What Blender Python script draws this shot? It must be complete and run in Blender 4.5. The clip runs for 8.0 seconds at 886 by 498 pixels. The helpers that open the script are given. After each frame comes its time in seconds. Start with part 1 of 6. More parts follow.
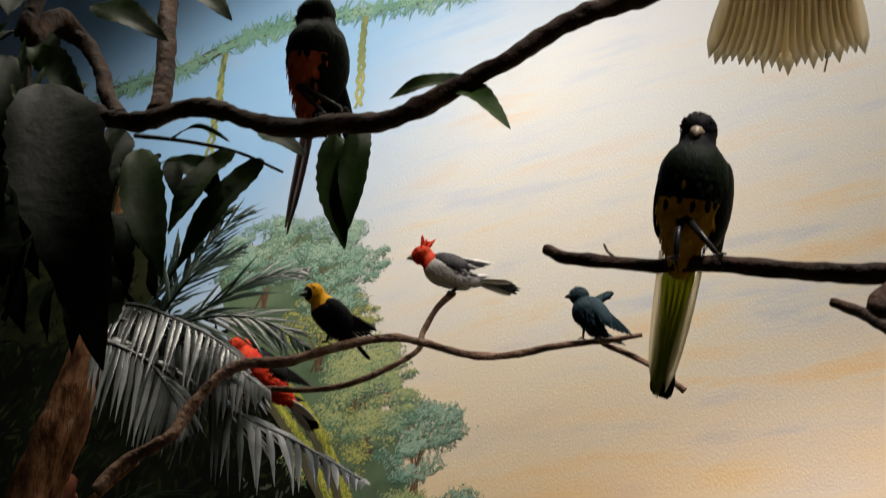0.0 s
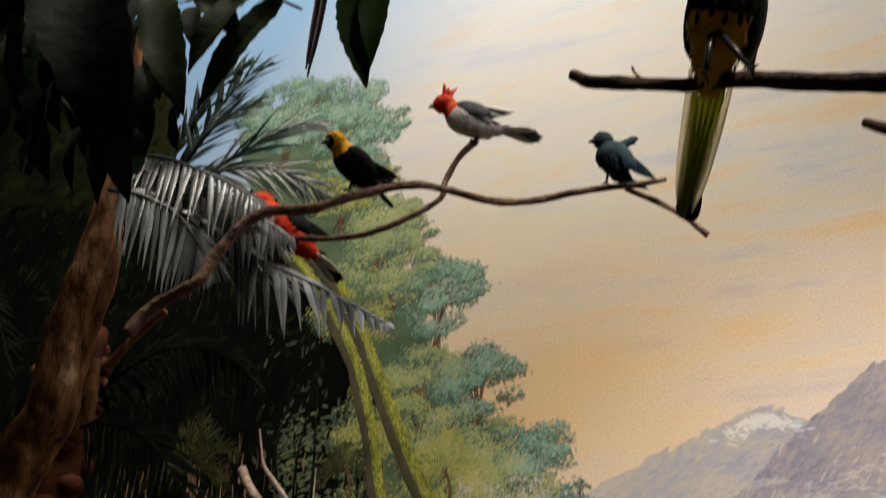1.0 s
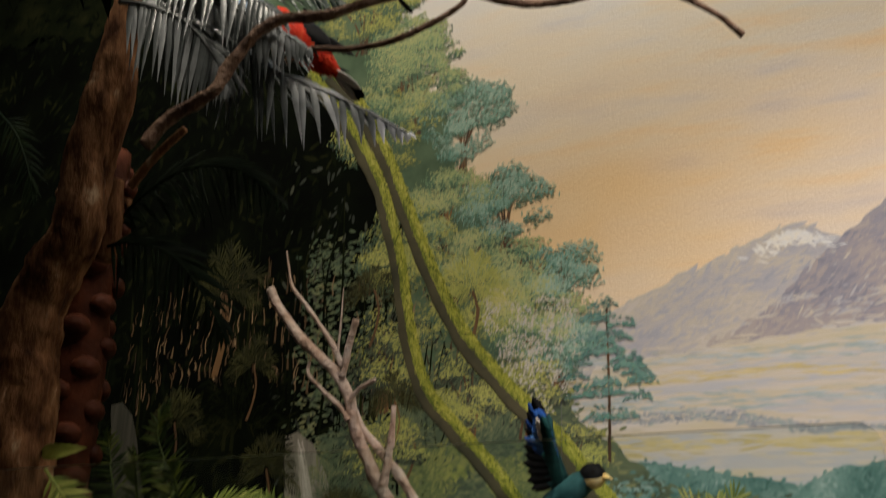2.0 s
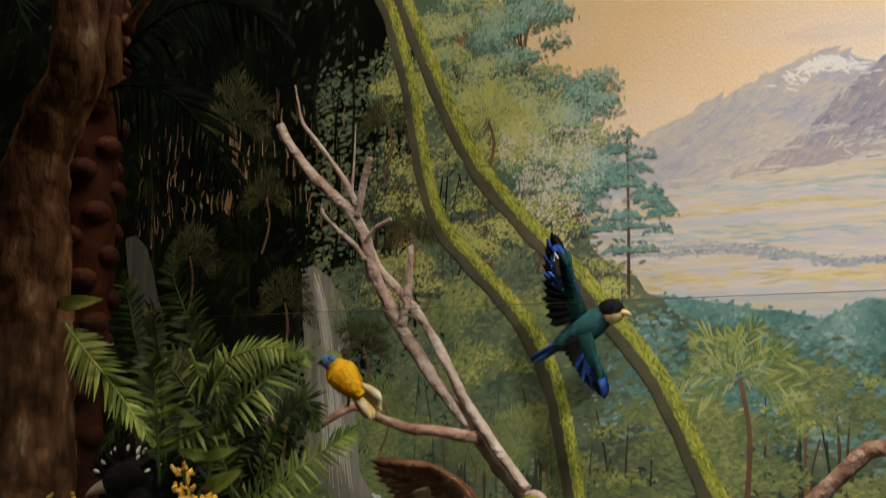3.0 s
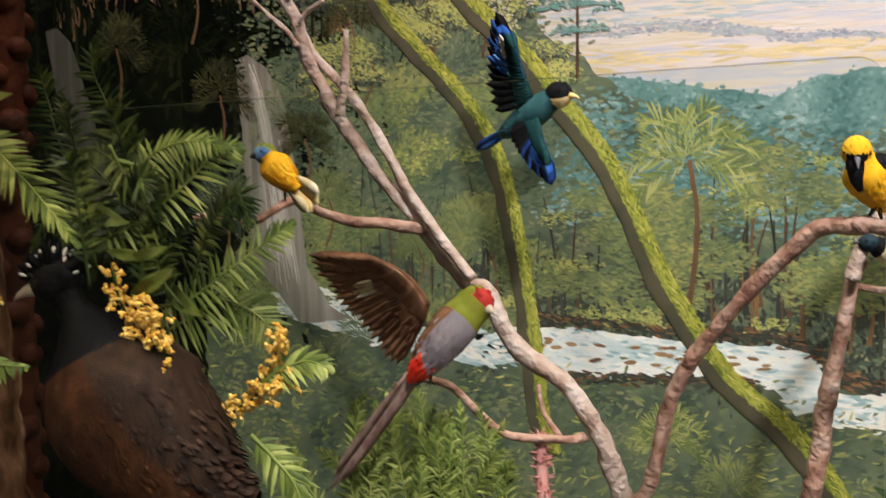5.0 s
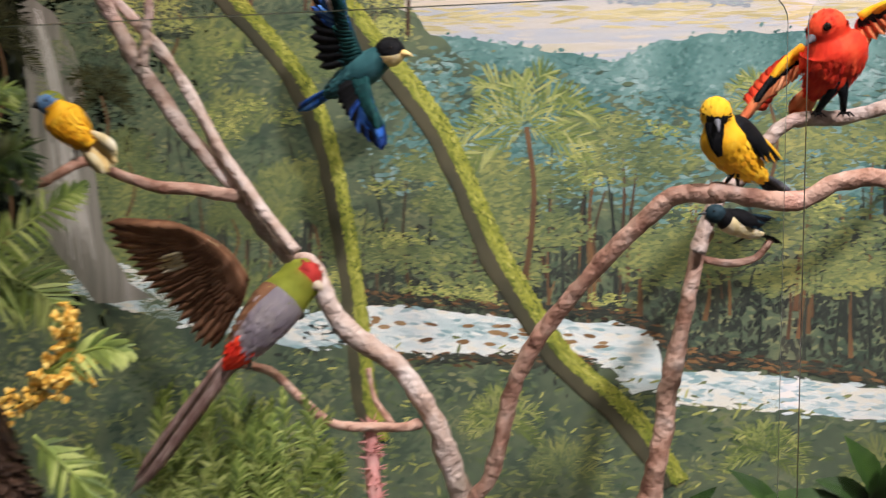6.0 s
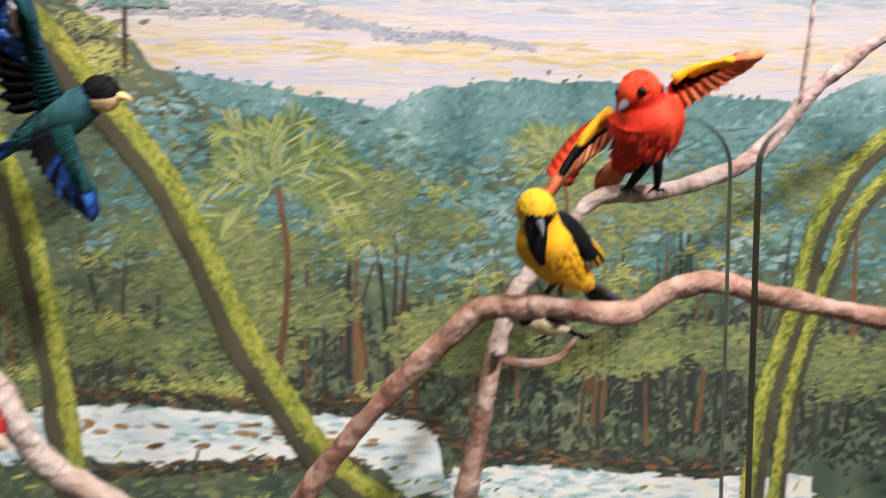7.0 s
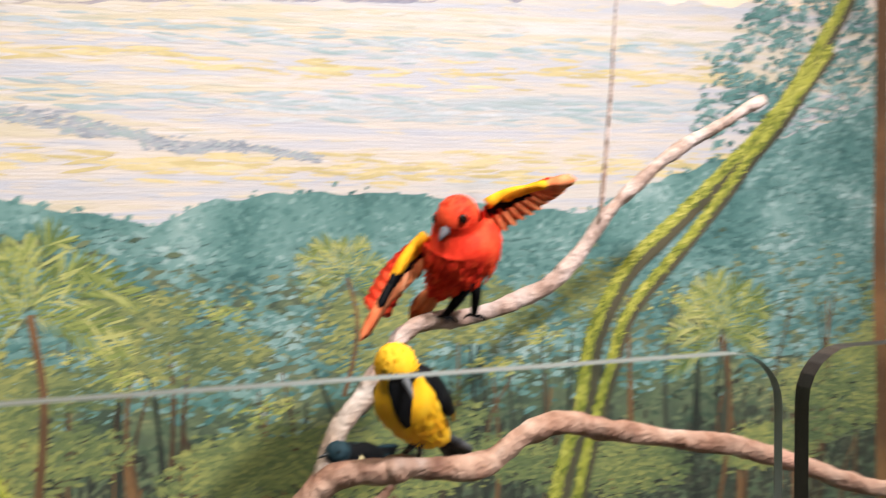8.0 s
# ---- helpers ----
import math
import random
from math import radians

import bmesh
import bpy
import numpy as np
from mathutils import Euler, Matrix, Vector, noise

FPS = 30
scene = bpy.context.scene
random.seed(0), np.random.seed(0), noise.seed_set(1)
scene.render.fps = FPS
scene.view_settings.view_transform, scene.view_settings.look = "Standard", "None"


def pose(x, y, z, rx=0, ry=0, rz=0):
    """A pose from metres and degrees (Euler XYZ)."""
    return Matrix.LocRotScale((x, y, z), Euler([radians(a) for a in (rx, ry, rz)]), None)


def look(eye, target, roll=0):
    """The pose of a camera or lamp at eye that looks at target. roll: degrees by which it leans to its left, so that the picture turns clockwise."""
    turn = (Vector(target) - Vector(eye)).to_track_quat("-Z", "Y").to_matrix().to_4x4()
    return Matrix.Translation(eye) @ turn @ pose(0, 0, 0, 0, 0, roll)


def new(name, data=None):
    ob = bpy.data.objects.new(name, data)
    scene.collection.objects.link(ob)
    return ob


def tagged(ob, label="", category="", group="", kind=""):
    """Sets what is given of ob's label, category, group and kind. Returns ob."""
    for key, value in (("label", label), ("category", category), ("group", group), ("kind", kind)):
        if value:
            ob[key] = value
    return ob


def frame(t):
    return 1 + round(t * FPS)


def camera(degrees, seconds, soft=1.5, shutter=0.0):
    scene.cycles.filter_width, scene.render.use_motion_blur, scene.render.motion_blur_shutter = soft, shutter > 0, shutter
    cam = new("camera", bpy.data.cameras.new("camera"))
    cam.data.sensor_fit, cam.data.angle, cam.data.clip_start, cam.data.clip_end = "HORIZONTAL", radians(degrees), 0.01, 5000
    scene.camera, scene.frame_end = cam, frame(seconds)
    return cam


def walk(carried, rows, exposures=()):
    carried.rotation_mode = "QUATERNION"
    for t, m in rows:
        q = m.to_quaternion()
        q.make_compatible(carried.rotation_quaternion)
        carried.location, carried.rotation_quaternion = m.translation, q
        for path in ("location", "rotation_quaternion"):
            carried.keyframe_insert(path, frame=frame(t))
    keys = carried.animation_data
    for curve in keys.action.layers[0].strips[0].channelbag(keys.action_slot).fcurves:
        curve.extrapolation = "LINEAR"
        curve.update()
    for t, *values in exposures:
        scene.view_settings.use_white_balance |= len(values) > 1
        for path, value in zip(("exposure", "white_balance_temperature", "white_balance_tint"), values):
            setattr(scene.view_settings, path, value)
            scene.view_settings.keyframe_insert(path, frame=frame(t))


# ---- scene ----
cam = camera(47.4, 8.0, soft=1.2, shutter=0.55)
PATH = [
    (0, (1.765, -1.9, 1.55), (1.083, -0.405, 2.69), 0.6),
    (0.5, (1.76, -1.895, 1.534), (1.049, -0.353, 2.59), 0.8),
    (1, (1.752, -1.88, 1.52), (0.983, -0.284, 2.448), 0.9),
    (1.5, (1.744, -1.856, 1.51), (0.929, -0.208, 2.298), 1.0),
    (2, (1.743, -1.835, 1.494), (0.868, -0.155, 2.134), 0.9),
    (2.2, (1.736, -1.828, 1.489), (0.845, -0.134, 2.067), 0.5),
    (3.5, (1.713, -1.804, 1.589), (0.784, -0.035, 1.692), -0.1),
    (4, (1.723, -1.801, 1.586), (0.809, -0.022, 1.593), -0.8),
    (5.3, (1.687, -1.712, 1.539), (0.888, 0.113, 1.371), -1.3),
    (5.5, (1.671, -1.692, 1.533), (0.965, 0.17, 1.355), -1.2),
    (6, (1.629, -1.618, 1.528), (1.12, 0.307, 1.343), -0.5),
    (6.5, (1.581, -1.456, 1.547), (1.297, 0.515, 1.368), -0.1),
    (7, (1.545, -1.344, 1.624), (1.57, 0.645, 1.42), -0.0),
    (7.5, (1.481, -1.283, 1.676), (1.766, 0.69, 1.517), -0.4),
    (8, (1.415, -1.24, 1.699), (2.067, 0.648, 1.601), -0.6),
]
EXPOSURES = [(0, -0.3, 6600, 10), (1, -0.3, 6650, 10), (1.5, -0.32, 6700, 10), (2, -0.45, 6750, 10), (2.2, -0.45, 6750, 10), (3.5, 0.0, 6550, 10), (4, 0.1, 6500, 11), (5.5, 0.57, 6250, 20), (6.5, 0.55, 6050, 22), (8, 0.62, 6200, 13)]
walk(cam, [(t, look(eye, target, roll)) for t, eye, target, roll in PATH], EXPOSURES)

# ---------------------------------------------------------------- light
world = bpy.data.worlds.new("world")
world.use_nodes = True
world.node_tree.nodes["Background"].inputs[0].default_value = (0.55, 0.6, 0.7, 1)
world.node_tree.nodes["Background"].inputs[1].default_value = 0.05
scene.world = world


def area_lamp(name, eye, target, sx, sy, watts, colour):
    data = bpy.data.lights.new(name, "AREA")
    data.shape, data.size, data.size_y, data.energy, data.color = "RECTANGLE", sx, sy, watts, colour
    ob = new(name, data)
    ob.matrix_world = look(eye, target)
    return ob


def spot_lamp(name, eye, target, degrees, watts, colour, radius=0.06, blend=0.6):
    data = bpy.data.lights.new(name, "SPOT")
    data.spot_size, data.spot_blend, data.energy, data.color, data.shadow_soft_size = radians(degrees), blend, watts, colour, radius
    ob = new(name, data)
    ob.matrix_world = look(eye, target)
    return ob


# a long strip over the painting, a wall washer a track spot on the lower half of the display and a narrow warm one on the ferns
area_lamp("case_light", (2.6, -0.75, 4.7), (2.2, -0.1, 2.2), 2.2, 0.4, 50, (1.0, 0.92, 0.8))
spot_lamp("wall_washer", (0.85, -1.72, 4.95), (0.42, 0.0, 2.68), 82, 385, (1.0, 0.92, 0.8), 0.3, 1.0)
spot_lamp("track_spot", (2.9, -2.3, 3.9), (1.68, -0.15, 1.18), 43, 450, (1.0, 0.92, 0.91), 0.14, 0.85)
spot_lamp("track_spot", (-0.5, -2.6, 4.3), (0.84, -0.72, 1.47), 6.5, 190, (1.0, 0.74, 0.42), 0.06, 0.8)


# ---------------------------------------------------------------- materials
def nodes_of(name, rough=0.7, metal=0.0):
    m = bpy.data.materials.new(name)
    m.use_nodes = True
    nt = m.node_tree
    b = nt.nodes["Principled BSDF"]
    b.inputs["Roughness"].default_value, b.inputs["Metallic"].default_value = rough, metal
    return m, nt, b


def ramp_node(nt, colours):
    r = nt.nodes.new("ShaderNodeValToRGB")
    els = r.color_ramp.elements
    while len(els) < len(colours):
        els.new(0.5)
    for k, c in enumerate(colours):
        els[k].position = k / max(1, len(colours) - 1)
        els[k].color = (*c, 1)
    return r


def math_node(nt, op, a, b, clamp=False):
    n = nt.nodes.new("ShaderNodeMath")
    n.operation, n.use_clamp = op, clamp
    for k, v in enumerate((a, b)):
        if isinstance(v, (int, float)):
            n.inputs[k].default_value = v
        else:
            nt.links.new(v, n.inputs[k])
    return n.outputs[0]


def noise_node(nt, scale, detail=4.0, stretch=None, rough=0.55):
    tc = nt.nodes.new("ShaderNodeTexCoord")
    n = nt.nodes.new("ShaderNodeTexNoise")
    n.inputs["Scale"].default_value, n.inputs["Detail"].default_value, n.inputs["Roughness"].default_value = scale, detail, rough
    out = tc.outputs["Object"]
    if stretch:
        mp = nt.nodes.new("ShaderNodeMapping")
        mp.inputs["Scale"].default_value = stretch
        nt.links.new(out, mp.inputs[0])
        out = mp.outputs[0]
    nt.links.new(out, n.inputs["Vector"])
    return n.outputs[0]


def bump_node(nt, b, height, strength, distance):
    bp = nt.nodes.new("ShaderNodeBump")
    bp.inputs["Strength"].default_value, bp.inputs["Distance"].default_value = strength, distance
    nt.links.new(height, bp.inputs["Height"])
    nt.links.new(bp.outputs[0], b.inputs["Normal"])


def paint(name, colours, island=0.75, scale=14.0, rough=0.6, bump=0.25, stretch=None, fine=160.0, bump_d=0.002, gloss=0.3):
    """Colours spread by strokes (islands) and by a noise, with a fine relief."""
    m, nt, b = nodes_of(name, rough)
    b.inputs["Specular IOR Level"].default_value = gloss
    n = noise_node(nt, scale, 5.0, stretch)
    v = math_node(nt, "MULTIPLY", math_node(nt, "SUBTRACT", n, 0.5), 1.9)
    if island:
        g = nt.nodes.new("ShaderNodeNewGeometry")
        i = math_node(nt, "MULTIPLY", math_node(nt, "SUBTRACT", g.outputs["Random Per Island"], 0.5), island)
        v = math_node(nt, "ADD", v, i)
    v = math_node(nt, "ADD", v, 0.5, True)
    r = ramp_node(nt, colours)
    nt.links.new(v, r.inputs[0])
    nt.links.new(r.outputs[0], b.inputs["Base Color"])
    if bump:
        bump_node(nt, b, noise_node(nt, fine, 3.0, stretch), bump, bump_d)
    return m


def sky_paint():
    """The painted evening sky: cream and orange low down, white and lilac higher, blue to the upper end."""
    m, nt, b = nodes_of("mural_sky_paint", 0.55)
    tc = nt.nodes.new("ShaderNodeTexCoord")
    sep = nt.nodes.new("ShaderNodeSeparateXYZ")
    nt.links.new(tc.outputs["Object"], sep.inputs[0])
    x, z = sep.outputs[0], sep.outputs[2]
    streak = noise_node(nt, 1.6, 5.0, (0.55, 1.0, 2.4))
    wob = math_node(nt, "MULTIPLY", math_node(nt, "SUBTRACT", streak, 0.5), 0.9)
    tilt = math_node(nt, "MULTIPLY", math_node(nt, "SUBTRACT", x, 1.2), 0.18)
    h = math_node(nt, "ADD", math_node(nt, "SUBTRACT", z, tilt), wob)
    u = math_node(nt, "DIVIDE", math_node(nt, "SUBTRACT", h, 1.6), 2.6, True)
    r = ramp_node(nt, [(0.82, 0.70, 0.56), (0.85, 0.62, 0.36), (0.84, 0.58, 0.30), (0.82, 0.67, 0.47), (0.75, 0.70, 0.64), (0.70, 0.71, 0.74), (0.66, 0.70, 0.78), (0.46, 0.6, 0.78), (0.25, 0.46, 0.72)])
    nt.links.new(u, r.inputs[0])
    fine = noise_node(nt, 5.0, 5.0, (0.5, 1.0, 3.0))
    r2 = ramp_node(nt, [(0.45, 0.54, 0.74), (0.7, 0.71, 0.73), (0.78, 0.73, 0.64), (0.85, 0.6, 0.34)])
    nt.links.new(math_node(nt, "ADD", math_node(nt, "MULTIPLY", math_node(nt, "SUBTRACT", fine, 0.5), 3.2), 0.5, True), r2.inputs[0])
    mix = nt.nodes.new("ShaderNodeMixRGB")
    patch = noise_node(nt, 1.3, 3.0, (0.6, 1, 1.6))
    nt.links.new(math_node(nt, "MULTIPLY", math_node(nt, "SUBTRACT", patch, 0.36), 2.4, True), mix.inputs[0])
    nt.links.new(r.outputs[0], mix.inputs[1])
    nt.links.new(r2.outputs[0], mix.inputs[2])
    # blue patch of open sky towards the far upper end
    blue = math_node(nt, "MULTIPLY", math_node(nt, "SUBTRACT", math_node(nt, "SUBTRACT", z, math_node(nt, "MULTIPLY", x, 1.1)), 2.15), 1.1, True)
    mix2 = nt.nodes.new("ShaderNodeMixRGB")
    nt.links.new(math_node(nt, "MULTIPLY", blue, 0.85), mix2.inputs[0])
    nt.links.new(mix.outputs[0], mix2.inputs[1])
    mix2.inputs[2].default_value = (0.2, 0.42, 0.72, 1)
    nt.links.new(mix2.outputs[0], b.inputs["Base Color"])
    bump_node(nt, b, noise_node(nt, 190.0, 3.0, None, 0.6), 0.4, 0.0022)
    return m


SKY = sky_paint()
MOUNTAIN = paint("mural_mountain_paint", [(0.33, 0.35, 0.42), (0.44, 0.43, 0.46), (0.55, 0.5, 0.42), (0.6, 0.55, 0.52)], 0.5, 6, stretch=(1, 1, 1.6))
CRAG = paint("mural_near_mountain_paint", [(0.2, 0.21, 0.27), (0.3, 0.29, 0.34), (0.4, 0.35, 0.34), (0.47, 0.42, 0.38)], 0.55, 6, stretch=(1, 1, 1.6))
SNOW = paint("mural_snow_paint", [(0.6, 0.62, 0.66), (0.74, 0.74, 0.72), (0.8, 0.76, 0.66)], 0.7, 14)
PLAIN = paint("mural_plain_paint", [(0.296, 0.392, 0.365), (0.452, 0.487, 0.496), (0.592, 0.539, 0.461), (0.47, 0.487, 0.522), (0.618, 0.557, 0.479), (0.574, 0.513, 0.365), (0.618, 0.583, 0.548), (0.461, 0.452, 0.331), (0.592, 0.557, 0.522), (0.348, 0.418, 0.348)], 0.3, 3.2, stretch=(0.22, 1, 5), fine=90)
BANDS = dict(ochre=paint("mural_ochre_field_paint", [(0.5, 0.42, 0.2), (0.62, 0.52, 0.27), (0.68, 0.58, 0.36)], 0.8, 9), mist=paint("mural_mist_paint", [(0.3, 0.4, 0.39), (0.42, 0.48, 0.49), (0.55, 0.57, 0.57)], 0.8, 9))
RIDGE = paint("mural_ridge_paint", [(0.22, 0.25, 0.28), (0.38, 0.4, 0.42), (0.3, 0.38, 0.36)], 0.8, 20)
HILL = paint("mural_hill_paint", [(0.045, 0.12, 0.11), (0.085, 0.195, 0.175), (0.16, 0.29, 0.26), (0.33, 0.45, 0.42)], 0.6, 9)
FOREST_BASE = paint("mural_forest_base_paint", [(0.03, 0.048, 0.036), (0.07, 0.1, 0.065), (0.13, 0.16, 0.09), (0.24, 0.25, 0.12)], 0, 10)
FOREST = paint("mural_forest_leaf_paint", [(0.045, 0.075, 0.05), (0.09, 0.13, 0.075), (0.155, 0.19, 0.1), (0.29, 0.29, 0.13)], 0.65, 6)
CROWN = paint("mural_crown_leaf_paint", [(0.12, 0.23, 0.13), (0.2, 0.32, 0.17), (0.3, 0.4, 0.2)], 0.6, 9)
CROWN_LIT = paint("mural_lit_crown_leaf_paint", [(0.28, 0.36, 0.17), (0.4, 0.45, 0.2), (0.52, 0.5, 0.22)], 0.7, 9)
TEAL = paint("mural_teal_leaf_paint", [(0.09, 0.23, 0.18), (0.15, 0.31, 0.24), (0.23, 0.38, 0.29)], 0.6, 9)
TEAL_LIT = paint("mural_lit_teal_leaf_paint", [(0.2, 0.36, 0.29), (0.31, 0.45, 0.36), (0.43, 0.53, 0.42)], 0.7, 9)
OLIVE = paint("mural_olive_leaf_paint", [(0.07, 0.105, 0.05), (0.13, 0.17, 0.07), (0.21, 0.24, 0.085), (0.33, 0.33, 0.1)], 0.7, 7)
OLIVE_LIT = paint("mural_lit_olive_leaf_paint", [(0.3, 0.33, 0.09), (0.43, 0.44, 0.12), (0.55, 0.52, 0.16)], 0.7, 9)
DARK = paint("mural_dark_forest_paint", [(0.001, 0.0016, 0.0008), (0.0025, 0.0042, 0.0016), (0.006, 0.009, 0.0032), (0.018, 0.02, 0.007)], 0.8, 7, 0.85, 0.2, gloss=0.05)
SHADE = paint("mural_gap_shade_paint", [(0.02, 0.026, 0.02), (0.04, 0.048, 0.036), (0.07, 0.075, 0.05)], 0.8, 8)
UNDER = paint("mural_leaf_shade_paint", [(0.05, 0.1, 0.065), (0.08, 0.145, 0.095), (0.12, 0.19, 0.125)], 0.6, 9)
TRUNK = paint("mural_trunk_paint", [(0.06, 0.035, 0.02), (0.14, 0.075, 0.035), (0.28, 0.15, 0.06)], 1.0, 8)
GLOW = paint("mural_gap_paint", [(0.03, 0.018, 0.008), (0.12, 0.07, 0.034), (0.34, 0.22, 0.12)], 1.1, 6)
WATER = paint("mural_water_paint", [(0.3, 0.46, 0.46), (0.6, 0.7, 0.68), (0.85, 0.86, 0.8), (0.85, 0.8, 0.66)], 1.0, 9, stretch=(0.6, 1, 3))
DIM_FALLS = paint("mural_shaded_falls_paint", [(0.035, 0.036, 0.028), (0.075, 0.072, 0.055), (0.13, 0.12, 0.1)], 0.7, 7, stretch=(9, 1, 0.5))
FALLS = paint("mural_falls_paint", [(0.17, 0.16, 0.125), (0.3, 0.275, 0.225), (0.46, 0.41, 0.35)], 0.7, 7, stretch=(9, 1, 0.5))
SPRAY = paint("mural_spray_paint", [(0.42, 0.38, 0.32), (0.58, 0.53, 0.46), (0.7, 0.66, 0.6)], 0.9, 9, stretch=(0.6, 1, 3))
ROCK = paint("mural_rock_paint", [(0.13, 0.07, 0.03), (0.3, 0.17, 0.07), (0.42, 0.28, 0.14)], 0.8, 12)
MOSS = paint("mural_moss_paint", [(0.1, 0.13, 0.018), (0.23, 0.265, 0.035), (0.42, 0.42, 0.075)], 1.1, 10)
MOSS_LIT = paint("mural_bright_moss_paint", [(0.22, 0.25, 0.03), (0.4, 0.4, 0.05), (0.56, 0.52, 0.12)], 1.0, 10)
MOSS_DARK = paint("mural_moss_shade_paint", [(0.02, 0.025, 0.015), (0.05, 0.05, 0.03), (0.1, 0.09, 0.05)], 0.7, 10)
PALM = paint("mural_palm_paint", [(0.1, 0.15, 0.04), (0.25, 0.3, 0.08), (0.45, 0.45, 0.16)], 1.0, 6)

BARK_PALE = paint("pale_bare_bark", [(0.22, 0.13, 0.09), (0.42, 0.29, 0.22), (0.58, 0.46, 0.39), (0.72, 0.62, 0.56)], 0, 24, 0.75, 1.0, (1, 1, 1), 90, 0.008)
BARK_DARK = paint("dark_bark", [(0.01, 0.006, 0.004), (0.03, 0.016, 0.009), (0.07, 0.036, 0.02), (0.12, 0.07, 0.045)], 0, 22, 0.8, 0.8, None, 90, 0.006)
BARK_RED = paint("red_brown_bark", [(0.15, 0.06, 0.038), (0.34, 0.175, 0.115), (0.5, 0.31, 0.225), (0.62, 0.48, 0.4)], 0, 30, 0.75, 0.9, (1, 1, 1.0), 90, 0.008)
BARK_MID = paint("weathered_brown_bark", [(0.03, 0.014, 0.008), (0.1, 0.05, 0.03), (0.2, 0.115, 0.07), (0.34, 0.24, 0.18)], 0, 30, 0.75, 0.9, None, 90, 0.008)
PLASTER = paint("grey_wall_paint", [(0.16, 0.15, 0.14), (0.2, 0.19, 0.18)], 0, 3, 0.8, 0.1)
FLOOR_M = paint("hall_floor", [(0.1, 0.09, 0.08), (0.16, 0.14, 0.12)], 0, 6, 0.4, 0.1)
SOIL = paint("leaf_litter_soil", [(0.02, 0.014, 0.008), (0.06, 0.04, 0.02), (0.1, 0.07, 0.035)], 0, 30, 0.9, 1.0, None, 70, 0.02)


# ---------------------------------------------------------------- mesh tools
def mesh_of(name, verts, faces, material, slots=None, smooth=True):
    me = bpy.data.meshes.new(name)
    me.from_pydata([tuple(v) for v in verts], [], faces)
    for mm in (material if isinstance(material, (list, tuple)) else [material]):
        me.materials.append(mm)
    if slots is not None:
        me.polygons.foreach_set("material_index", slots)
    if smooth:
        me.polygons.foreach_set("use_smooth", [True] * len(me.polygons))
    me.update()
    return me


def part(name, me, parent=None, label="", kind=""):
    ob = new(name, me)
    ob.parent = parent
    return tagged(ob, label, kind=kind)


def thing(name, label, category, group="", kind="", at=(0, 0, 0)):
    ob = new(name)
    ob.location = at
    return tagged(ob, label, category, group, kind)


class Geo:
    """Collects vertices, faces and material slots."""

    def __init__(self):
        self.v, self.f, self.s = [], [], []

    def add(self, verts, faces, slot=0):
        o = len(self.v)
        self.v += [tuple(p) for p in verts]
        self.f += [tuple(i + o for i in q) for q in faces]
        self.s += [slot] * len(faces)
        return self

    def mesh(self, name, material, smooth=True):
        return mesh_of(name, self.v, self.f, material, self.s, smooth)


def smooth_line(pts, per=6):
    """Catmull-Rom through the points."""
    p = [Vector(q) for q in pts]
    if len(p) < 3:
        return [p[0].lerp(p[-1], k / per) for k in range(per + 1)]
    p = [2 * p[0] - p[1]] + p + [2 * p[-1] - p[-2]]
    out = []
    for i in range(1, len(p) - 2):
        a, b, c, d = p[i - 1 : i + 3]
        for k in range(per):
            t = k / per
            out.append(0.5 * (2 * b + (c - a) * t + (2 * a - 5 * b + 4 * c - d) * t * t + (3 * b - a - 3 * c + d) * t**3))
    return out + [p[-2]]


def tube(geo, line, r0, r1, seg=9, knobs=0.12, slot=0, flat=1.0, mid=None, seed=0):
    """A tapering, slightly knobbly limb along a line, closed at the ends."""
    n = len(line)
    up = Vector((0.13, -0.92, 0.36)).normalized()
    verts, faces = [], []
    for i, c in enumerate(line):
        c = Vector(c)
        d = (Vector(line[min(n - 1, i + 1)]) - Vector(line[max(0, i - 1)])).normalized()
        a = d.cross(up).normalized()
        b = a.cross(d)
        t = i / (n - 1)
        r = r0 + (r1 - r0) * t if mid is None else (r0 * (1 - t) ** 2 + 2 * mid * t * (1 - t) + r1 * t * t)
        for k in range(seg):
            w = 2 * math.pi * k / seg
            q = 1 + knobs * (1.3 * noise.noise(Vector((c.x * 22 + math.cos(w), c.y * 22 + math.sin(w), c.z * 22 + seed))) + 0.7 * noise.noise(Vector((c.x * 75 + 2 * math.cos(w), c.y * 75 + 2 * math.sin(w), c.z * 75 + seed))))
            verts.append(c + (a * math.cos(w) + b * math.sin(w) * flat) * r * q)
    for i in range(n - 1):
        for k in range(seg):
            k2 = (k + 1) % seg
            faces.append((i * seg + k, i * seg + k2, (i + 1) * seg + k2, (i + 1) * seg + k))
    faces.append(tuple(range(seg))[::-1])
    faces.append(tuple((n - 1) * seg + k for k in range(seg)))
    geo.add(verts, faces, slot)
    return geo


LAYER = 0.28  # how far the coats of paint stand off one another


def inside(poly, x, z):
    ok, j = False, len(poly) - 1
    for i in range(len(poly)):
        (xi, zi), (xj, zj) = poly[i], poly[j]
        if (zi > z) != (zj > z) and x < (xj - xi) * (z - zi) / (zj - zi) + xi:
            ok = not ok
        j = i
    return ok


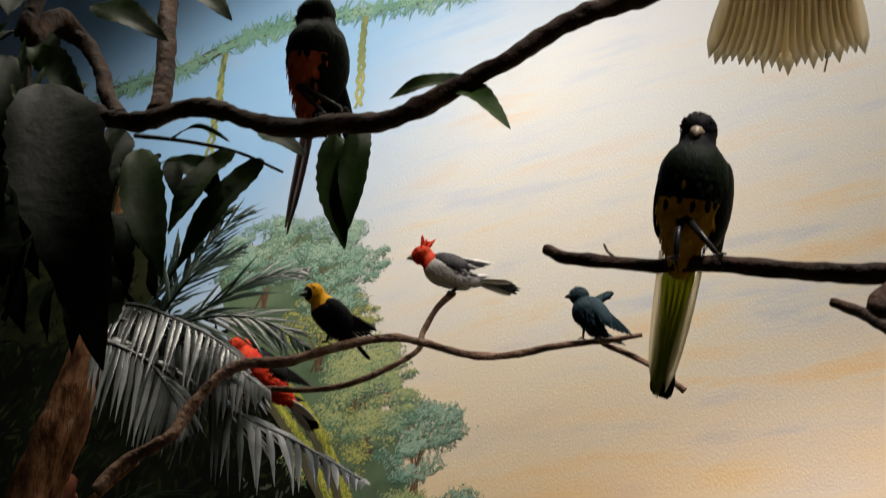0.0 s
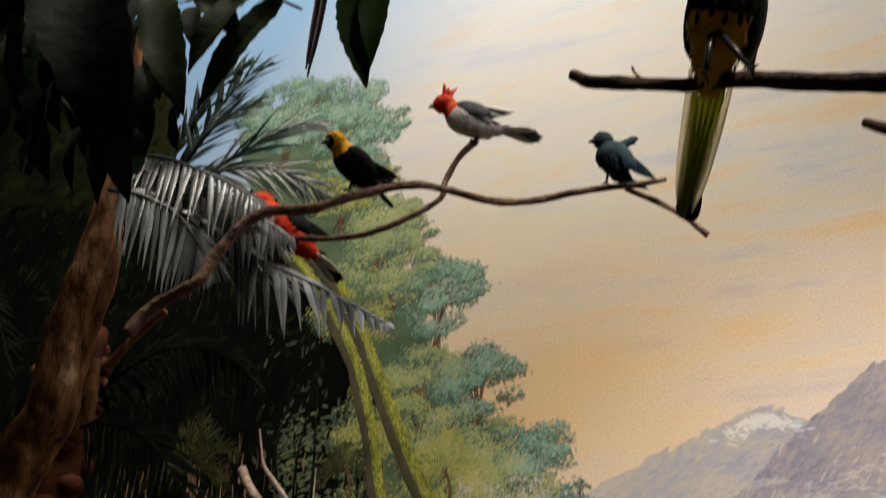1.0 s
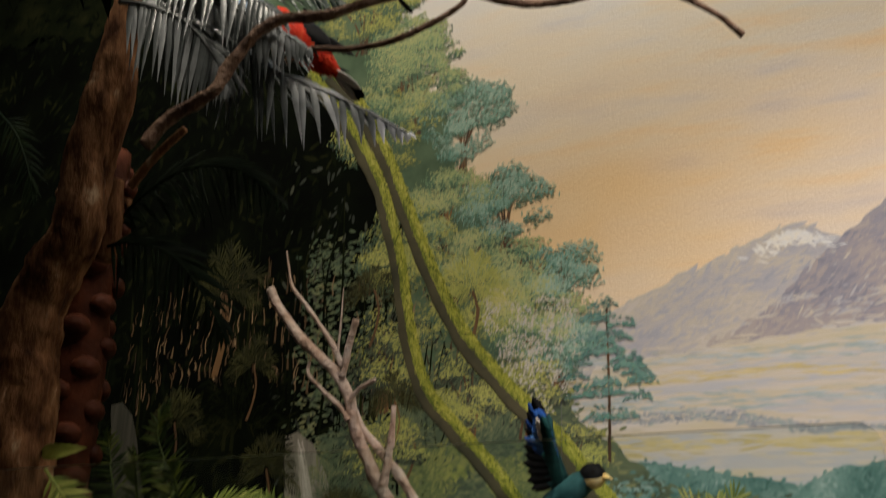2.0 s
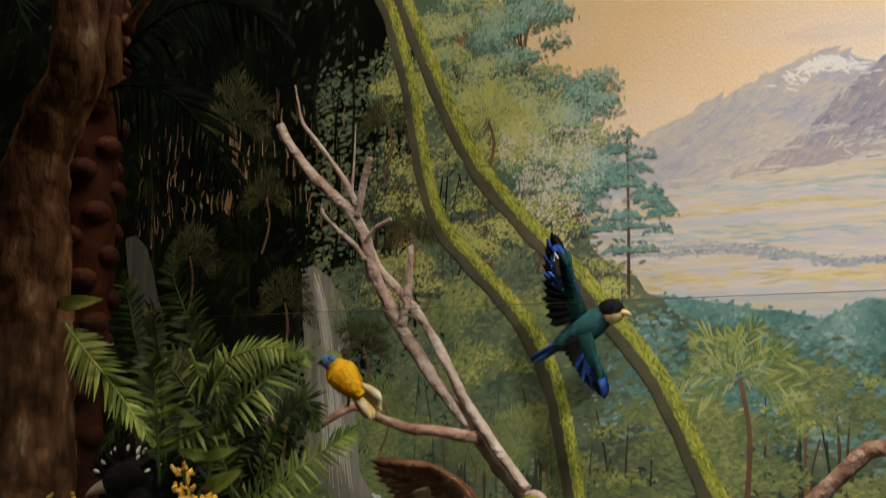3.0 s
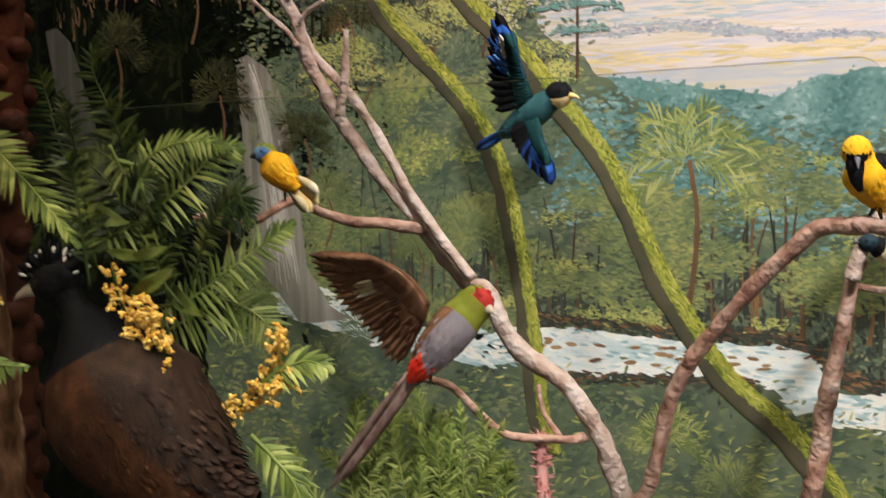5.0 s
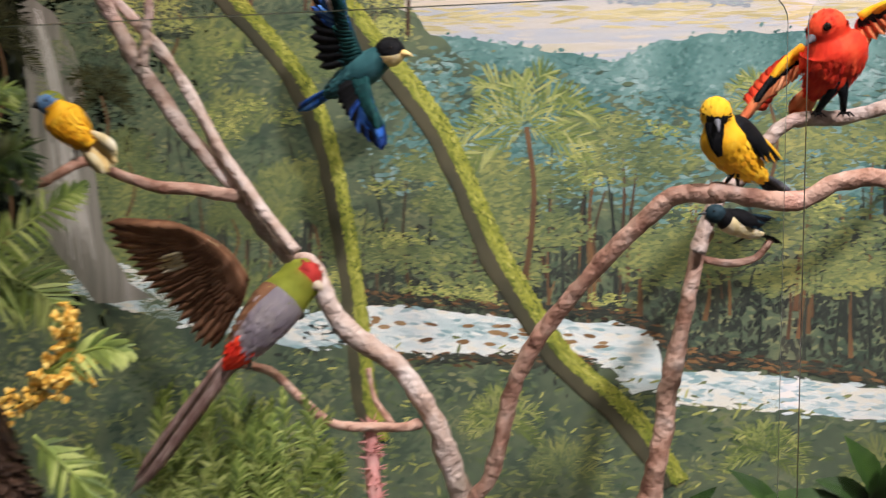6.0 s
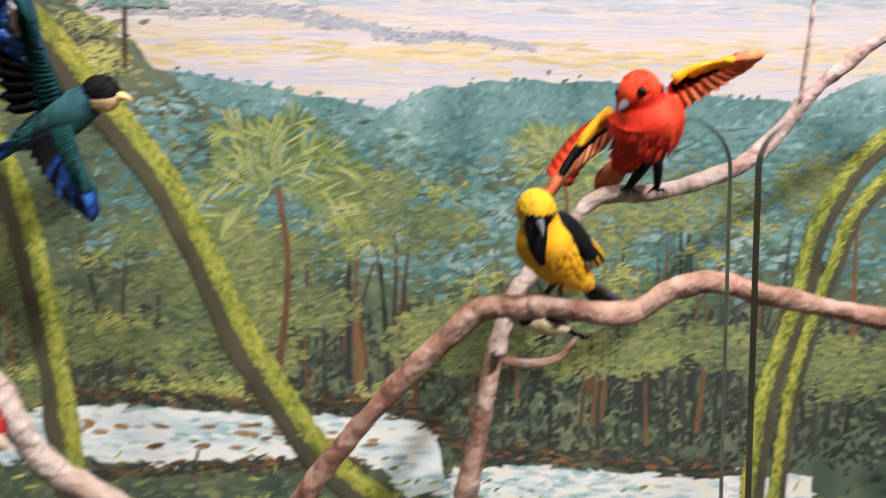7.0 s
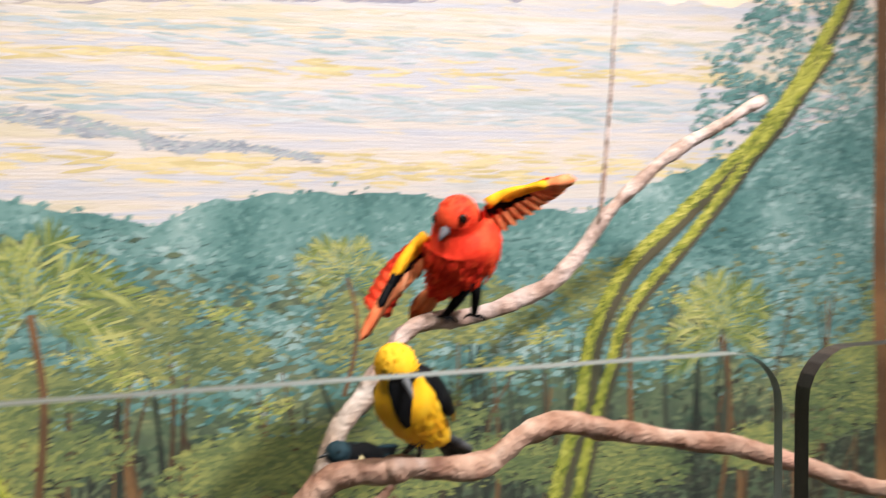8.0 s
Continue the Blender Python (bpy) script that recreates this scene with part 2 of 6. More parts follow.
def dab(geo, x, z, y, length, width, angle, slot=0):
    """One brush stroke: a thin raised lozenge lying on the wall."""
    c, s = math.cos(angle), math.sin(angle)
    y *= LAYER
    pts = [(-0.5, 0), (-0.25, 0.42), (0.2, 0.5), (0.5, 0.08), (0.25, -0.42), (-0.2, -0.5)]
    v = [(x + (a * length * c - b * width * s), y, z + (a * length * s + b * width * c)) for a, b in pts]
    v.append((x, y - 0.00002, z))
    geo.add(v, [(k, (k + 1) % 6, 6) for k in range(6)], slot)


def dab_field(poly, n, size, y, seed, aspect=1.8, tilt=0.0, spread=0.6, slots=1, ragged=0.03, clump=0.0, ybias=0.0006):
    """Strokes strewn over an outline in the wall's plane, denser in clumps, ragged at its edge."""
    rnd = random.Random(seed)
    geo = Geo()
    xs, zs = [p[0] for p in poly], [p[1] for p in poly]
    made = tries = 0
    while made < n and tries < n * 12:
        tries += 1
        x, z = rnd.uniform(min(xs), max(xs)), rnd.uniform(min(zs), max(zs))
        if not inside(poly, x, z):
            continue
        if clump and noise.noise(Vector((x / clump, seed * 3.1, z / clump))) < rnd.uniform(-0.75, 0.12):
            continue
        x, z = x + rnd.gauss(0, ragged), z + rnd.gauss(0, ragged)
        s = size * rnd.uniform(0.55, 1.5)
        dab(geo, x, z, y - rnd.random() * 0.0002, s * aspect, s, tilt + rnd.gauss(0, spread), rnd.randrange(slots))
        made += 1
    return geo


def ragged_shape(poly, y, amount, step=0.012, seed=0):
    """A filled outline on the wall with an uneven edge."""
    pts = []
    for i, (x, z) in enumerate(poly):
        x2, z2 = poly[(i + 1) % len(poly)]
        k = max(1, int(math.hypot(x2 - x, z2 - z) / step))
        for j in range(k):
            px, pz = x + (x2 - x) * j / k, z + (z2 - z) * j / k
            q = Vector((px * 30, seed * 7.7, pz * 30))
            pts.append((px + amount * noise.noise(q), pz + amount * noise.noise(q + Vector((9, 3, 5)))))
    bm = bmesh.new()
    f = bm.faces.new([bm.verts.new((a, y * LAYER, b)) for a, b in pts])
    f.normal_update()
    if f.normal.y > 0:
        f.normal_flip()
    bmesh.ops.triangulate(bm, faces=[f])
    geo = Geo()
    bm.verts.index_update()
    geo.add([v.co.copy() for v in bm.verts], [tuple(v.index for v in g.verts) for g in bm.faces])
    bm.free()
    return geo


# ---------------------------------------------------------------- structure
def slab(name, lo, hi, material, label="", category="", kind="structure"):
    (x0, y0, z0), (x1, y1, z1) = lo, hi
    v = [(x, y, z) for x in (x0, x1) for y in (y0, y1) for z in (z0, z1)]
    f = [(0, 1, 3, 2), (4, 6, 7, 5), (0, 4, 5, 1), (2, 3, 7, 6), (0, 2, 6, 4), (1, 5, 7, 3)]
    ob = new(name, mesh_of(name, v, f, material, smooth=False))
    return tagged(ob, label, category, kind=kind)


rnd = random.Random(11)
mural = slab("backdrop", (-2.6, 0, 0), (3.6, 0.12, 5.4), SKY, "painted tropical landscape mural on a stippled plaster wall", "mural")
slab("wall_west", (-2.75, -4.6, 0), (-2.6, 0.12, 5.4), PLASTER, "plain grey end wall of the hall", "wall")
slab("wall_east", (3.6, -4.6, 0), (3.75, 0.12, 5.4), PLASTER, "plain grey end wall of the hall", "wall")
slab("wall_south", (-2.75, -4.75, 0), (3.75, -4.6, 5.4), PLASTER, "plain grey hall wall behind the visitor", "wall")
slab("ceiling", (-2.75, -4.75, 5.4), (3.75, 0.12, 5.5), PLASTER, "plain grey hall ceiling above the display", "ceiling")
slab("floor", (-2.75, -4.75, -0.1), (3.75, 0.12, 0), FLOOR_M, "worn dark hall floor in front of the display", "floor")
slab("display_bed", (-2.6, -0.94, 0), (3.6, 0, 0.62), SOIL, "raised soil bed of the display covered in leaf litter", "planting bed")

# ---------------------------------------------------------------- the painting
Y0 = -0.001
far_mountain = [(1.1, 1.98), (1.182, 2.021), (1.273, 2.056), (1.385, 2.099), (1.472, 2.132), (1.514, 2.141), (1.561, 2.117), (1.62, 2.09), (1.75, 2.0), (1.75, 1.75), (1.0, 1.75), (1.0, 1.95)]
near_mountain = [(1.2, 1.885), (1.31, 1.915), (1.413, 1.955), (1.534, 2.053), (1.62, 2.123), (1.713, 2.19), (1.83, 2.235), (1.93, 2.16), (2.03, 2.02), (2.1, 1.9), (2.1, 1.75), (1.2, 1.75)]
for outline, pm, yy, tilt, nn in ((far_mountain, MOUNTAIN, 0.0, 0.4, 2600), (near_mountain, CRAG, 0.0004, 0.6, 5200)):
    part("painted_mountain", ragged_shape(outline, Y0 - yy, 0.008).mesh("painted_mountain", pm), mural, "lilac grey painted mountain slope")
    part("painted_mountain_stroke", dab_field(outline, nn, 0.006, Y0 - yy - 0.0002, 3, 4.0, tilt, 0.3, ragged=0.003).mesh("painted_mountain_stroke", pm), mural, kind="stuff")
crest = Geo()
for k in range(420):
    t = rnd.random() ** 0.8
    if k % 3 == 0:
        x, z, a = 1.505 + rnd.gauss(0, 0.03), 2.128 - abs(rnd.gauss(0, 0.012)), rnd.gauss(-0.2, 0.5)
        z -= 0.35 * abs(x - 1.51)
    elif k % 3 == 1:
        x, z, a = 1.5 + 0.28 * t + rnd.gauss(0, 0.01), 1.95 + rnd.gauss(0, 0.018) + 0.07 * t, rnd.gauss(0.2, 0.3)
    else:
        x, z, a = 1.21 + 0.32 * t, 1.95 + 0.1 * rnd.random() * (1 - t) + 0.05 * t, rnd.gauss(0.4, 0.4)
    dab(crest, x, z, Y0 - 0.0008 - rnd.random() * 0.0002, rnd.uniform(0.012, 0.03), rnd.uniform(0.002, 0.005), a, 0 if k % 3 == 0 else 1)
part("painted_snow", crest.mesh("painted_snow", [SNOW, MOUNTAIN]), mural, "white painted snow and pale scree on the slopes", kind="stuff")
plain = [(1.119, 1.914), (1.247, 1.916), (1.395, 1.928), (1.593, 1.942), (1.8, 1.947), (2.0, 1.97), (3.5, 1.98), (3.5, 1.6), (1.0, 1.6)]
part("painted_plain", ragged_shape(plain, Y0 - 0.00090, 0.012).mesh("painted_plain", PLAIN), mural, "pale cream and blue painted river plain")
part("painted_plain_stroke", dab_field(plain, 2600, 0.0035, Y0 - 0.00120, 4, 13.0, -0.02, 0.06, ragged=0.014).mesh("painted_plain_stroke", PLAIN), mural, kind="stuff")
for z0, z1, pm, nn in ((1.728, 1.757, "ochre", 300), (1.86, 1.876, "ochre", 160), (1.806, 1.834, "mist", 260), (1.893, 1.912, "mist", 200)):
    band = [(1.0, z0 + 0.012), (1.4, z0 + 0.006), (1.8, z0 - 0.01), (2.3, z0), (2.3, z1), (1.8, z1 - 0.008), (1.4, z1), (1.0, z1 + 0.008)]
    g = dab_field(band, nn, 0.0034, Y0 - 0.0014, int(z0 * 1000), 12.0, -0.03, 0.07, ragged=0.006)
    part("painted_plain_stroke", g.mesh("painted_plain_stroke", BANDS[pm]), mural, kind="stuff")
ridge = Geo()
for pts in ([(1.007, 1.818), (1.171, 1.796), (1.263, 1.797), (1.35, 1.793), (1.411, 1.781), (1.452, 1.78), (1.507, 1.762), (1.564, 1.766), (1.621, 1.761), (1.679, 1.751)], [(1.172, 1.805), (1.286, 1.806), (1.374, 1.799), (1.44, 1.785), (1.513, 1.767), (1.589, 1.768)]):
    line = smooth_line([(a, 0, b) for a, b in pts], 12)
    for c in line:
        for k in range(5):
            dab(ridge, c.x + rnd.gauss(0, 0.004), c.z + rnd.gauss(0, 0.003), Y0 - 0.00160 - rnd.random() * 0.0002, rnd.uniform(0.006, 0.014), rnd.uniform(0.0015, 0.004), rnd.gauss(0, 0.2))
part("painted_ridge", ridge.mesh("painted_ridge", RIDGE), mural, "grey painted line of distant trees", kind="stuff")
hill = [(0.941, 1.742), (1.156, 1.724), (1.247, 1.717), (1.354, 1.696), (1.478, 1.673), (1.549, 1.7), (1.664, 1.711), (1.797, 1.706), (1.896, 1.692), (2.045, 1.68), (2.092, 1.701)] + [(2.6, 1.85), (3.5, 1.85), (3.5, 1.3), (0.8, 1.3)]
part("painted_hill", ragged_shape(hill, Y0 - 0.00180, 0.006).mesh("painted_hill", HILL), mural, "blue-green painted forested hills")
part("painted_hill_stroke", dab_field(hill, 26000, 0.0046, Y0 - 0.00210, 5, 1.7, 0.35, 0.5, ragged=0.004).mesh("painted_hill_stroke", HILL), mural, kind="stuff")
forest = [(-2.5, 3.2), (-0.2, 3.0), (0.3, 2.85), (0.62, 2.5)] + [(0.888, 2.165), (1.03, 2.003), (1.085, 1.804), (1.244, 1.683), (1.579, 1.601)] + [(2.2, 1.56), (3.5, 1.6), (3.5, 0.3), (-2.5, 0.3)]
part("painted_forest", ragged_shape(forest, Y0 - 0.00300, 0.012).mesh("painted_forest", FOREST_BASE), mural, "dark green painted rainforest")


def stroke_line(geo, pts, w0, w1, y, slot=0, per=5):
    """A long flat brush stroke with a slightly raised middle."""
    y *= LAYER
    line = smooth_line([(a, 0, b) for a, b in pts], per)
    n = len(line)
    v, f = [], []
    for i, c in enumerate(line):
        d = (line[min(n - 1, i + 1)] - line[max(0, i - 1)]).normalized()
        a = Vector((-d.z, 0, d.x))
        w = (w0 + (w1 - w0) * i / (n - 1)) * (1 + 0.18 * noise.noise(c * 40))
        v += [c + a * w + Vector((0, y, 0)), c + Vector((0, y - 0.0001, 0)), c - a * w + Vector((0, y, 0))]
    for i in range(n - 1):
        k = 3 * i
        f += [(k, k + 3, k + 4, k + 1), (k + 1, k + 4, k + 5, k + 2)]
    geo.add(v, f, slot)


def painted_palm(x, z, r, trunk, y, material, seed, droop=0.5, count=13):
    """A palm painted on the wall: a trunk stroke and feathered fronds."""
    rn = random.Random(seed)
    g = Geo()
    if trunk:
        stroke_line(g, [(x, z), (x + 0.012, z - trunk * 0.35), (x + 0.006, z - trunk * 0.7), (x - 0.008, z - trunk)], r * 0.03, r * 0.042, y, 1)
    for k in range(count):
        a = math.pi * (-0.12 + 1.24 * (k + rn.uniform(-0.3, 0.3)) / (count - 1))
        rr = r * rn.uniform(0.75, 1.1)
        tip = (x + math.cos(a) * rr, z + math.sin(a) * rr * 0.75 - droop * rr * 0.35 * abs(math.cos(a)))
        mid = (x + math.cos(a) * rr * 0.55, z + math.sin(a) * rr * 0.6)
        pts = smooth_line([(x, 0, z), (mid[0], 0, mid[1]), (tip[0], 0, tip[1])], 7)
        for i in range(1, len(pts)):
            d = pts[i] - pts[i - 1]
            base = math.atan2(d.z, d.x)
            ll = rr * 0.34 * math.sin(math.pi * (0.15 + 0.8 * i / len(pts)))
            for sgn in (-1, 1):
                w = base + sgn * rn.uniform(0.45, 0.8)
                dab(g, pts[i].x + math.cos(w) * ll * 0.4, pts[i].z + math.sin(w) * ll * 0.4, y - rn.random() * 0.0004, ll, ll * 0.1, w)
    return part("painted_palm", g.mesh("painted_palm", [material, TRUNK]), mural, "yellow-green painted palm crown on a thin trunk")


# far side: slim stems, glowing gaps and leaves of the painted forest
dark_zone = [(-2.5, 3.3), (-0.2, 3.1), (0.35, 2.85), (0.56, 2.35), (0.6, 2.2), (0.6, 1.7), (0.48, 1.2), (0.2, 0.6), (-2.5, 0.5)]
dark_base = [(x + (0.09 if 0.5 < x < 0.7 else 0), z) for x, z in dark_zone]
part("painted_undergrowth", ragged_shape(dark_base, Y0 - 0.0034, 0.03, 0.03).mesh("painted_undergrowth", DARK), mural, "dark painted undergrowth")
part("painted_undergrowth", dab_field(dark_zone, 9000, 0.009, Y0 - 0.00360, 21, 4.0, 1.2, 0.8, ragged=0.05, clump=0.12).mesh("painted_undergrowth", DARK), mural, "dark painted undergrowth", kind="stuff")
gap = Geo()
for k in range(300):
    x = rnd.uniform(-0.1, 0.84)
    z = rnd.uniform(1.88, 2.16) + 0.05 * math.sin(7 * x)
    h = rnd.uniform(0.015, 0.055)
    stroke_line(gap, [(x, z), (x + rnd.gauss(0, 0.003), z + h / 2), (x + rnd.gauss(0, 0.005), z + h)], rnd.uniform(0.001, 0.0036), 0.001, Y0 - 0.0041)
part("painted_gap", gap.mesh("painted_gap", GLOW), mural, "warm light painted between the stems", kind="stuff")
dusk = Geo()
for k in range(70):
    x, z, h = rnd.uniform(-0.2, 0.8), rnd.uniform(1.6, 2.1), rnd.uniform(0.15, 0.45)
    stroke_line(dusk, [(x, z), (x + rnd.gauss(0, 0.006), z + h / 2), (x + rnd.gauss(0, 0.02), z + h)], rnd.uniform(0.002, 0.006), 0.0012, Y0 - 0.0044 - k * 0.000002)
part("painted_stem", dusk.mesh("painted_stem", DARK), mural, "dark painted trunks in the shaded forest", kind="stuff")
# shaded leaves thinning out from the dark undergrowth into the lit forest
edge_zone = [(0.4, 2.5), (0.62, 2.4), (0.8, 2.15), (0.8, 1.7), (0.66, 1.25), (0.4, 1.2)]
part("painted_undergrowth", dab_field(edge_zone, 320, 0.006, Y0 - 0.0045, 23, 3.0, 1.1, 0.7, ragged=0.05, clump=0.06).mesh("painted_undergrowth", SHADE), mural, "shaded painted leaves at the edge of the lit forest", kind="stuff")
mid_zone = [(0.45, 2.25), (0.95, 2.2), (1.08, 1.85), (1.2, 1.66), (1.6, 1.58), (2.2, 1.6), (3.2, 1.6), (3.2, 1.2), (1.7, 1.22), (0.9, 1.28), (0.4, 1.25)]
part("painted_leaves", dab_field(mid_zone, 19000, 0.0048, Y0 - 0.00405, 22, 3.0, 0.05, 0.35, ragged=0.02, clump=0.06).mesh("painted_leaves", FOREST), mural, "painted rainforest leaves", kind="stuff")
high_zone = [(1.15, 1.68), (1.6, 1.62), (2.2, 1.64), (3.2, 1.64), (3.2, 1.46), (1.6, 1.44), (1.1, 1.5)]
part("painted_leaves", dab_field(high_zone, 9000, 0.0052, Y0 - 0.0042, 25, 2.6, 0.1, 0.4, ragged=0.02, clump=0.07).mesh("painted_leaves", HILL), mural, "blue-green painted leaves", kind="stuff")
deep_zone = [(0.9, 1.37), (1.5, 1.36), (2.1, 1.38), (2.9, 1.37), (2.9, 1.2), (1.5, 1.19), (0.9, 1.22)]
part("painted_leaves", dab_field(deep_zone, 5200, 0.005, Y0 - 0.0043, 27, 2.6, 1.2, 0.7, ragged=0.03, clump=0.09).mesh("painted_leaves", SHADE), mural, "dark painted undergrowth between the stems", kind="stuff")
stems = Geo()
for k in range(190):
    x, z = rnd.uniform(0.6, 2.8), rnd.uniform(1.21, 1.34)
    h = rnd.uniform(0.08, 0.26)
    stroke_line(stems, [(x, z), (x + rnd.gauss(0, 0.006), z + h / 2), (x + rnd.gauss(0, 0.012), z + h)], rnd.uniform(0.002, 0.0055), 0.0012, Y0 - 0.0045 - k * 0.000002, 0 if k % 5 in (0, 1) else 1)
part("painted_stem", stems.mesh("painted_stem", [TRUNK, SHADE]), mural, "orange brown painted stems and dark gaps", kind="stuff")
for k in range(40):
    cx, cz = rnd.uniform(0.42, 2.7), rnd.uniform(1.3, 1.58)
    w, h = rnd.uniform(0.05, 0.12), rnd.uniform(0.02, 0.045)
    oval = [(cx + w * math.cos(a * math.pi / 6), cz + h * math.sin(a * math.pi / 6)) for a in range(12)]
    g = dab_field(oval, int(5200 * w), 0.0038, Y0 - 0.0049 - k * 0.00001, 200 + k, 3.0, 0.15 * math.sin(k), 0.3, ragged=0.006)
    part("painted_bush", g.mesh("painted_bush", OLIVE), mural, "sunlit painted clump of leaves")
for k in range(26):
    cx, cz = rnd.uniform(0.4, 1.05), rnd.uniform(1.3, 1.85)
    w, h = rnd.uniform(0.04, 0.09), rnd.uniform(0.025, 0.05)
    oval = [(cx + w * math.cos(a * math.pi / 6), cz + h * math.sin(a * math.pi / 6)) for a in range(12)]
    g = dab_field(oval, int(5200 * w), 0.0042, Y0 - 0.0048 - k * 0.00001, 300 + k, 3.2, rnd.gauss(0.6, 0.5), 0.4, ragged=0.008)
    part("painted_bush", g.mesh("painted_bush", OLIVE if k % 3 else FOREST), mural, "sunlit painted clump of leaves")
for x, z, r, m in ((0.62, 1.52, 0.07, OLIVE), (0.52, 1.68, 0.09, FOREST), (0.82, 1.42, 0.06, OLIVE), (0.72, 1.8, 0.07, FOREST), (0.36, 1.5, 0.1, FOREST)):
    painted_palm(x, z, r, r * 1.4, Y0 - 0.0055, m, int(x * 100), 0.6)
meadow = [(0.3, 1.25), (1.0, 1.17), (1.3, 1.2), (2.0, 1.12), (3.2, 1.12), (3.2, 0.4), (0.3, 0.4)]
part("painted_meadow", ragged_shape(meadow, Y0 - 0.00434, 0.01).mesh("painted_meadow", FOREST_BASE), mural, "green painted river bank")
part("painted_meadow_stroke", dab_field(meadow, 14000, 0.0055, Y0 - 0.00486, 24, 2.6, 0.2, 0.5, ragged=0.02, clump=0.1).mesh("painted_meadow_stroke", FOREST), mural, kind="stuff")

part("painted_meadow_stroke", dab_field(meadow, 7000, 0.0045, Y0 - 0.00525, 26, 4.0, 0.25, 0.45, ragged=0.02, clump=0.05).mesh("painted_meadow_stroke", OLIVE), mural, kind="stuff")
# tree crowns along the near side of the sky
def leaf_clump(g, cx, cz, w, h, y, rn, dabs):
    """A rounded bough of leaves: lit strokes above, shaded strokes below. Slots: 0 body, 1 shade, 2 lit."""
    warp = 0.5 * noise.noise(Vector((cx * 9, 4.0, cz * 9)))
    for j in range(dabs):
        a, q = rn.uniform(0, 2 * math.pi), math.sqrt(rn.random())
        dx, dz = q * math.cos(a) + rn.gauss(0, 0.2), q * math.sin(a) + rn.gauss(0, 0.22)
        tone = 0.7 * dz + 0.3 * dx + warp + rn.gauss(0, 0.42)
        slot = 2 if tone > 0.42 else (0 if tone > -0.25 else 1)
        dab(g, cx + w * dx, cz + h * dz * (1 if dz > 0 else 0.8), y - (0.0001 if slot == 2 else 0) - rn.random() * 0.00006, rn.uniform(0.005, 0.012), rn.uniform(0.0016, 0.0034), -0.8 * dx + rn.gauss(0.25, 0.55), slot)

def painted_crown(cx, cz, rx, rz, paints, seed, y):
    """A painted tree crown: branching limbs, then rounded boughs of leaves from the top down."""
    rn = random.Random(seed)
    wood = Geo()
    for k in range(7):
        a = rn.uniform(-0.8, 0.8)
        top = (cx + rx * 0.75 * math.sin(a * 1.2), cz + rz * 0.5 * math.cos(a))
        stroke_line(wood, [(cx + rn.gauss(0, 0.008), cz - rz * 1.5), (cx + rx * 0.25 * math.sin(a), cz - rz * 0.5), top], 0.0032, 0.0012, y - 0.00002 * k)
    part("painted_limb", wood.mesh("painted_limb", TRUNK), mural, "thin brown painted limbs under the leaves", kind="stuff")
    g = Geo()
    spots = []
    for k in range(int(rx * rz * 3400) + 12):
        a, q = rn.uniform(0, 2 * math.pi), math.sqrt(rn.random())
        spots.append((cz + rz * q * math.sin(a), cx + rx * q * math.cos(a)))
    for k, (z, x) in enumerate(sorted(spots, reverse=True)):
        w = rn.uniform(0.02, 0.042)
        leaf_clump(g, x, z, w, w * rn.uniform(0.5, 0.75), y - 0.0002 - 0.000012 * k, rn, int(3000 * w))
    part("painted_tree", g.mesh("painted_tree", paints), mural, "painted tree crown in soft brush strokes")


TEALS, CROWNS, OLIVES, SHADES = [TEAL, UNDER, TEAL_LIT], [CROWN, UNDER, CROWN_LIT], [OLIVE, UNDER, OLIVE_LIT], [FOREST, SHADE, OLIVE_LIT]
back = [(0.2, 3.1), (0.4, 3.2), (0.6, 3.1), (0.65, 2.9), (0.68, 2.7), (0.78, 2.56), (0.82, 2.42), (0.82, 2.3), (0.9, 2.22), (0.96, 2.12), (1.03, 2.06), (1.05, 1.9), (0.605, 1.9), (0.367, 2.62)]
part("painted_forest", ragged_shape(back, Y0 - 0.00316, 0.03).mesh("painted_forest", paint("mural_crown_base_paint", [(0.05, 0.09, 0.05), (0.1, 0.16, 0.09), (0.16, 0.23, 0.13)], 0, 9)), mural)
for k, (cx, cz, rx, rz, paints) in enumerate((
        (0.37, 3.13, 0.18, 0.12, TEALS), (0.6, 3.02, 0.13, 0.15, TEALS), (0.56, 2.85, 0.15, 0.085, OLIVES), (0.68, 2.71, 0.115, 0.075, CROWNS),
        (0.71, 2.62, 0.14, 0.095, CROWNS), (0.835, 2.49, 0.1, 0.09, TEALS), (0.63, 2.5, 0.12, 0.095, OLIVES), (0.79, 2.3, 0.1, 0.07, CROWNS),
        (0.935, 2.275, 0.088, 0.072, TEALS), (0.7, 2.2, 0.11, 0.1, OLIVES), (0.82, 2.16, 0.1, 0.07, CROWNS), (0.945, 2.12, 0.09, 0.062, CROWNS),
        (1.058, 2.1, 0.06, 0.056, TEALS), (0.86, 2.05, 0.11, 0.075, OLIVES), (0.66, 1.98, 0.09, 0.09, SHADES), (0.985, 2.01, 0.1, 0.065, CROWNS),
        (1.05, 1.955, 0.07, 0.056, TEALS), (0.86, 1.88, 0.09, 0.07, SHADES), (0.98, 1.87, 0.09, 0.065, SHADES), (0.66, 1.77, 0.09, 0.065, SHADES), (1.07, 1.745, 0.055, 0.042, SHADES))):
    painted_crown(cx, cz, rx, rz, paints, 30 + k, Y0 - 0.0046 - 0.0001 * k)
right_tree = [(2.242, 1.882), (2.317, 1.973), (2.385, 2.034), (2.702, 2.072), (2.78, 1.63), (2.491, 1.636), (2.388, 1.697), (2.299, 1.714), (2.228, 1.802)]
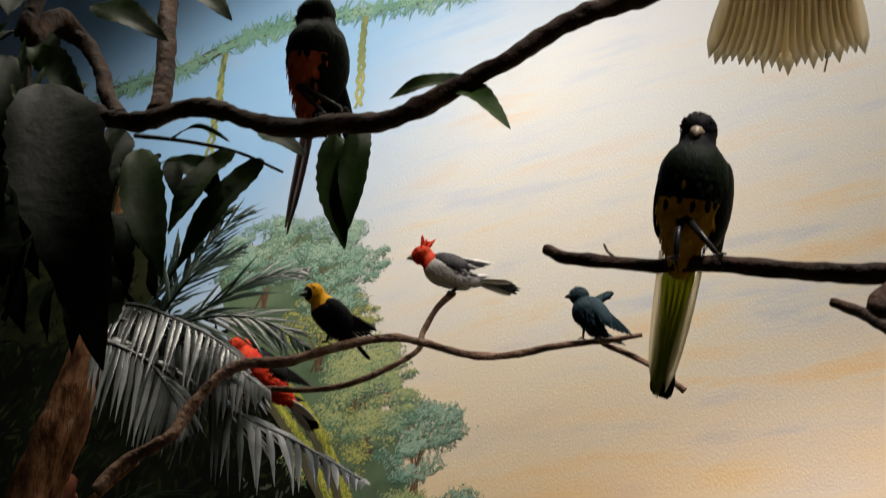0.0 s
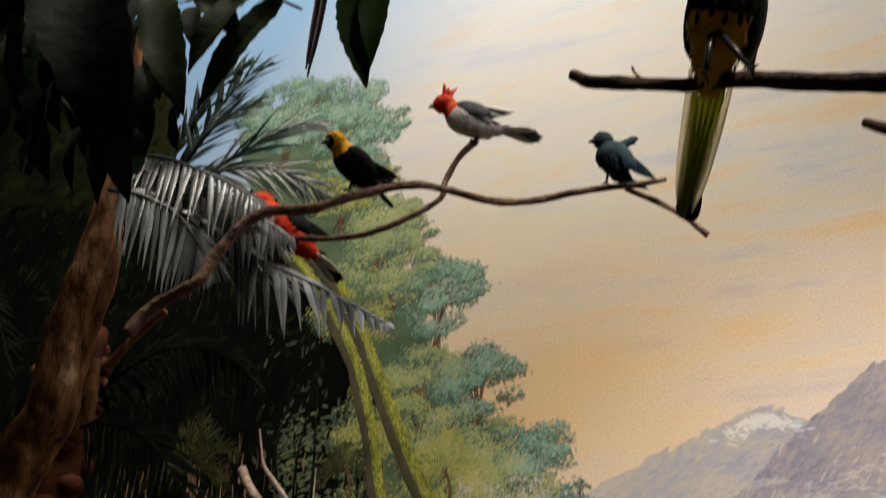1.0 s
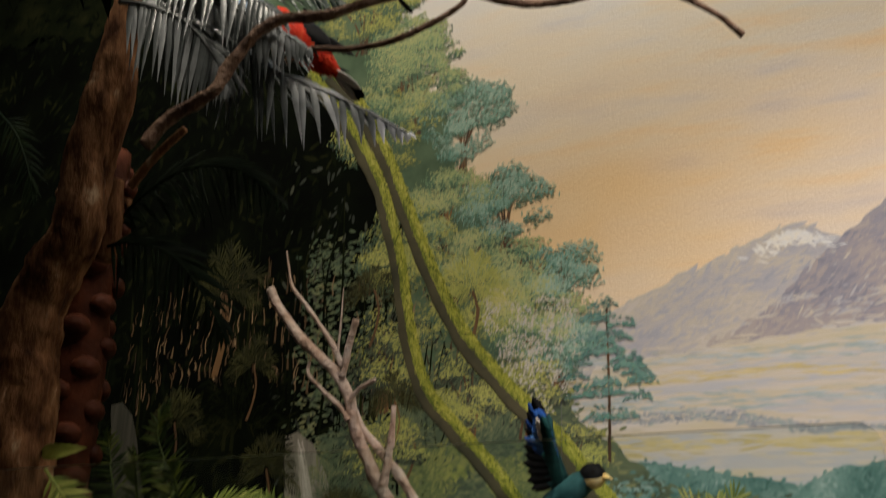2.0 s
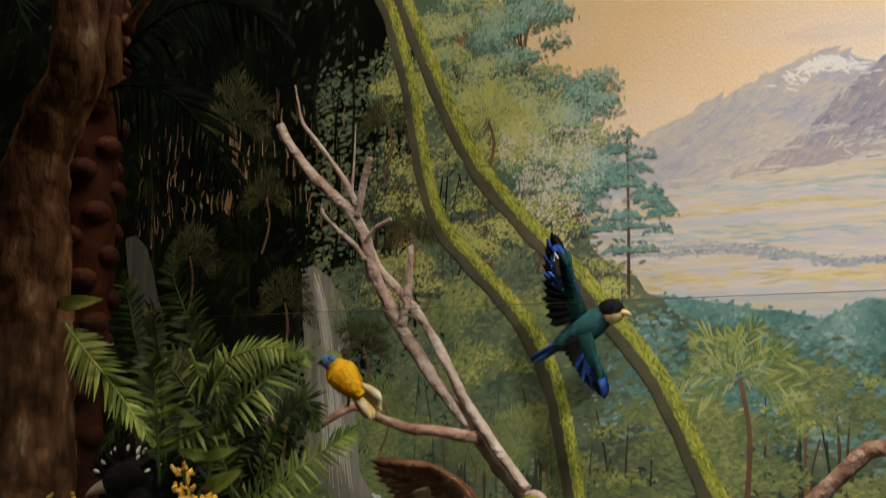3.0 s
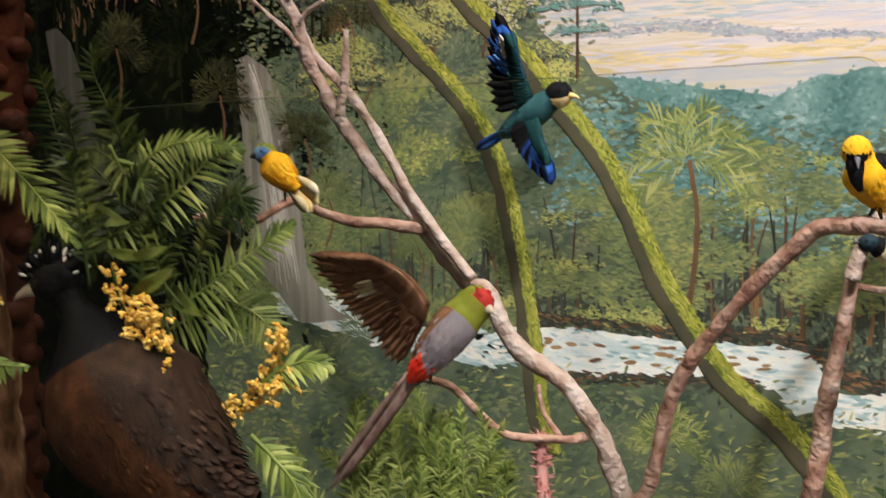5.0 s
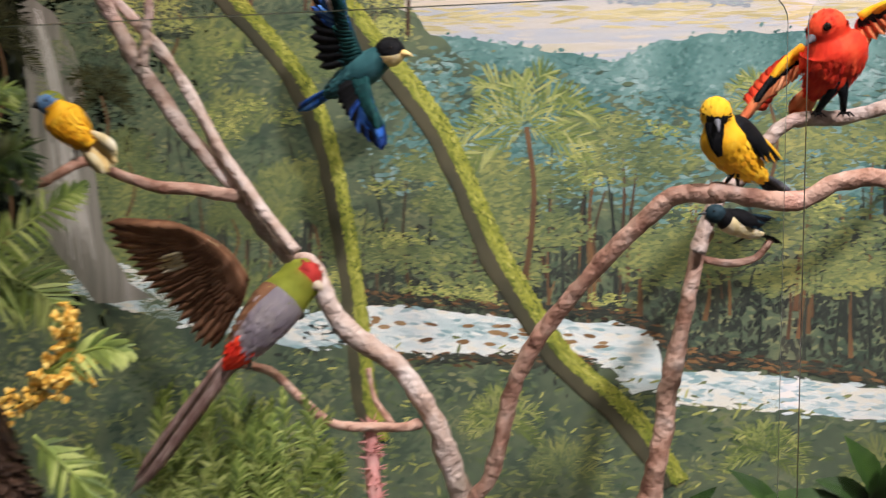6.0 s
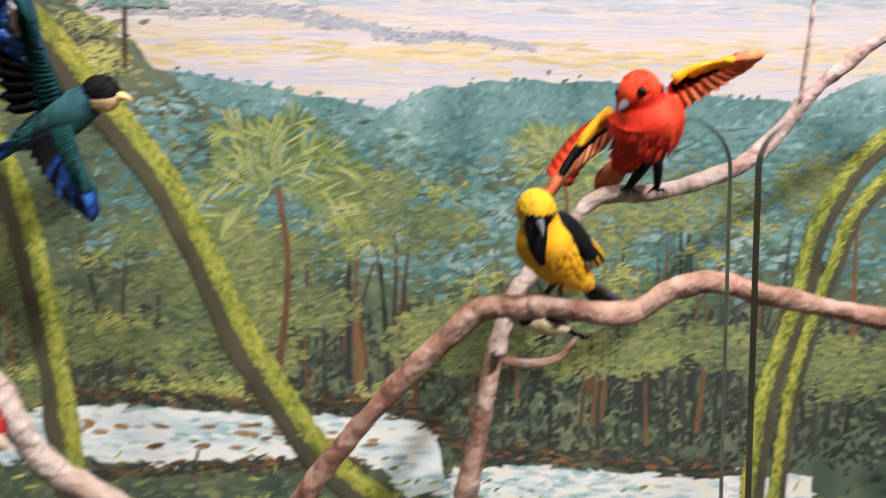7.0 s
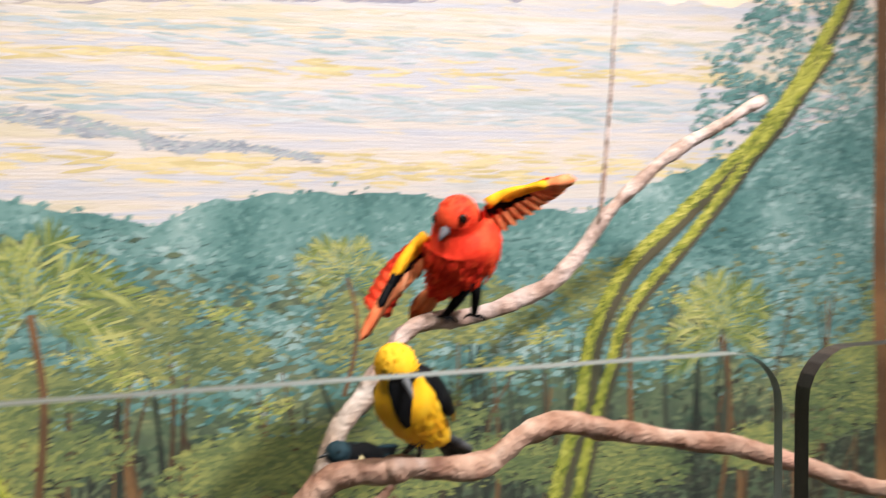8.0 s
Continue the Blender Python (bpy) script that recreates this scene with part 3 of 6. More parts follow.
part("painted_tree", dab_field(right_tree, 3400, 0.0052, Y0 - 0.0048, 88, 2.2, 0.2, 0.6, ragged=0.007, clump=0.07).mesh("painted_tree", HILL), mural, "pale blue-green painted tree at the sky's edge")
stem = Geo()
stroke_line(stem, [(2.549, 2.078), (2.55, 1.824), (2.551, 1.565), (2.561, 1.123)], 0.011, 0.014, Y0 - 0.0054)
part("painted_trunk", stem.mesh("painted_trunk", TRUNK), mural, "brown painted tree trunk")
# the flat-topped pine
pine = Geo()
for z, w in ((2.04, 0.025), (2.015, 0.04), (1.985, 0.055), (1.955, 0.045), (1.93, 0.065), (1.9, 0.075), (1.87, 0.06), (1.84, 0.035)):
    for k in range(int(w * 95)):
        cx, cz = 1.148 + rnd.uniform(-w, w), z - 0.02 + rnd.uniform(-0.012, 0.012)
        for q in range(34):
            u = rnd.uniform(-1, 1)
            dab(pine, cx + 0.03 * u, cz + abs(rnd.gauss(0, 0.011)) * (1 - u * u) - 0.006, Y0 - 0.0075 - rnd.random() * 0.0003, rnd.uniform(0.006, 0.014), rnd.uniform(0.002, 0.004), -0.5 * u + rnd.gauss(0, 0.4), rnd.choice((0, 0, 2)))
stroke_line(pine, [(1.15, 2.02), (1.149, 1.87), (1.146, 1.725)], 0.002, 0.0032, Y0 - 0.0074, 1)
part("painted_pine", pine.mesh("painted_pine", [HILL, TRUNK, TEAL]), mural, "blue-green painted pine on a slim trunk")

glint = Geo()
patch = [(0.887, 2.082), (1.074, 2.058), (1.095, 1.96), (1.06, 1.814), (0.944, 1.833), (0.898, 1.97)]
for k in range(100):
    cx, cz = rnd.uniform(min(p[0] for p in patch), max(p[0] for p in patch)), rnd.uniform(min(p[1] for p in patch), max(p[1] for p in patch))
    for q in range(14):
        if inside(patch, cx, cz):
            dab(glint, cx + rnd.gauss(0, 0.009), cz + rnd.gauss(0, 0.006), Y0 - 0.0070 - rnd.random() * 0.0003, rnd.uniform(0.003, 0.009), rnd.uniform(0.002, 0.004), rnd.gauss(0.2, 0.7))
part("painted_sky_gap", glint.mesh("painted_sky_gap", PLAIN), mural, "pale sky painted between the leaves", kind="stuff")
TIPS = paint("mural_sunlit_leaf_paint", [(0.19, 0.25, 0.07), (0.35, 0.37, 0.1), (0.52, 0.49, 0.15)], 1.0, 10)
for (cx, cz), w in ([(p, 0.035) for p in [(0.779, 1.6), (0.855, 1.616), (0.928, 1.592), (0.817, 1.577), (1.215, 1.296), (1.162, 1.303), (1.007, 1.321), (1.109, 1.389), (1.277, 1.289), (0.717, 1.814), (0.832, 1.717), (1.099, 1.474)]]
                    + [(p, 0.04) for p in [(1.261, 1.304), (1.2, 1.296), (1.143, 1.391), (1.561, 1.564), (1.446, 1.491), (1.412, 1.521), (1.976, 1.515), (1.471, 1.293), (1.604, 1.443), (1.798, 1.452), (1.913, 1.479), (2.209, 1.556)]]):
    tips = Geo()
    for k in range(70):
        u = rnd.gauss(0, 0.5)
        dab(tips, cx + w * u, cz + rnd.gauss(0, 0.006) + 0.006 * math.sin(u * 9), Y0 - 0.0058 - rnd.random() * 0.0003, rnd.uniform(0.005, 0.011), rnd.uniform(0.0018, 0.0035), rnd.gauss(0.1, 0.4))
    part("painted_bush", tips.mesh("painted_bush", TIPS), mural, "bright yellow-green painted leaf tips")

# river, falls and rocks
river_a = [(0.909, 1.25), (1.056, 1.274), (1.177, 1.27), (1.312, 1.261), (1.478, 1.257), (1.523, 1.256), (1.554, 1.226), (1.568, 1.153), (1.515, 1.146), (1.478, 1.186), (1.442, 1.203), (1.312, 1.199), (1.176, 1.189), (1.055, 1.206), (0.93, 1.211)]
river_b = [(1.576, 1.185), (1.688, 1.186), (1.891, 1.17), (2.069, 1.17), (2.071, 1.116), (1.893, 1.124), (1.689, 1.131), (1.568, 1.13)]
river_c = [(0.488, 1.356), (0.601, 1.336), (0.683, 1.293), (0.812, 1.261), (0.935, 1.274), (1.051, 1.206), (0.934, 1.197), (0.786, 1.219), (0.6, 1.253), (0.487, 1.283)]
for k, o in enumerate((river_a, river_b, river_c)):
    part("painted_river", ragged_shape(o, Y0 - 0.00516, 0.006, seed=k).mesh("painted_river", WATER), mural, "white and teal painted river rapids")
    part("painted_river_stroke", dab_field(o, 420, 0.005, Y0 - 0.00540, 51 + k, 4.0, -0.08, 0.15, ragged=0.004).mesh("painted_river_stroke", WATER), mural, kind="stuff")
rocks = Geo()
for k in range(34):
    x, z = rnd.uniform(1.03, 1.48), 0
    z = 1.243 - 0.02 * (x - 1.0) + rnd.uniform(-0.022, 0.012)
    dab(rocks, x, z, Y0 - 0.00586, rnd.uniform(0.014, 0.03), rnd.uniform(0.005, 0.009), rnd.gauss(0, 0.15))
bank = Geo()
for line in ([(1.05, 1.29), (1.116, 1.289), (1.344, 1.276), (1.497, 1.27), (1.575, 1.23), (1.62, 1.2)], [(1.597, 1.2), (1.652, 1.205), (1.807, 1.196), (1.955, 1.178)], [(1.1, 1.182), (1.3, 1.192), (1.45, 1.194)]):
    for c in smooth_line([(a, 0, b) for a, b in line], 16):
        for k in range(7):
            dab(bank, c.x + rnd.gauss(0, 0.006), c.z + rnd.gauss(0, 0.0055), Y0 - 0.0060 - rnd.random() * 0.0002, rnd.uniform(0.012, 0.026), rnd.uniform(0.003, 0.006), rnd.gauss(-0.1, 0.25), rnd.choice((0, 1, 1)))
part("painted_bank", bank.mesh("painted_bank", [TRUNK, SHADE]), mural, "dark brown painted river bank", kind="stuff")
part("painted_rock", rocks.mesh("painted_rock", ROCK), mural, "brown painted stones in the rapids", kind="stuff")
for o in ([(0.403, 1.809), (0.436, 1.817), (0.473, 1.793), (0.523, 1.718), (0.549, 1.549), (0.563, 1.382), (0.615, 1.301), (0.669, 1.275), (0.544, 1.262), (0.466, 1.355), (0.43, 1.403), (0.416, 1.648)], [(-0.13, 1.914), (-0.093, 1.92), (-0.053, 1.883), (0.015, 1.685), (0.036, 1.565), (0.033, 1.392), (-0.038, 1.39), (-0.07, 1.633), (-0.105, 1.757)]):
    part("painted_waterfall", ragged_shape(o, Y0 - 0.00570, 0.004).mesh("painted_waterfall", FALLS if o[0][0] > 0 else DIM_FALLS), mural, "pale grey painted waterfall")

streak = Geo()
for top, foot, w in (((0.436, 1.801), (0.53, 1.297), 0.028),):
    for k in range(70):
        a, u = rnd.random() * 0.7, rnd.gauss(0, 0.5)
        b = a + rnd.uniform(0.15, 0.3)
        q = [(top[0] + (foot[0] - top[0]) * t ** 0.7 + u * w * (0.5 + t), top[1] + (foot[1] - top[1]) * t) for t in (a, (a + b) / 2, b)]
        stroke_line(streak, q, 0.0016, 0.0008, Y0 - 0.0061 - k * 0.000003)
part("painted_waterfall_stroke", streak.mesh("painted_waterfall_stroke", SPRAY), mural, "white streaks of painted falling water", kind="stuff")
# painted palms
painted_palm(1.343, 1.572, 0.125, 0.27, Y0 - 0.00570, PALM, 61)
painted_palm(2.267, 1.5, 0.1, 0.25, Y0 - 0.00570, PALM, 62)
painted_palm(0.926, 1.444, 0.085, 0.0, Y0 - 0.00570, OLIVE, 63)
painted_palm(0.283, 1.848, 0.15, 0.0, Y0 - 0.00570, DARK, 64)
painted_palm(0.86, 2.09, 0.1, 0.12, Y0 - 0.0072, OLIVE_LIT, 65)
painted_palm(0.19, 2.16, 0.13, 0.2, Y0 - 0.0047, DARK, 70)
painted_palm(1.174, 1.064, 0.08, 0.0, Y0 - 0.0058, FOREST, 67, 0.7)
painted_palm(1.406, 1.012, 0.07, 0.0, Y0 - 0.0058, OLIVE, 68, 0.7)
painted_palm(0.723, 1.244, 0.1, 0.0, Y0 - 0.0058, FOREST, 69, 0.7)
painted_palm(1.715, 1.602, 0.07, 0.15, Y0 - 0.00570, PALM, 66, count=9)

DUSK = paint("mural_dusky_palm_paint", [(0.012, 0.014, 0.004), (0.035, 0.036, 0.01), (0.08, 0.078, 0.024)], 0.9, 8)
for x, z, r, k in ((0.2, 2.17, 0.13, 75), (0.36, 1.74, 0.09, 76), (0.57, 1.64, 0.08, 77), (0.68, 1.87, 0.07, 78), (0.08, 1.86, 0.1, 79), (0.62, 2.12, 0.08, 80), (0.3, 1.98, 0.08, 81)):
    painted_palm(x, z, r, r * 1.6, Y0 - 0.0068, DUSK, k, 0.8, 11)
for x, z, r, k in ((0.8, 1.05, 0.09, 82), (1.3, 1.09, 0.07, 83), (0.95, 0.98, 0.08, 84), (1.72, 1.06, 0.07, 85), (1.9, 1.03, 0.08, 86)):
    painted_palm(x, z, r, 0, Y0 - 0.0068, PALM if k % 2 else OLIVE, k, 0.7, 11)
part("painted_meadow_stroke", dab_field(meadow, 1300, 0.003, Y0 - 0.0062, 28, 5.0, 0.5, 0.6, ragged=0.02, clump=0.05).mesh("painted_meadow_stroke", OLIVE_LIT), mural, kind="stuff")
# the twisted mossy vines
def painted_vine(pts, r0, r1, y, seed, side=1.0):
    y *= LAYER
    g = Geo()
    line = smooth_line([(a, 0, b) for a, b in pts], 10)
    n = len(line)
    rn = random.Random(seed)
    v, f, seg = [], [], 8
    for i, c in enumerate(line):
        d = (line[min(n - 1, i + 1)] - line[max(0, i - 1)]).normalized()
        a = Vector((-d.z, 0, d.x))
        r = (r0 + (r1 - r0) * i / (n - 1)) * (1 + 0.25 * noise.noise(c * 18 + Vector((seed, 0, 0))))
        for k in range(seg + 1):
            w = math.pi * k / seg
            v.append(c + a * math.cos(w) * r + Vector((0, y - math.sin(w) * r * 0.06, 0)))
    for i in range(n - 1):
        for k in range(seg):
            q = i * (seg + 1) + k
            f.append((q, q + seg + 1, q + seg + 2, q + 1))
    g.add(v, f, 1)
    for i in range(n * 44):
        c = line[rn.randrange(n - 1)]
        j = min(n - 1, line.index(c) + 1)
        d = (line[j] - c).normalized()
        a = Vector((-d.z, 0, d.x))
        if a.x * 1.0 + a.z * 0.35 < 0:
            a = -a
        r = r0 + (r1 - r0) * j / (n - 1)
        o = (0.02 + 1.02 * rn.random() ** 0.8) * side
        p = c.lerp(line[j], rn.random()) + a * r * o
        dab(g, p.x, p.z, (y - r * 0.065 - rn.random() * 0.0003) / LAYER, rn.uniform(0.008, 0.018), rn.uniform(0.002, 0.004), math.atan2(d.z, d.x) + rn.gauss(0, 0.4), 0 if o * side < 0.35 or rn.random() < 0.5 else 2)
    return part("painted_vine", g.mesh("painted_vine", [MOSS, MOSS_DARK, MOSS_LIT]), mural, "thick yellow-green mossy liana with a dark shaded side")


painted_vine([(0.402, 2.705), (0.495, 2.584), (0.566, 2.473), (0.618, 2.371), (0.645, 2.291), (0.675, 2.181), (0.692, 2.085), (0.717, 1.97), (0.756, 1.874), (0.837, 1.784), (0.914, 1.702), (0.967, 1.625), (0.998, 1.545), (1.022, 1.43), (1.038, 1.32), (1.05, 1.22), (1.06, 1.114), (1.082, 1.042)], 0.019, 0.022, Y0 - 0.0088, 71)
painted_vine([(0.47, 2.69), (0.551, 2.588), (0.629, 2.447), (0.679, 2.327), (0.724, 2.22), (0.772, 2.112), (0.835, 1.995), (0.923, 1.888), (0.982, 1.828), (1.045, 1.763), (1.095, 1.697), (1.149, 1.633), (1.2, 1.56), (1.245, 1.465), (1.275, 1.395), (1.304, 1.34), (1.349, 1.268), (1.398, 1.196), (1.472, 1.134), (1.526, 1.081), (1.58, 1.001)], 0.02, 0.024, Y0 - 0.0102, 72)
painted_vine([(1.985, 0.9), (1.985, 1.1), (1.996, 1.228), (2.009, 1.305), (2.044, 1.412), (2.063, 1.505), (2.115, 1.597), (2.196, 1.666), (2.28, 1.738), (2.367, 1.821), (2.436, 1.913), (2.487, 1.991), (2.517, 2.059)], 0.0155, 0.012, Y0 - 0.0088, 73, -1.0)
painted_vine([(2.02, 0.9), (2.02, 1.12), (2.035, 1.271), (2.061, 1.379), (2.092, 1.472), (2.123, 1.545), (2.21, 1.634), (2.29, 1.722), (2.387, 1.829), (2.457, 1.914)], 0.0105, 0.01, Y0 - 0.0098, 74, -1.0)

# dark foliage shape added on the wall to darken gaps between the hanging leaves
leaf_gap_shade = [(-3.384, 5.374), (-1.42, 4.464), (-0.829, 4.088), (-0.474, 3.926), (-0.232, 3.691), (-0.101, 3.466), (-0.015, 3.209), (0.052, 2.925), (-2.276, 3.375)]
part("painted_tree", ragged_shape(leaf_gap_shade, Y0 - 0.00345, 0.05, seed=4).mesh("painted_tree", DARK), mural, "dark shape added on the wall to darken gaps between leaves")
part("leaf_gap_stroke", dab_field(leaf_gap_shade, 2600, 0.011, Y0 - 0.0041, 91, 2.8, 0.9, 0.8, ragged=0.025, clump=0.1).mesh("leaf_gap_stroke", DARK), mural, kind="stuff")

# upper painted bough with air plants and hanging lianas
bough = Geo()
bl = [(-0.442, 4.033), (-0.242, 4.024), (-0.074, 4.02), (0.126, 4.065), (0.26, 4.061), (0.392, 4.05), (0.605, 3.998), (0.844, 3.947), (1.03, 3.911)]
stroke_line(bough, bl, 0.03, 0.012, Y0 - 0.00600, 1)
for k in range(700):
    i = rnd.randrange(len(bl) - 1)
    t = rnd.random()
    a = rnd.uniform(0, 2 * math.pi)
    dab(bough, bl[i][0] + (bl[i + 1][0] - bl[i][0]) * t + 0.045 * math.cos(a) * rnd.random(), bl[i][1] + (bl[i + 1][1] - bl[i][1]) * t + 0.05 * math.sin(a) * rnd.random(), Y0 - 0.00630 - rnd.random() * 0.0004, rnd.uniform(0.04, 0.09), 0.006, a)
for pts in ([(0.086, 4.027), (0.087, 3.909), (0.095, 3.804), (0.093, 3.683), (0.095, 3.543)], [(0.623, 3.969), (0.618, 3.845), (0.62, 3.747), (0.621, 3.584)]):
    for q in (0, 1):
        stroke_line(bough, [(a + 0.012 * math.sin(3 * k + 3 * q), b) for k, (a, b) in enumerate(smooth_line([(c[0], c[1], 0) for c in pts], 3) and [(p.x, p.y) for p in smooth_line([(c[0], c[1], 0) for c in pts], 3)])], 0.01, 0.005, Y0 - 0.00660, 2)
part("painted_bough", bough.mesh("painted_bough", [TEAL, MOSS_DARK, OLIVE]), mural, "painted bough with air plants and hanging twisted lianas")

# ---------------------------------------------------------------- branches
def limb(name, label, material, *runs, seg=10, category="branch"):
    """One branch: a main stem and its side shoots, each a part."""
    root = thing(name, label, category, at=runs[0][0][0])
    for k, (pts, r0, r1) in enumerate(runs):
        g = tube(Geo(), [p - Vector(runs[0][0][0]) for p in smooth_line(pts, 14)], r0, r1, seg, 0.12 if category == "tree" else 0.3, seed=k * 5.0)
        part("stem" if k == 0 else "shoot", g.mesh("stem", material), root)
    return root


limb("branch", "bare pale forked branch leaning over the river", BARK_PALE,
     ([(0.624, -0.38, 2.021), (0.646, -0.373, 1.977), (0.7, -0.365, 1.914), (0.758, -0.358, 1.861), (0.787, -0.351, 1.812), (0.804, -0.344, 1.749), (0.827, -0.336, 1.7), (0.866, -0.329, 1.632), (0.921, -0.322, 1.555), (0.974, -0.315, 1.495), (1.021, -0.307, 1.435), (1.062, -0.3, 1.38)] + [(1.088, -0.3, 1.375), (1.133, -0.289, 1.288), (1.21, -0.277, 1.229), (1.258, -0.266, 1.152), (1.281, -0.254, 1.081), (1.303, -0.243, 1.01), (1.318, -0.231, 0.936), (1.34, -0.22, 0.69)], 0.0085, 0.0175),
     ([(0.641, -0.36, 2.098), (0.649, -0.36, 2.062), (0.661, -0.36, 2.024), (0.705, -0.36, 1.972), (0.75, -0.36, 1.913), (0.781, -0.36, 1.862)], 0.0015, 0.0055),
     ([(0.773, -0.36, 2.009), (0.771, -0.36, 1.951), (0.767, -0.36, 1.888)], 0.001, 0.0026),
     ([(0.802, -0.36, 1.948), (0.79, -0.36, 1.895), (0.778, -0.36, 1.845)], 0.0062, 0.0058),
     ([(0.788, -0.33, 1.794), (0.813, -0.33, 1.749), (0.868, -0.33, 1.694), (0.916, -0.33, 1.631), (0.972, -0.33, 1.537), (1.032, -0.33, 1.455), (1.081, -0.33, 1.398)], 0.0065, 0.0095),
     ([(0.887, -0.36, 1.788), (0.881, -0.36, 1.713), (0.872, -0.36, 1.653)], 0.0042, 0.0075),
     ([(0.708, -0.36, 1.881), (0.708, -0.36, 1.856), (0.741, -0.36, 1.824), (0.774, -0.36, 1.797), (0.795, -0.36, 1.769)], 0.0028, 0.005),
     ([(0.847, -0.36, 1.836), (0.816, -0.36, 1.823), (0.799, -0.36, 1.805)], 0.0036, 0.004))
limb("twig", "thin brown perch twig jutting from the pale branch", BARK_RED,
     ([(0.762, -0.62, 1.503), (0.787, -0.583, 1.507), (0.832, -0.545, 1.498), (0.837, -0.508, 1.508), (0.855, -0.47, 1.524), (0.883, -0.432, 1.504), (0.913, -0.395, 1.489), (0.955, -0.357, 1.483), (0.992, -0.32, 1.472)], 0.0045, 0.0090))
limb("twig", "thin crooked brown perch twig low on the pale branch", BARK_RED,
     ([(1.033, -0.5, 1.261), (1.059, -0.467, 1.266), (1.086, -0.434, 1.251), (1.114, -0.401, 1.209), (1.143, -0.369, 1.171), (1.183, -0.336, 1.159), (1.224, -0.303, 1.152), (1.236, -0.27, 1.149)], 0.0048, 0.0072),
     ([(1.172, -0.3, 1.233), (1.18, -0.3, 1.191), (1.206, -0.3, 1.154)], 0.0040, 0.0048))
limb("branch", "slender brown branch with several perched birds", BARK_MID,
     ([(0.894, -1, 2.004), (0.919, -0.985, 2.044), (0.966, -0.97, 2.074), (0.974, -0.955, 2.115), (0.999, -0.94, 2.161), (1.026, -0.92, 2.19), (1.075, -0.9, 2.194), (1.114, -0.88, 2.209), (1.154, -0.86, 2.223), (1.206, -0.845, 2.23), (1.25, -0.83, 2.22), (1.31, -0.815, 2.195), (1.36, -0.8, 2.192), (1.418, -0.788, 2.198), (1.468, -0.775, 2.201), (1.495, -0.762, 2.206), (1.527, -0.75, 2.212)], 0.0095, 0.0034),
     ([(0.959, -0.82, 2.194), (0.99, -0.811, 2.211), (1.051, -0.802, 2.202), (1.12, -0.794, 2.202), (1.176, -0.785, 2.221), (1.216, -0.776, 2.244), (1.218, -0.767, 2.275), (1.233, -0.759, 2.314), (1.259, -0.75, 2.344)], 0.0041, 0.0048),
     ([(1.473, -0.75, 2.211), (1.509, -0.733, 2.191), (1.539, -0.717, 2.17), (1.564, -0.7, 2.146)], 0.0034, 0.0041))
limb("branch", "heavy dark bough crossing above the foliage", BARK_DARK,
     ([(0.929, -1.22, 2.441), (1.005, -1.22, 2.389), (1.062, -1.22, 2.364), (1.119, -1.22, 2.365), (1.171, -1.22, 2.342), (1.214, -1.22, 2.309), (1.276, -1.22, 2.278), (1.333, -1.22, 2.262), (1.387, -1.22, 2.247), (1.432, -1.22, 2.253), (1.482, -1.22, 2.269), (1.524, -1.22, 2.28), (1.561, -1.22, 2.296), (1.609, -1.22, 2.308), (1.66, -1.22, 2.309), (1.715, -1.22, 2.311)], 0.0119, 0.0092),
     ([(0.834, -1.22, 2.635), (0.915, -1.22, 2.56), (0.964, -1.22, 2.483), (0.987, -1.22, 2.429), (1.018, -1.22, 2.389)], 0.0119, 0.0092),
     ([(0.88, -1.2, 5.42), (0.93, -1.22, 3.6)] + [(0.904, -1.3, 2.578), (0.894, -1.25, 2.59), (0.89, -1.2, 2.59)], 0.0132, 0.0119),
     ([(0.811, -1, 2.966), (0.833, -1, 2.827), (0.85, -1, 2.714), (0.855, -1, 2.638)], 0.0158, 0.0158))
limb("branch", "straight dark perch limb with a blunt cut end", BARK_DARK,
     ([(1.562, -1.25, 2.019), (1.58, -1.262, 1.999), (1.619, -1.275, 1.976), (1.654, -1.288, 1.956), (1.695, -1.3, 1.938), (1.738, -1.312, 1.916), (1.777, -1.325, 1.895), (1.807, -1.338, 1.879), (1.86, -1.35, 1.855)] + [(2.6, -1.3, 2.0), (3.62, -1.3, 2.05)], 0.0050, 0.0066),
     ([(1.622, -1.27, 1.982), (1.616, -1.27, 1.99), (1.614, -1.27, 1.997)], 0.0011, 0.0011))
limb("twig", "short dark twig end beyond the perch limb", BARK_DARK, ([(1.765, -1.2, 1.947), (1.783, -1.22, 1.922), (1.794, -1.24, 1.897), (1.812, -1.26, 1.866), (1.85, -1.28, 1.871), (1.869, -1.3, 1.883)], 0.004, 0.007))
limb("branch", "arched brown branch beside the painted rapids", BARK_RED,
     ([(1.313, -0.4, 0.772), (1.34, -0.407, 1.059), (1.371, -0.414, 1.13), (1.387, -0.421, 1.191), (1.409, -0.428, 1.264), (1.438, -0.435, 1.315), (1.479, -0.442, 1.368), (1.519, -0.449, 1.413), (1.558, -0.456, 1.453), (1.595, -0.463, 1.482), (1.638, -0.47, 1.482)] + [(1.634, -0.47, 1.486), (1.68, -0.46, 1.477), (1.722, -0.45, 1.475), (1.761, -0.44, 1.494), (1.806, -0.43, 1.499), (1.853, -0.42, 1.487), (1.935, -0.41, 1.468), (2.021, -0.4, 1.449)] + [(2.164, -0.38, 1.397), (2.254, -0.365, 1.371), (2.393, -0.35, 1.346)], 0.0101, 0.0101),)
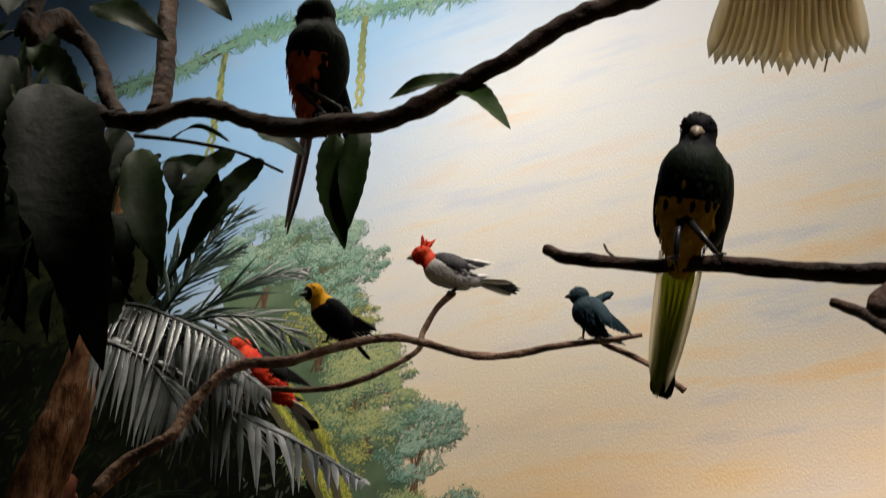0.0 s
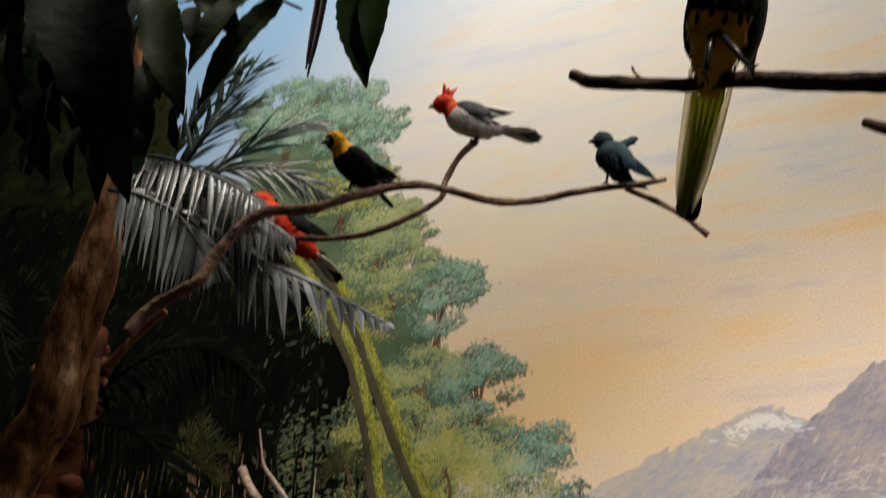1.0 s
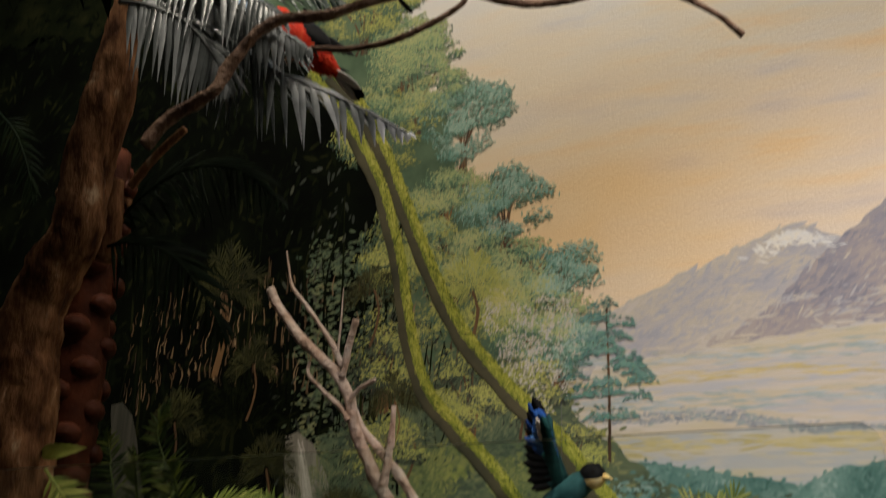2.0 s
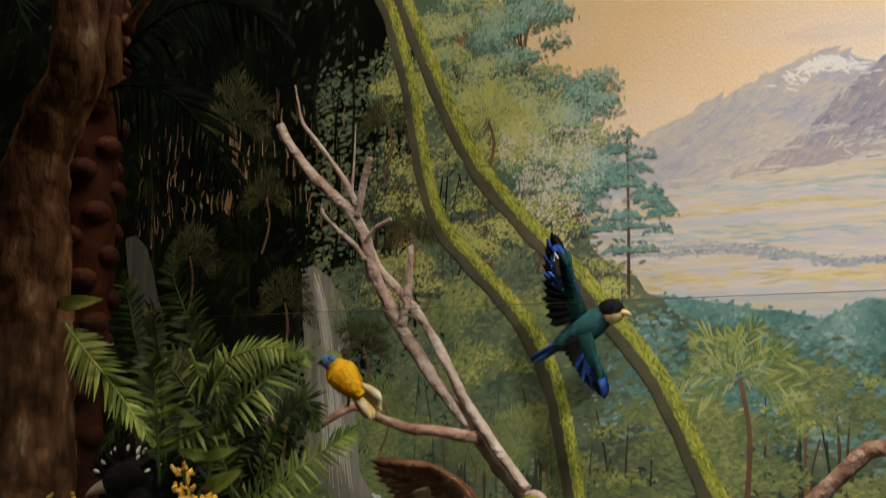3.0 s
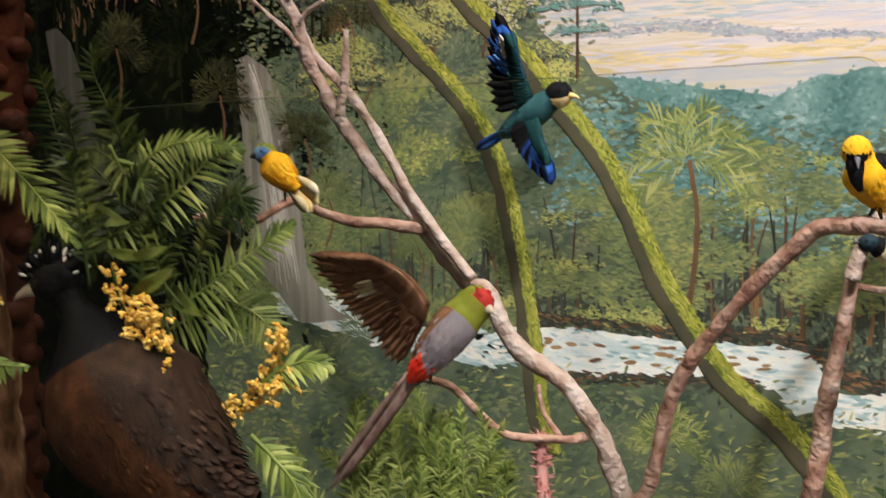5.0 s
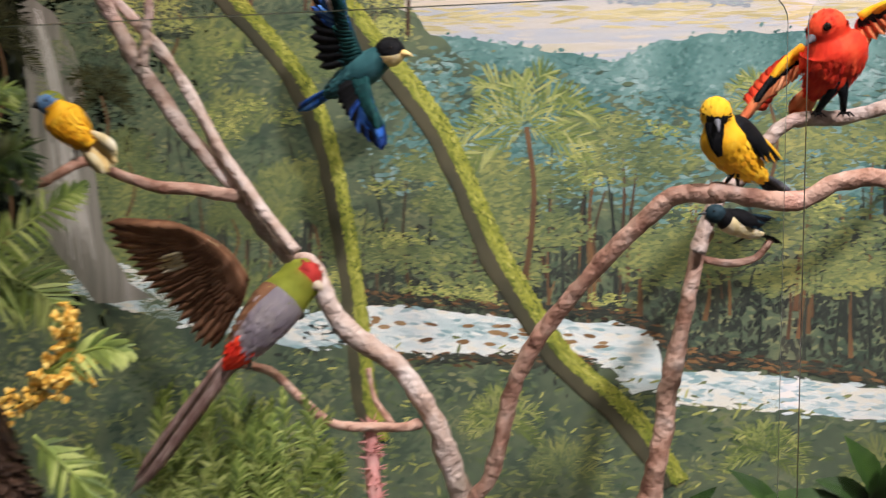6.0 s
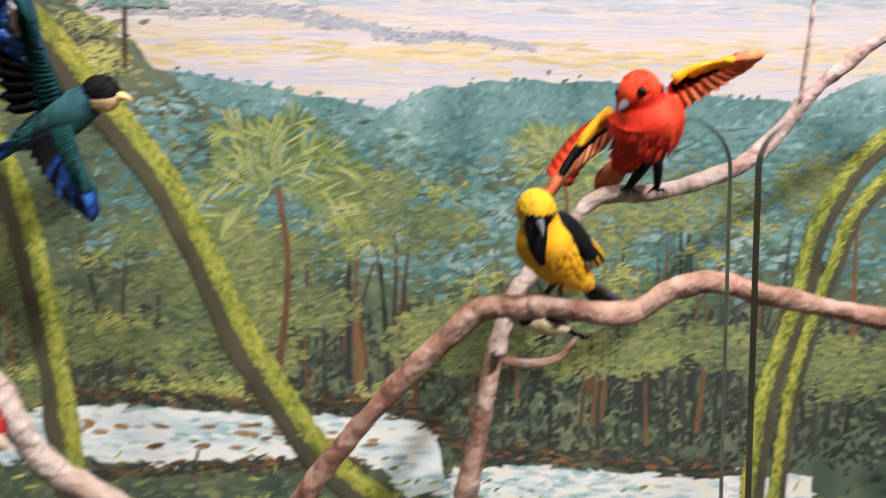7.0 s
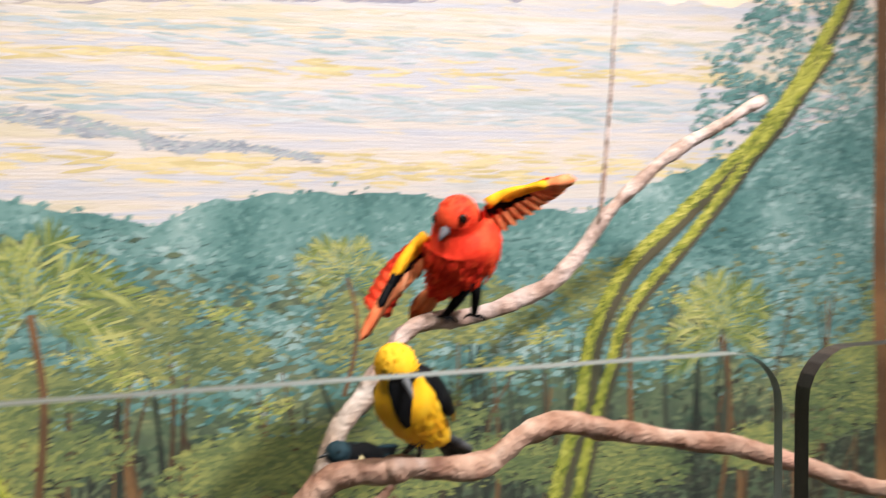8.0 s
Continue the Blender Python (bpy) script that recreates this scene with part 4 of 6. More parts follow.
limb("branch", "upright forked brown branch behind the arched one", BARK_RED,
     ([(1.529, -0.25, 0.632), (1.549, -0.25, 0.996), (1.56, -0.25, 1.069), (1.571, -0.25, 1.141), (1.584, -0.25, 1.235), (1.602, -0.25, 1.327), (1.615, -0.25, 1.395), (1.626, -0.25, 1.429)], 0.0160, 0.0096),
     ([(1.622, -0.24, 1.388), (1.658, -0.24, 1.383), (1.689, -0.24, 1.391), (1.708, -0.24, 1.415)], 0.0048, 0.0048))
limb("branch", "rising pale branch under the red bird", BARK_PALE,
     ([(1.615, -0.27, 1.399), (1.638, -0.26, 1.465), (1.675, -0.25, 1.509), (1.72, -0.24, 1.561), (1.76, -0.23, 1.571), (1.8, -0.22, 1.573)] + [(1.852, -0.22, 1.587), (1.898, -0.217, 1.605), (1.938, -0.213, 1.642), (1.972, -0.21, 1.683), (2.02, -0.207, 1.723), (2.068, -0.203, 1.755), (2.131, -0.2, 1.788)] + [(2.189, -0.2, 1.816)], 0.0110, 0.0068),
     ([(1.955, -0.22, 1.673), (1.963, -0.22, 1.748), (1.97, -0.22, 1.821), (1.974, -0.22, 1.882), (1.979, -0.22, 1.943)], 0.0026, 0.0012))

# ---------------------------------------------------------------- mounted birds
def feather(name, *colours, rough=0.6, scale=60):
    return paint(name, list(colours), 0.7, scale, rough, 0.6, (1, 1, 0.5), 260, 0.002, 0.08)


BLACK = feather("black_plumage", (0.002, 0.002, 0.0025), (0.004, 0.004, 0.005), (0.009, 0.009, 0.01))
GREY = feather("grey_plumage", (0.08, 0.08, 0.085), (0.16, 0.16, 0.17), (0.26, 0.26, 0.27))
DARKGREY = feather("dark_grey_plumage", (0.025, 0.025, 0.028), (0.06, 0.06, 0.065), (0.12, 0.12, 0.125))
WHITE = feather("white_plumage", (0.55, 0.53, 0.48), (0.72, 0.7, 0.65), (0.82, 0.8, 0.76))
CREAM = feather("cream_plumage", (0.6, 0.45, 0.2), (0.75, 0.62, 0.35), (0.82, 0.76, 0.6))
RED = feather("scarlet_plumage", (0.5, 0.02, 0.01), (0.72, 0.04, 0.015), (0.82, 0.09, 0.03))
ORANGE = feather("orange_red_plumage", (0.55, 0.07, 0.02), (0.75, 0.16, 0.05), (0.8, 0.26, 0.1))
YELLOW = feather("yellow_plumage", (0.75, 0.3, 0.01), (0.85, 0.42, 0.01), (0.88, 0.52, 0.03))
GOLD = feather("golden_plumage", (0.55, 0.26, 0.01), (0.75, 0.4, 0.02), (0.85, 0.52, 0.05))
# green taken almost to black: the backlit silhouette is in the colour
GREEN = feather("silhouette_green_plumage", (0.002, 0.005, 0.003), (0.005, 0.011, 0.005), (0.011, 0.02, 0.008))
LIME = feather("yellow_green_plumage", (0.17, 0.2, 0.03), (0.3, 0.33, 0.04), (0.44, 0.44, 0.06))
TEALF = feather("teal_plumage", (0.012, 0.045, 0.052), (0.024, 0.085, 0.092), (0.05, 0.14, 0.15))
DEEPTEAL = feather("deep_teal_plumage", (0.004, 0.022, 0.024), (0.008, 0.045, 0.045), (0.016, 0.08, 0.075))
BLUE = feather("bright_blue_plumage", (0.01, 0.045, 0.2), (0.025, 0.11, 0.42), (0.12, 0.3, 0.68))
NAVY = feather("dark_blue_plumage", (0.004, 0.012, 0.05), (0.01, 0.035, 0.16), (0.05, 0.15, 0.48))
BUTTER = feather("pale_yellow_plumage", (0.7, 0.42, 0.12), (0.82, 0.58, 0.22), (0.86, 0.7, 0.38))
SALMON = feather("salmon_orange_plumage", (0.6, 0.14, 0.05), (0.78, 0.26, 0.1), (0.84, 0.4, 0.2))
ROSE = feather("pinkish_brown_plumage", (0.24, 0.14, 0.11), (0.4, 0.27, 0.22), (0.52, 0.38, 0.32))
CRIMSON = feather("crimson_plumage", (0.16, 0.01, 0.008), (0.3, 0.02, 0.015), (0.42, 0.04, 0.03))
POWDER = feather("powder_blue_plumage", (0.05, 0.11, 0.22), (0.09, 0.19, 0.34), (0.18, 0.3, 0.45))
SLATE = feather("slate_blue_plumage", (0.006, 0.014, 0.02), (0.012, 0.028, 0.036), (0.025, 0.05, 0.062))
BROWN = feather("brown_plumage", (0.1, 0.046, 0.022), (0.18, 0.085, 0.042), (0.28, 0.14, 0.075))
CHESTNUT = feather("chestnut_plumage", (0.022, 0.008, 0.004), (0.05, 0.018, 0.007), (0.12, 0.045, 0.016))
SOOT = feather("sooty_brown_plumage", (0.012, 0.007, 0.005), (0.028, 0.015, 0.009), (0.055, 0.028, 0.016))
LILAC = feather("lilac_grey_plumage", (0.22, 0.19, 0.22), (0.36, 0.32, 0.35), (0.5, 0.44, 0.42))
SHEER = feather("sheer_white_tail_plumage", (0.6, 0.5, 0.34), (0.74, 0.66, 0.5), (0.82, 0.77, 0.66))
for _f, _c, _k in ((SHEER, (0.97, 0.9, 0.74, 1), 0.85), (LILAC, (0.6, 0.5, 0.5, 1), 0.5), (LIME, (0.6, 0.62, 0.1, 1), 0.5)):
    _nt = _f.node_tree
    _t, _m = _nt.nodes.new("ShaderNodeBsdfTranslucent"), _nt.nodes.new("ShaderNodeMixShader")
    _t.inputs[0].default_value, _m.inputs[0].default_value = _c, _k
    _nt.links.new(_nt.nodes["Principled BSDF"].outputs[0], _m.inputs[1])
    _nt.links.new(_t.outputs[0], _m.inputs[2])
    _nt.links.new(_m.outputs[0], _nt.nodes["Material Output"].inputs[0])
HORN = paint("pale_horn", [(0.3, 0.22, 0.14), (0.5, 0.4, 0.28), (0.62, 0.52, 0.38)], 0, 40, 0.35, 0.1)
DARKHORN = paint("dark_horn", [(0.01, 0.01, 0.01), (0.03, 0.028, 0.026)], 0, 40, 0.35, 0.1)
GLASS_EYE, _nt, _b = nodes_of("glass_eye", 0.08)
_b.inputs["Base Color"].default_value = (0.01, 0.006, 0.004, 1)


def blade(geo, base, way, flat, length, width, slot=0, curve=0.1, tip=0.35, n=7):
    """A feather: a long thin blade with a raised shaft and rounded end. flat: the way its face looks."""
    base, way, flat = Vector(base), Vector(way).normalized(), Vector(flat)
    side = way.cross(flat).normalized()
    flat = side.cross(way).normalized()
    v, f = [], []
    for i in range(n):
        t = i / (n - 1)
        w = width * min(1.0, 0.35 + 1.6 * t) * (1.0 if t < 1 - tip else math.sqrt(max(0.0, 1 - ((t - 1 + tip) / tip) ** 2)) + 0.04)
        c = base + way * length * t - flat * curve * length * t * t
        v += [c + side * w, c + flat * width * 0.14, c - side * w, c - flat * width * 0.1]
    for i in range(n - 1):
        for k in range(4):
            a, b2 = 4 * i + k, 4 * i + (k + 1) % 4
            f.append((a, a + 4, b2 + 4, b2))
    f += [(0, 1, 2, 3), tuple(4 * (n - 1) + k for k in (3, 2, 1, 0))]
    geo.add(v, f, slot)


def flake(geo, base, way, out, length, width, slot):
    """A small contour feather: a curved scale lying on the body."""
    base, way, out = Vector(base), Vector(way).normalized(), Vector(out)
    side = way.cross(out).normalized()
    out = side.cross(way).normalized()
    v = []
    for t, w, h in ((0.0, 0.45, 0.0), (0.4, 1.0, 0.1), (0.8, 0.8, 0.07), (1.0, 0.12, 0.0)):
        c = base + way * length * t
        v += [c - side * width * w, c + out * length * h, c + side * width * w]
    f = []
    for i in range(3):
        b = 3 * i
        f += [(b, b + 1, b + 4, b + 3), (b + 1, b + 2, b + 5, b + 4)]
    geo.add(v, f, slot)


def egg(geo, centre, axes, radii, slot_of, nu=14, nv=9):
    """An ellipsoid; slot_of(point in its own axes) picks the colour of each face."""
    centre = Vector(centre)
    v, f, raw = [], [], []
    for j in range(nv + 1):
        th = math.pi * j / nv
        for i in range(nu):
            ph = 2 * math.pi * i / nu
            p = Vector((math.cos(th), math.sin(th) * math.cos(ph), math.sin(th) * math.sin(ph)))
            raw.append(p)
            v.append(centre + axes[0] * p.x * radii[0] + axes[1] * p.y * radii[1] + axes[2] * p.z * radii[2])
    o = len(geo.v)
    geo.v += [tuple(p) for p in v]
    for j in range(nv):
        for i in range(nu):
            q = (j * nu + i, j * nu + (i + 1) % nu, (j + 1) * nu + (i + 1) % nu, (j + 1) * nu + i)
            mid = sum((raw[k] for k in q), Vector()) / 4
            geo.f.append(tuple(k + o for k in q))
            geo.s.append(slot_of(mid))


def bird(label, tail, body, head, beak, belly, fat, head_r, col, feet=(), tail_w=0.3, tail_n=6, tail_slot=None, fold=True, wings=(),
         crest=0, face=None, face_z=0.62, beak_len=1.0, beak_fat=0.42, vent=None, name="bird_mount", vent_t=0.22, nape="throat", tail_base=0.0, tail_blade=1.0, long_wing=1.0, curl=0, bare_neck=1.0, eye=1.0, bib=0.0, tip=False, stout=1.0, seed=1):
    """A mounted bird as one mesh. tail, body, head: the tail's tip, the middle of the body, the middle of the head. belly: the way the breast looks.
    wings: (root, tip, normal, number of feathers, chord, length, width, spread in degrees, arch, rows of shorter feathers as (share of the length, colour, from, to), degrees at the tip) for each spread wing."""
    rn = random.Random(seed)
    keys = ["back", "belly", "throat", "head", "face", "wing", "tail", "beak", "leg", "eye", "edge", "vent", "rim", "bar", "patch", "covert", "tip"]
    look_up = dict(back=BLACK, belly=BLACK, throat=None, head=None, face=None, wing=None, tail=None, beak=DARKHORN, leg=DARKHORN, eye=GLASS_EYE, edge=None, vent=None, rim=None, bar=None, patch=None, covert=None, tip=None)
    look_up.update(col)
    look_up["head"] = look_up["head"] or look_up["back"]
    look_up["throat"] = look_up["throat"] or look_up["head"]
    look_up["face"] = look_up["face"] or look_up["head"]
    look_up["wing"] = look_up["wing"] or look_up["back"]
    look_up["tail"] = look_up["tail"] or look_up["wing"]
    look_up["edge"] = look_up["edge"] or look_up["wing"]
    look_up["vent"] = look_up["vent"] or look_up["belly"]
    for k, other in (("rim", "tail"), ("bar", "edge"), ("patch", "edge"), ("covert", "back"), ("tip", "tail")):
        look_up[k] = look_up[k] or look_up[other]
    S = {k: i for i, k in enumerate(keys)}
    o = Vector(body)
    tail, head, body = Vector(tail) - o, Vector(head) - o, Vector((0, 0, 0))
    belly, beak = Vector(belly).normalized(), Vector(beak).normalized()
    g = Geo()
    rump = tail.normalized() * min(tail.length * 0.5, fat * 1.9)
    # the body, one loft from rump to neck
    line = smooth_line([rump, rump * 0.45 + belly * fat * 0.1, head * 0.28 + belly * fat * 0.06, head * 0.72, head], 5)
    prof = [0.16, 0.42, 0.66, 0.86, 0.97, 1.0, 0.97, 0.88, 0.72]
    n, seg = len(line), 16
    ring = []
    for i, c in enumerate(line):
        t = i / (n - 1)
        k = t * (len(prof) - 1)
        a = int(min(k, len(prof) - 2))
        r = fat * (prof[a] + (prof[a + 1] - prof[a]) * (k - a))
        if t > 0.5:
            q = min(1.0, (t - 0.5) / 0.36)
            r = r + (head_r * 0.88 * bare_neck - r) * q * q * (3 - 2 * q)
        d = (line[min(n - 1, i + 1)] - line[max(0, i - 1)]).normalized()
        low = (belly - d * belly.dot(d)).normalized()
        side = d.cross(low).normalized()
        for q in range(seg):
            w = 2 * math.pi * q / seg
            ring.append(c + (low * math.cos(w) + side * math.sin(w) * 0.95) * r * (1 + 0.05 * noise.noise(c * 90 + Vector((q, seed, 0)))))
    base = len(g.v)
    g.v += [tuple(p) for p in ring]
    for i in range(n - 1):
        t = i / (n - 1)
        for q in range(seg):
            q2 = (q + 1) % seg
            g.f.append((base + i * seg + q, base + i * seg + q2, base + (i + 1) * seg + q2, base + (i + 1) * seg + q))
            front = math.cos(2 * math.pi * (q + 0.5) / seg) > -0.1
            slot = ("throat" if math.cos(2 * math.pi * (q + 0.5) / seg) > 0.1 else nape) if t > 0.62 else ("vent" if t < vent_t and front else ("belly" if front else "back"))
            g.s.append(S[slot])
    # the head
    up = (Vector((0, 0, 1)) - beak * beak.z)
    up = up.normalized() if up.length > 0.1 else (head.normalized() - beak * head.normalized().dot(beak)).normalized()
    side = up.cross(beak).normalized()
    lim = face if face is not None else 9

    def head_slot(p):
        return S["face"] if p.x > lim - 0.15 * abs(p.y) and p.z < face_z else S["head"]

    egg(g, head, (beak, side, up), (head_r * 1.12, head_r * 0.93, head_r), head_slot, 18, 12)
    root = head + beak * head_r * 0.95 - up * head_r * 0.08
    bl = head_r * beak_len
    tube(g, [root - beak * bl * 0.2, root + beak * bl * 0.3, root + beak * bl * 0.7 - up * bl * 0.08, root + beak * bl - up * bl * 0.24], head_r * beak_fat, head_r * 0.03, 8, 0.0, S["beak"])
    for sg in (-1, 1):
        egg(g, head + beak * head_r * 0.55 + side * sg * head_r * 0.73 + up * head_r * 0.22, (beak, side, up), (head_r * 0.13 * eye,) * 3, lambda p: S["eye"], 8, 6)
    for k in range(crest):
        a = rn.uniform(-0.35, 0.75)
        w = up * math.cos(a) - beak * math.sin(a) + side * rn.gauss(0, 0.18)
        blade(g, head + w * head_r * 0.6, w - beak * 0.15, side, head_r * rn.uniform(1.0, 1.9), head_r * 0.13, S["head"], 0.1)
    for k in range(curl):
        a, bb = rn.uniform(-1.2, 1.5), rn.uniform(-0.8, 0.8)
        w = (up * math.cos(a) - beak * math.sin(a) + side * bb).normalized()
        white = rn.random() < 0.2
        blade(g, head + w * head_r * (1.25 if white else 0.7), w, side, head_r * rn.uniform(0.5, 1.1) * (0.35 if white else 1), head_r * (0.08 if white else 0.16), S["edge"] if white else S["head"], 0.6)
    # contour feathers over the body and head, lying towards the tail
    for i in range(1, n - 2):
        t = i / (n - 1)
        d = (line[i + 1] - line[i - 1]).normalized()
        for q in range(seg * (2 if fat < 0.08 else 5)):
            if rn.random() < 0.25:
                continue
            a = (q + rn.random()) / (seg * 2) * seg
            k0 = int(a) % seg
            p = Vector(ring[i * seg + k0]).lerp(Vector(ring[i * seg + (k0 + 1) % seg]), a % 1.0).lerp(Vector(ring[(i + 1) * seg + k0]), rn.random() * 0.8)
            out = (p - line[i]).normalized()
            cosw = math.cos(2 * math.pi * a / seg) + rn.gauss(0, 0.12)
            tt = t + rn.gauss(0, 0.025)
            slot = ("throat" if cosw > 0.1 else nape) if tt > 0.62 else ("vent" if tt < vent_t and cosw > -0.1 else ("belly" if cosw > -0.1 else "back"))
            size = min(0.013, fat * (0.34 if t < 0.6 else 0.22)) * rn.uniform(0.8, 1.25)
            flake(g, p - out * size * 0.07, -d + out * rn.uniform(0.0, 0.05), out, size, size * 0.24, S[slot])
    for k in range(150):
        p = Vector((rn.gauss(0, 1), rn.gauss(0, 1), rn.gauss(0, 1))).normalized()
        if p.x > 0.72:
            continue
        w = beak * p.x * 1.12 + side * p.y * 0.93 + up * p.z
        back = (-beak - w * (-beak).dot(w)).normalized() if abs(p.x) < 0.98 else up
        flake(g, head + w * head_r * 0.98, back + w * 0.05, w, head_r * rn.uniform(0.22, 0.36), head_r * 0.07, head_slot(p))
    # tail fan
    d = (tail - rump * 0.75).normalized()
    low = (belly - d * belly.dot(d)).normalized()
    sd = d.cross(low).normalized()
    tl = (tail - rump * 0.75).length
    for k in range(tail_n):
        a = (k / max(1, tail_n - 1) - 0.5) * tail_w * 2
        way = d * math.cos(a) + sd * (math.sin(a) - 0.8 * (k / max(1, tail_n - 1) - 0.5) * tail_base / tl)
        blade(g, rump * 0.75 + sd * (a * fat * 0.3 + (k / max(1, tail_n - 1) - 0.5) * tail_base) + low * 0.0006 * abs(k - tail_n / 2), way, -low, tl * (1 - 0.12 * abs(a) / max(0.05, tail_w)) * rn.uniform(0.93, 1.03), max(fat * 0.24 * tail_blade, tl * tail_w / tail_n * 1.15), S["tail"] if k not in (0, tail_n - 1) else S["rim"], 0.03)
        if tip:
            blade(g, rump * 0.75 + sd * (a * fat * 0.3 + (k / max(1, tail_n - 1) - 0.5) * tail_base) + way * tl * 0.8 - low * 0.0012, way, -low, tl * 0.22, max(fat * 0.2 * tail_blade, tl * tail_w / tail_n * 1.15), S["tip"], 0.0)
    if bib:
        fore = (belly - head.normalized() * belly.dot(head.normalized())).normalized()
        run = smooth_line([head + beak * head_r * 0.75 - up * head_r * 0.1, head * 0.86 + fore * head_r * 0.95, head * 0.55 + fore * fat * 0.93, head * (0.55 - bib) + fore * fat * 1.02], 5)
        tube(g, run, head_r * 0.5, head_r * 0.22, 10, 0.15, S["face"], 0.45, head_r * 0.75)
    # folded wings
    if fold:
        ax = (head * 0.45 - rump).normalized()
        for sg in (-1, 1):
            lw = (belly - ax * belly.dot(ax)).normalized()
            out = ax.cross(lw).normalized() * sg
            c0 = head * 0.42 + out * fat * 0.72 - lw * fat * 0.22
            egg(g, c0 - ax * fat * 0.75, (ax, out, lw), (fat * 1.15, fat * 0.3, fat * 0.62), lambda p: S["wing"], 14, 10)
            for k in range(8):
                w = (-ax + lw * (0.16 - 0.075 * k) - out * 0.12).normalized()
                blade(g, c0 - ax * fat * (0.5 + 0.09 * k) + lw * fat * (0.36 - 0.11 * k) + out * fat * (0.2 - 0.012 * k), w, out, fat * (1.25 + 0.13 * k) * long_wing, fat * 0.15, S["edge"] if k % 3 == 1 else S["wing"], 0.04)
    # spread wings
    for wr, wt, wn, count, chord, *more in wings:
        lf, wf, spread, arch, rows, lead = (list(more) + [1.0, 1.25, 78, 0.0, (), 8][len(more):])[:6]
        wr, wt, wn = Vector(wr) - o, Vector(wt) - o, Vector(wn).normalized()
        span = wt - wr
        wd = span.normalized()
        ch = wn.cross(wd).normalized() * (1 if chord > 0 else -1)
        cd = abs(chord)

        def root_at(t):
            return wr + span * (0.04 + 0.56 * t) - ch * span.length * arch * math.sin(math.pi * min(1.0, 0.15 + 0.75 * t))

        def way_at(t):
            a = radians(lead + spread * (1 - t) ** 0.9)
            return wd * math.cos(a) + ch * math.sin(a)

        tube(g, [root_at(k / 8) + wn * fat * 0.03 for k in range(9)], fat * 0.16, fat * 0.06, 8, 0.0, S["covert"])
        for k in range(count):
            t = k / (count - 1)
            full = (span.length * (0.36 + 0.1 * t) + cd * 0.45 * (1 - t * 0.6)) * lf
            blade(g, root_at(t) + wn * 0.0006 * k, way_at(t), wn, full * rn.uniform(0.95, 1.04), span.length * wf / count, S["wing"] if k % 2 or t < 0.4 else S["edge"], 0.06)
        for q, (share, key, t0, t1) in enumerate(rows):
            m = int(count * 1.5)
            for k in range(m):
                t = t0 + (t1 - t0) * k / (m - 1)
                full = (span.length * (0.36 + 0.1 * t) + cd * 0.45 * (1 - t * 0.6)) * lf
                blade(g, root_at(t) + wn * (0.0006 * count * t + 0.0012 * (q + 1)), way_at(min(1.0, t + 0.02)), wn, full * share * rn.uniform(0.88, 1.1), span.length * wf * (0.55 if key == "patch" else 0.75) / count, S[key], 0.05)
        for k in range(count):
            t = k / (count - 1)
            full = (span.length * 0.2 + cd * 0.2) * lf
            blade(g, root_at(t) - wn * fat * 0.05, way_at(t), -wn, full, span.length * 0.95 / count, S["back"], 0.03)
    # legs
    for ft in feet:
        ft = Vector(ft) - o
        hip = (rump * 0.35 + belly * fat * 0.75).lerp(ft, 0.15)
        tube(g, [hip, hip.lerp(ft, 0.5) + belly * fat * 0.05, ft], fat * 0.12 * stout, fat * 0.055 * stout, 6, 0.0, S["leg"])
        for a in (-0.5, 0.0, 0.5, math.pi):
            w = Vector((belly.x, belly.y - 0.25, 0)).normalized() if abs(belly.z) < 0.9 else Vector((beak.x, beak.y, 0)).normalized()
            w = Matrix.Rotation(a, 3, "Z") @ w
            tube(g, [ft, ft + w * fat * 0.2 + Vector((0, 0, fat * 0.02)), ft + w * fat * 0.36 - Vector((0, 0, fat * 0.1))], fat * 0.05, fat * 0.02, 5, 0.0, S["leg"])
    ob = new(name, g.mesh(name, [look_up[k] for k in keys]))
    ob.location = o
    return tagged(ob, label, "mounted bird")


DOWN, OUT = (0, 0, -1), (0.1, -1, -0.15)
bird("grey and white bird mount with scarlet crested head", (1.355, -0.72, 2.343), (1.257, -0.76, 2.366), (1.22, -0.78, 2.402), (-0.95, -0.35, -0.12), (-0.15, -0.3, -1), 0.0235, 0.0148,
     dict(head=RED, throat=RED, belly=WHITE, back=GREY, wing=DARKGREY, tail=DARKGREY, edge=WHITE, rim=WHITE, beak=HORN), [(1.26, -0.76, 2.339), (1.263, -0.75, 2.347)], 0.2, 6, crest=18, beak_len=0.7, seed=2)
bird("black bird mount with yellow hood perched on a thin branch", (1.168, -0.82, 2.216), (1.132, -0.87, 2.26), (1.114, -0.9, 2.292), (-0.35, -0.85, -0.4), (-0.75, -0.5, -0.6), 0.0225, 0.0145,
     dict(head=YELLOW, throat=YELLOW, face=BLACK, belly=BLACK, back=BLACK), [(1.116, -0.86, 2.235), (1.116, -0.84, 2.251)], 0.12, 6, face=0.72, beak_len=1.0, seed=3)
bird("red bird mount with black wings behind the thin branch", (0.925, -0.55, 2.268), (0.84, -0.6, 2.358), (0.786, -0.62, 2.421), (-0.8, -0.4, -0.1), (-0.3, -0.7, -0.6), 0.033, 0.0205,
     dict(head=RED, throat=RED, belly=RED, back=RED, wing=BLACK, tail=BLACK, edge=BLACK, rim=WHITE, beak=HORN), [(0.99, -0.8, 2.214)], 0.16, 7, beak_len=0.7, long_wing=0.9, seed=4)
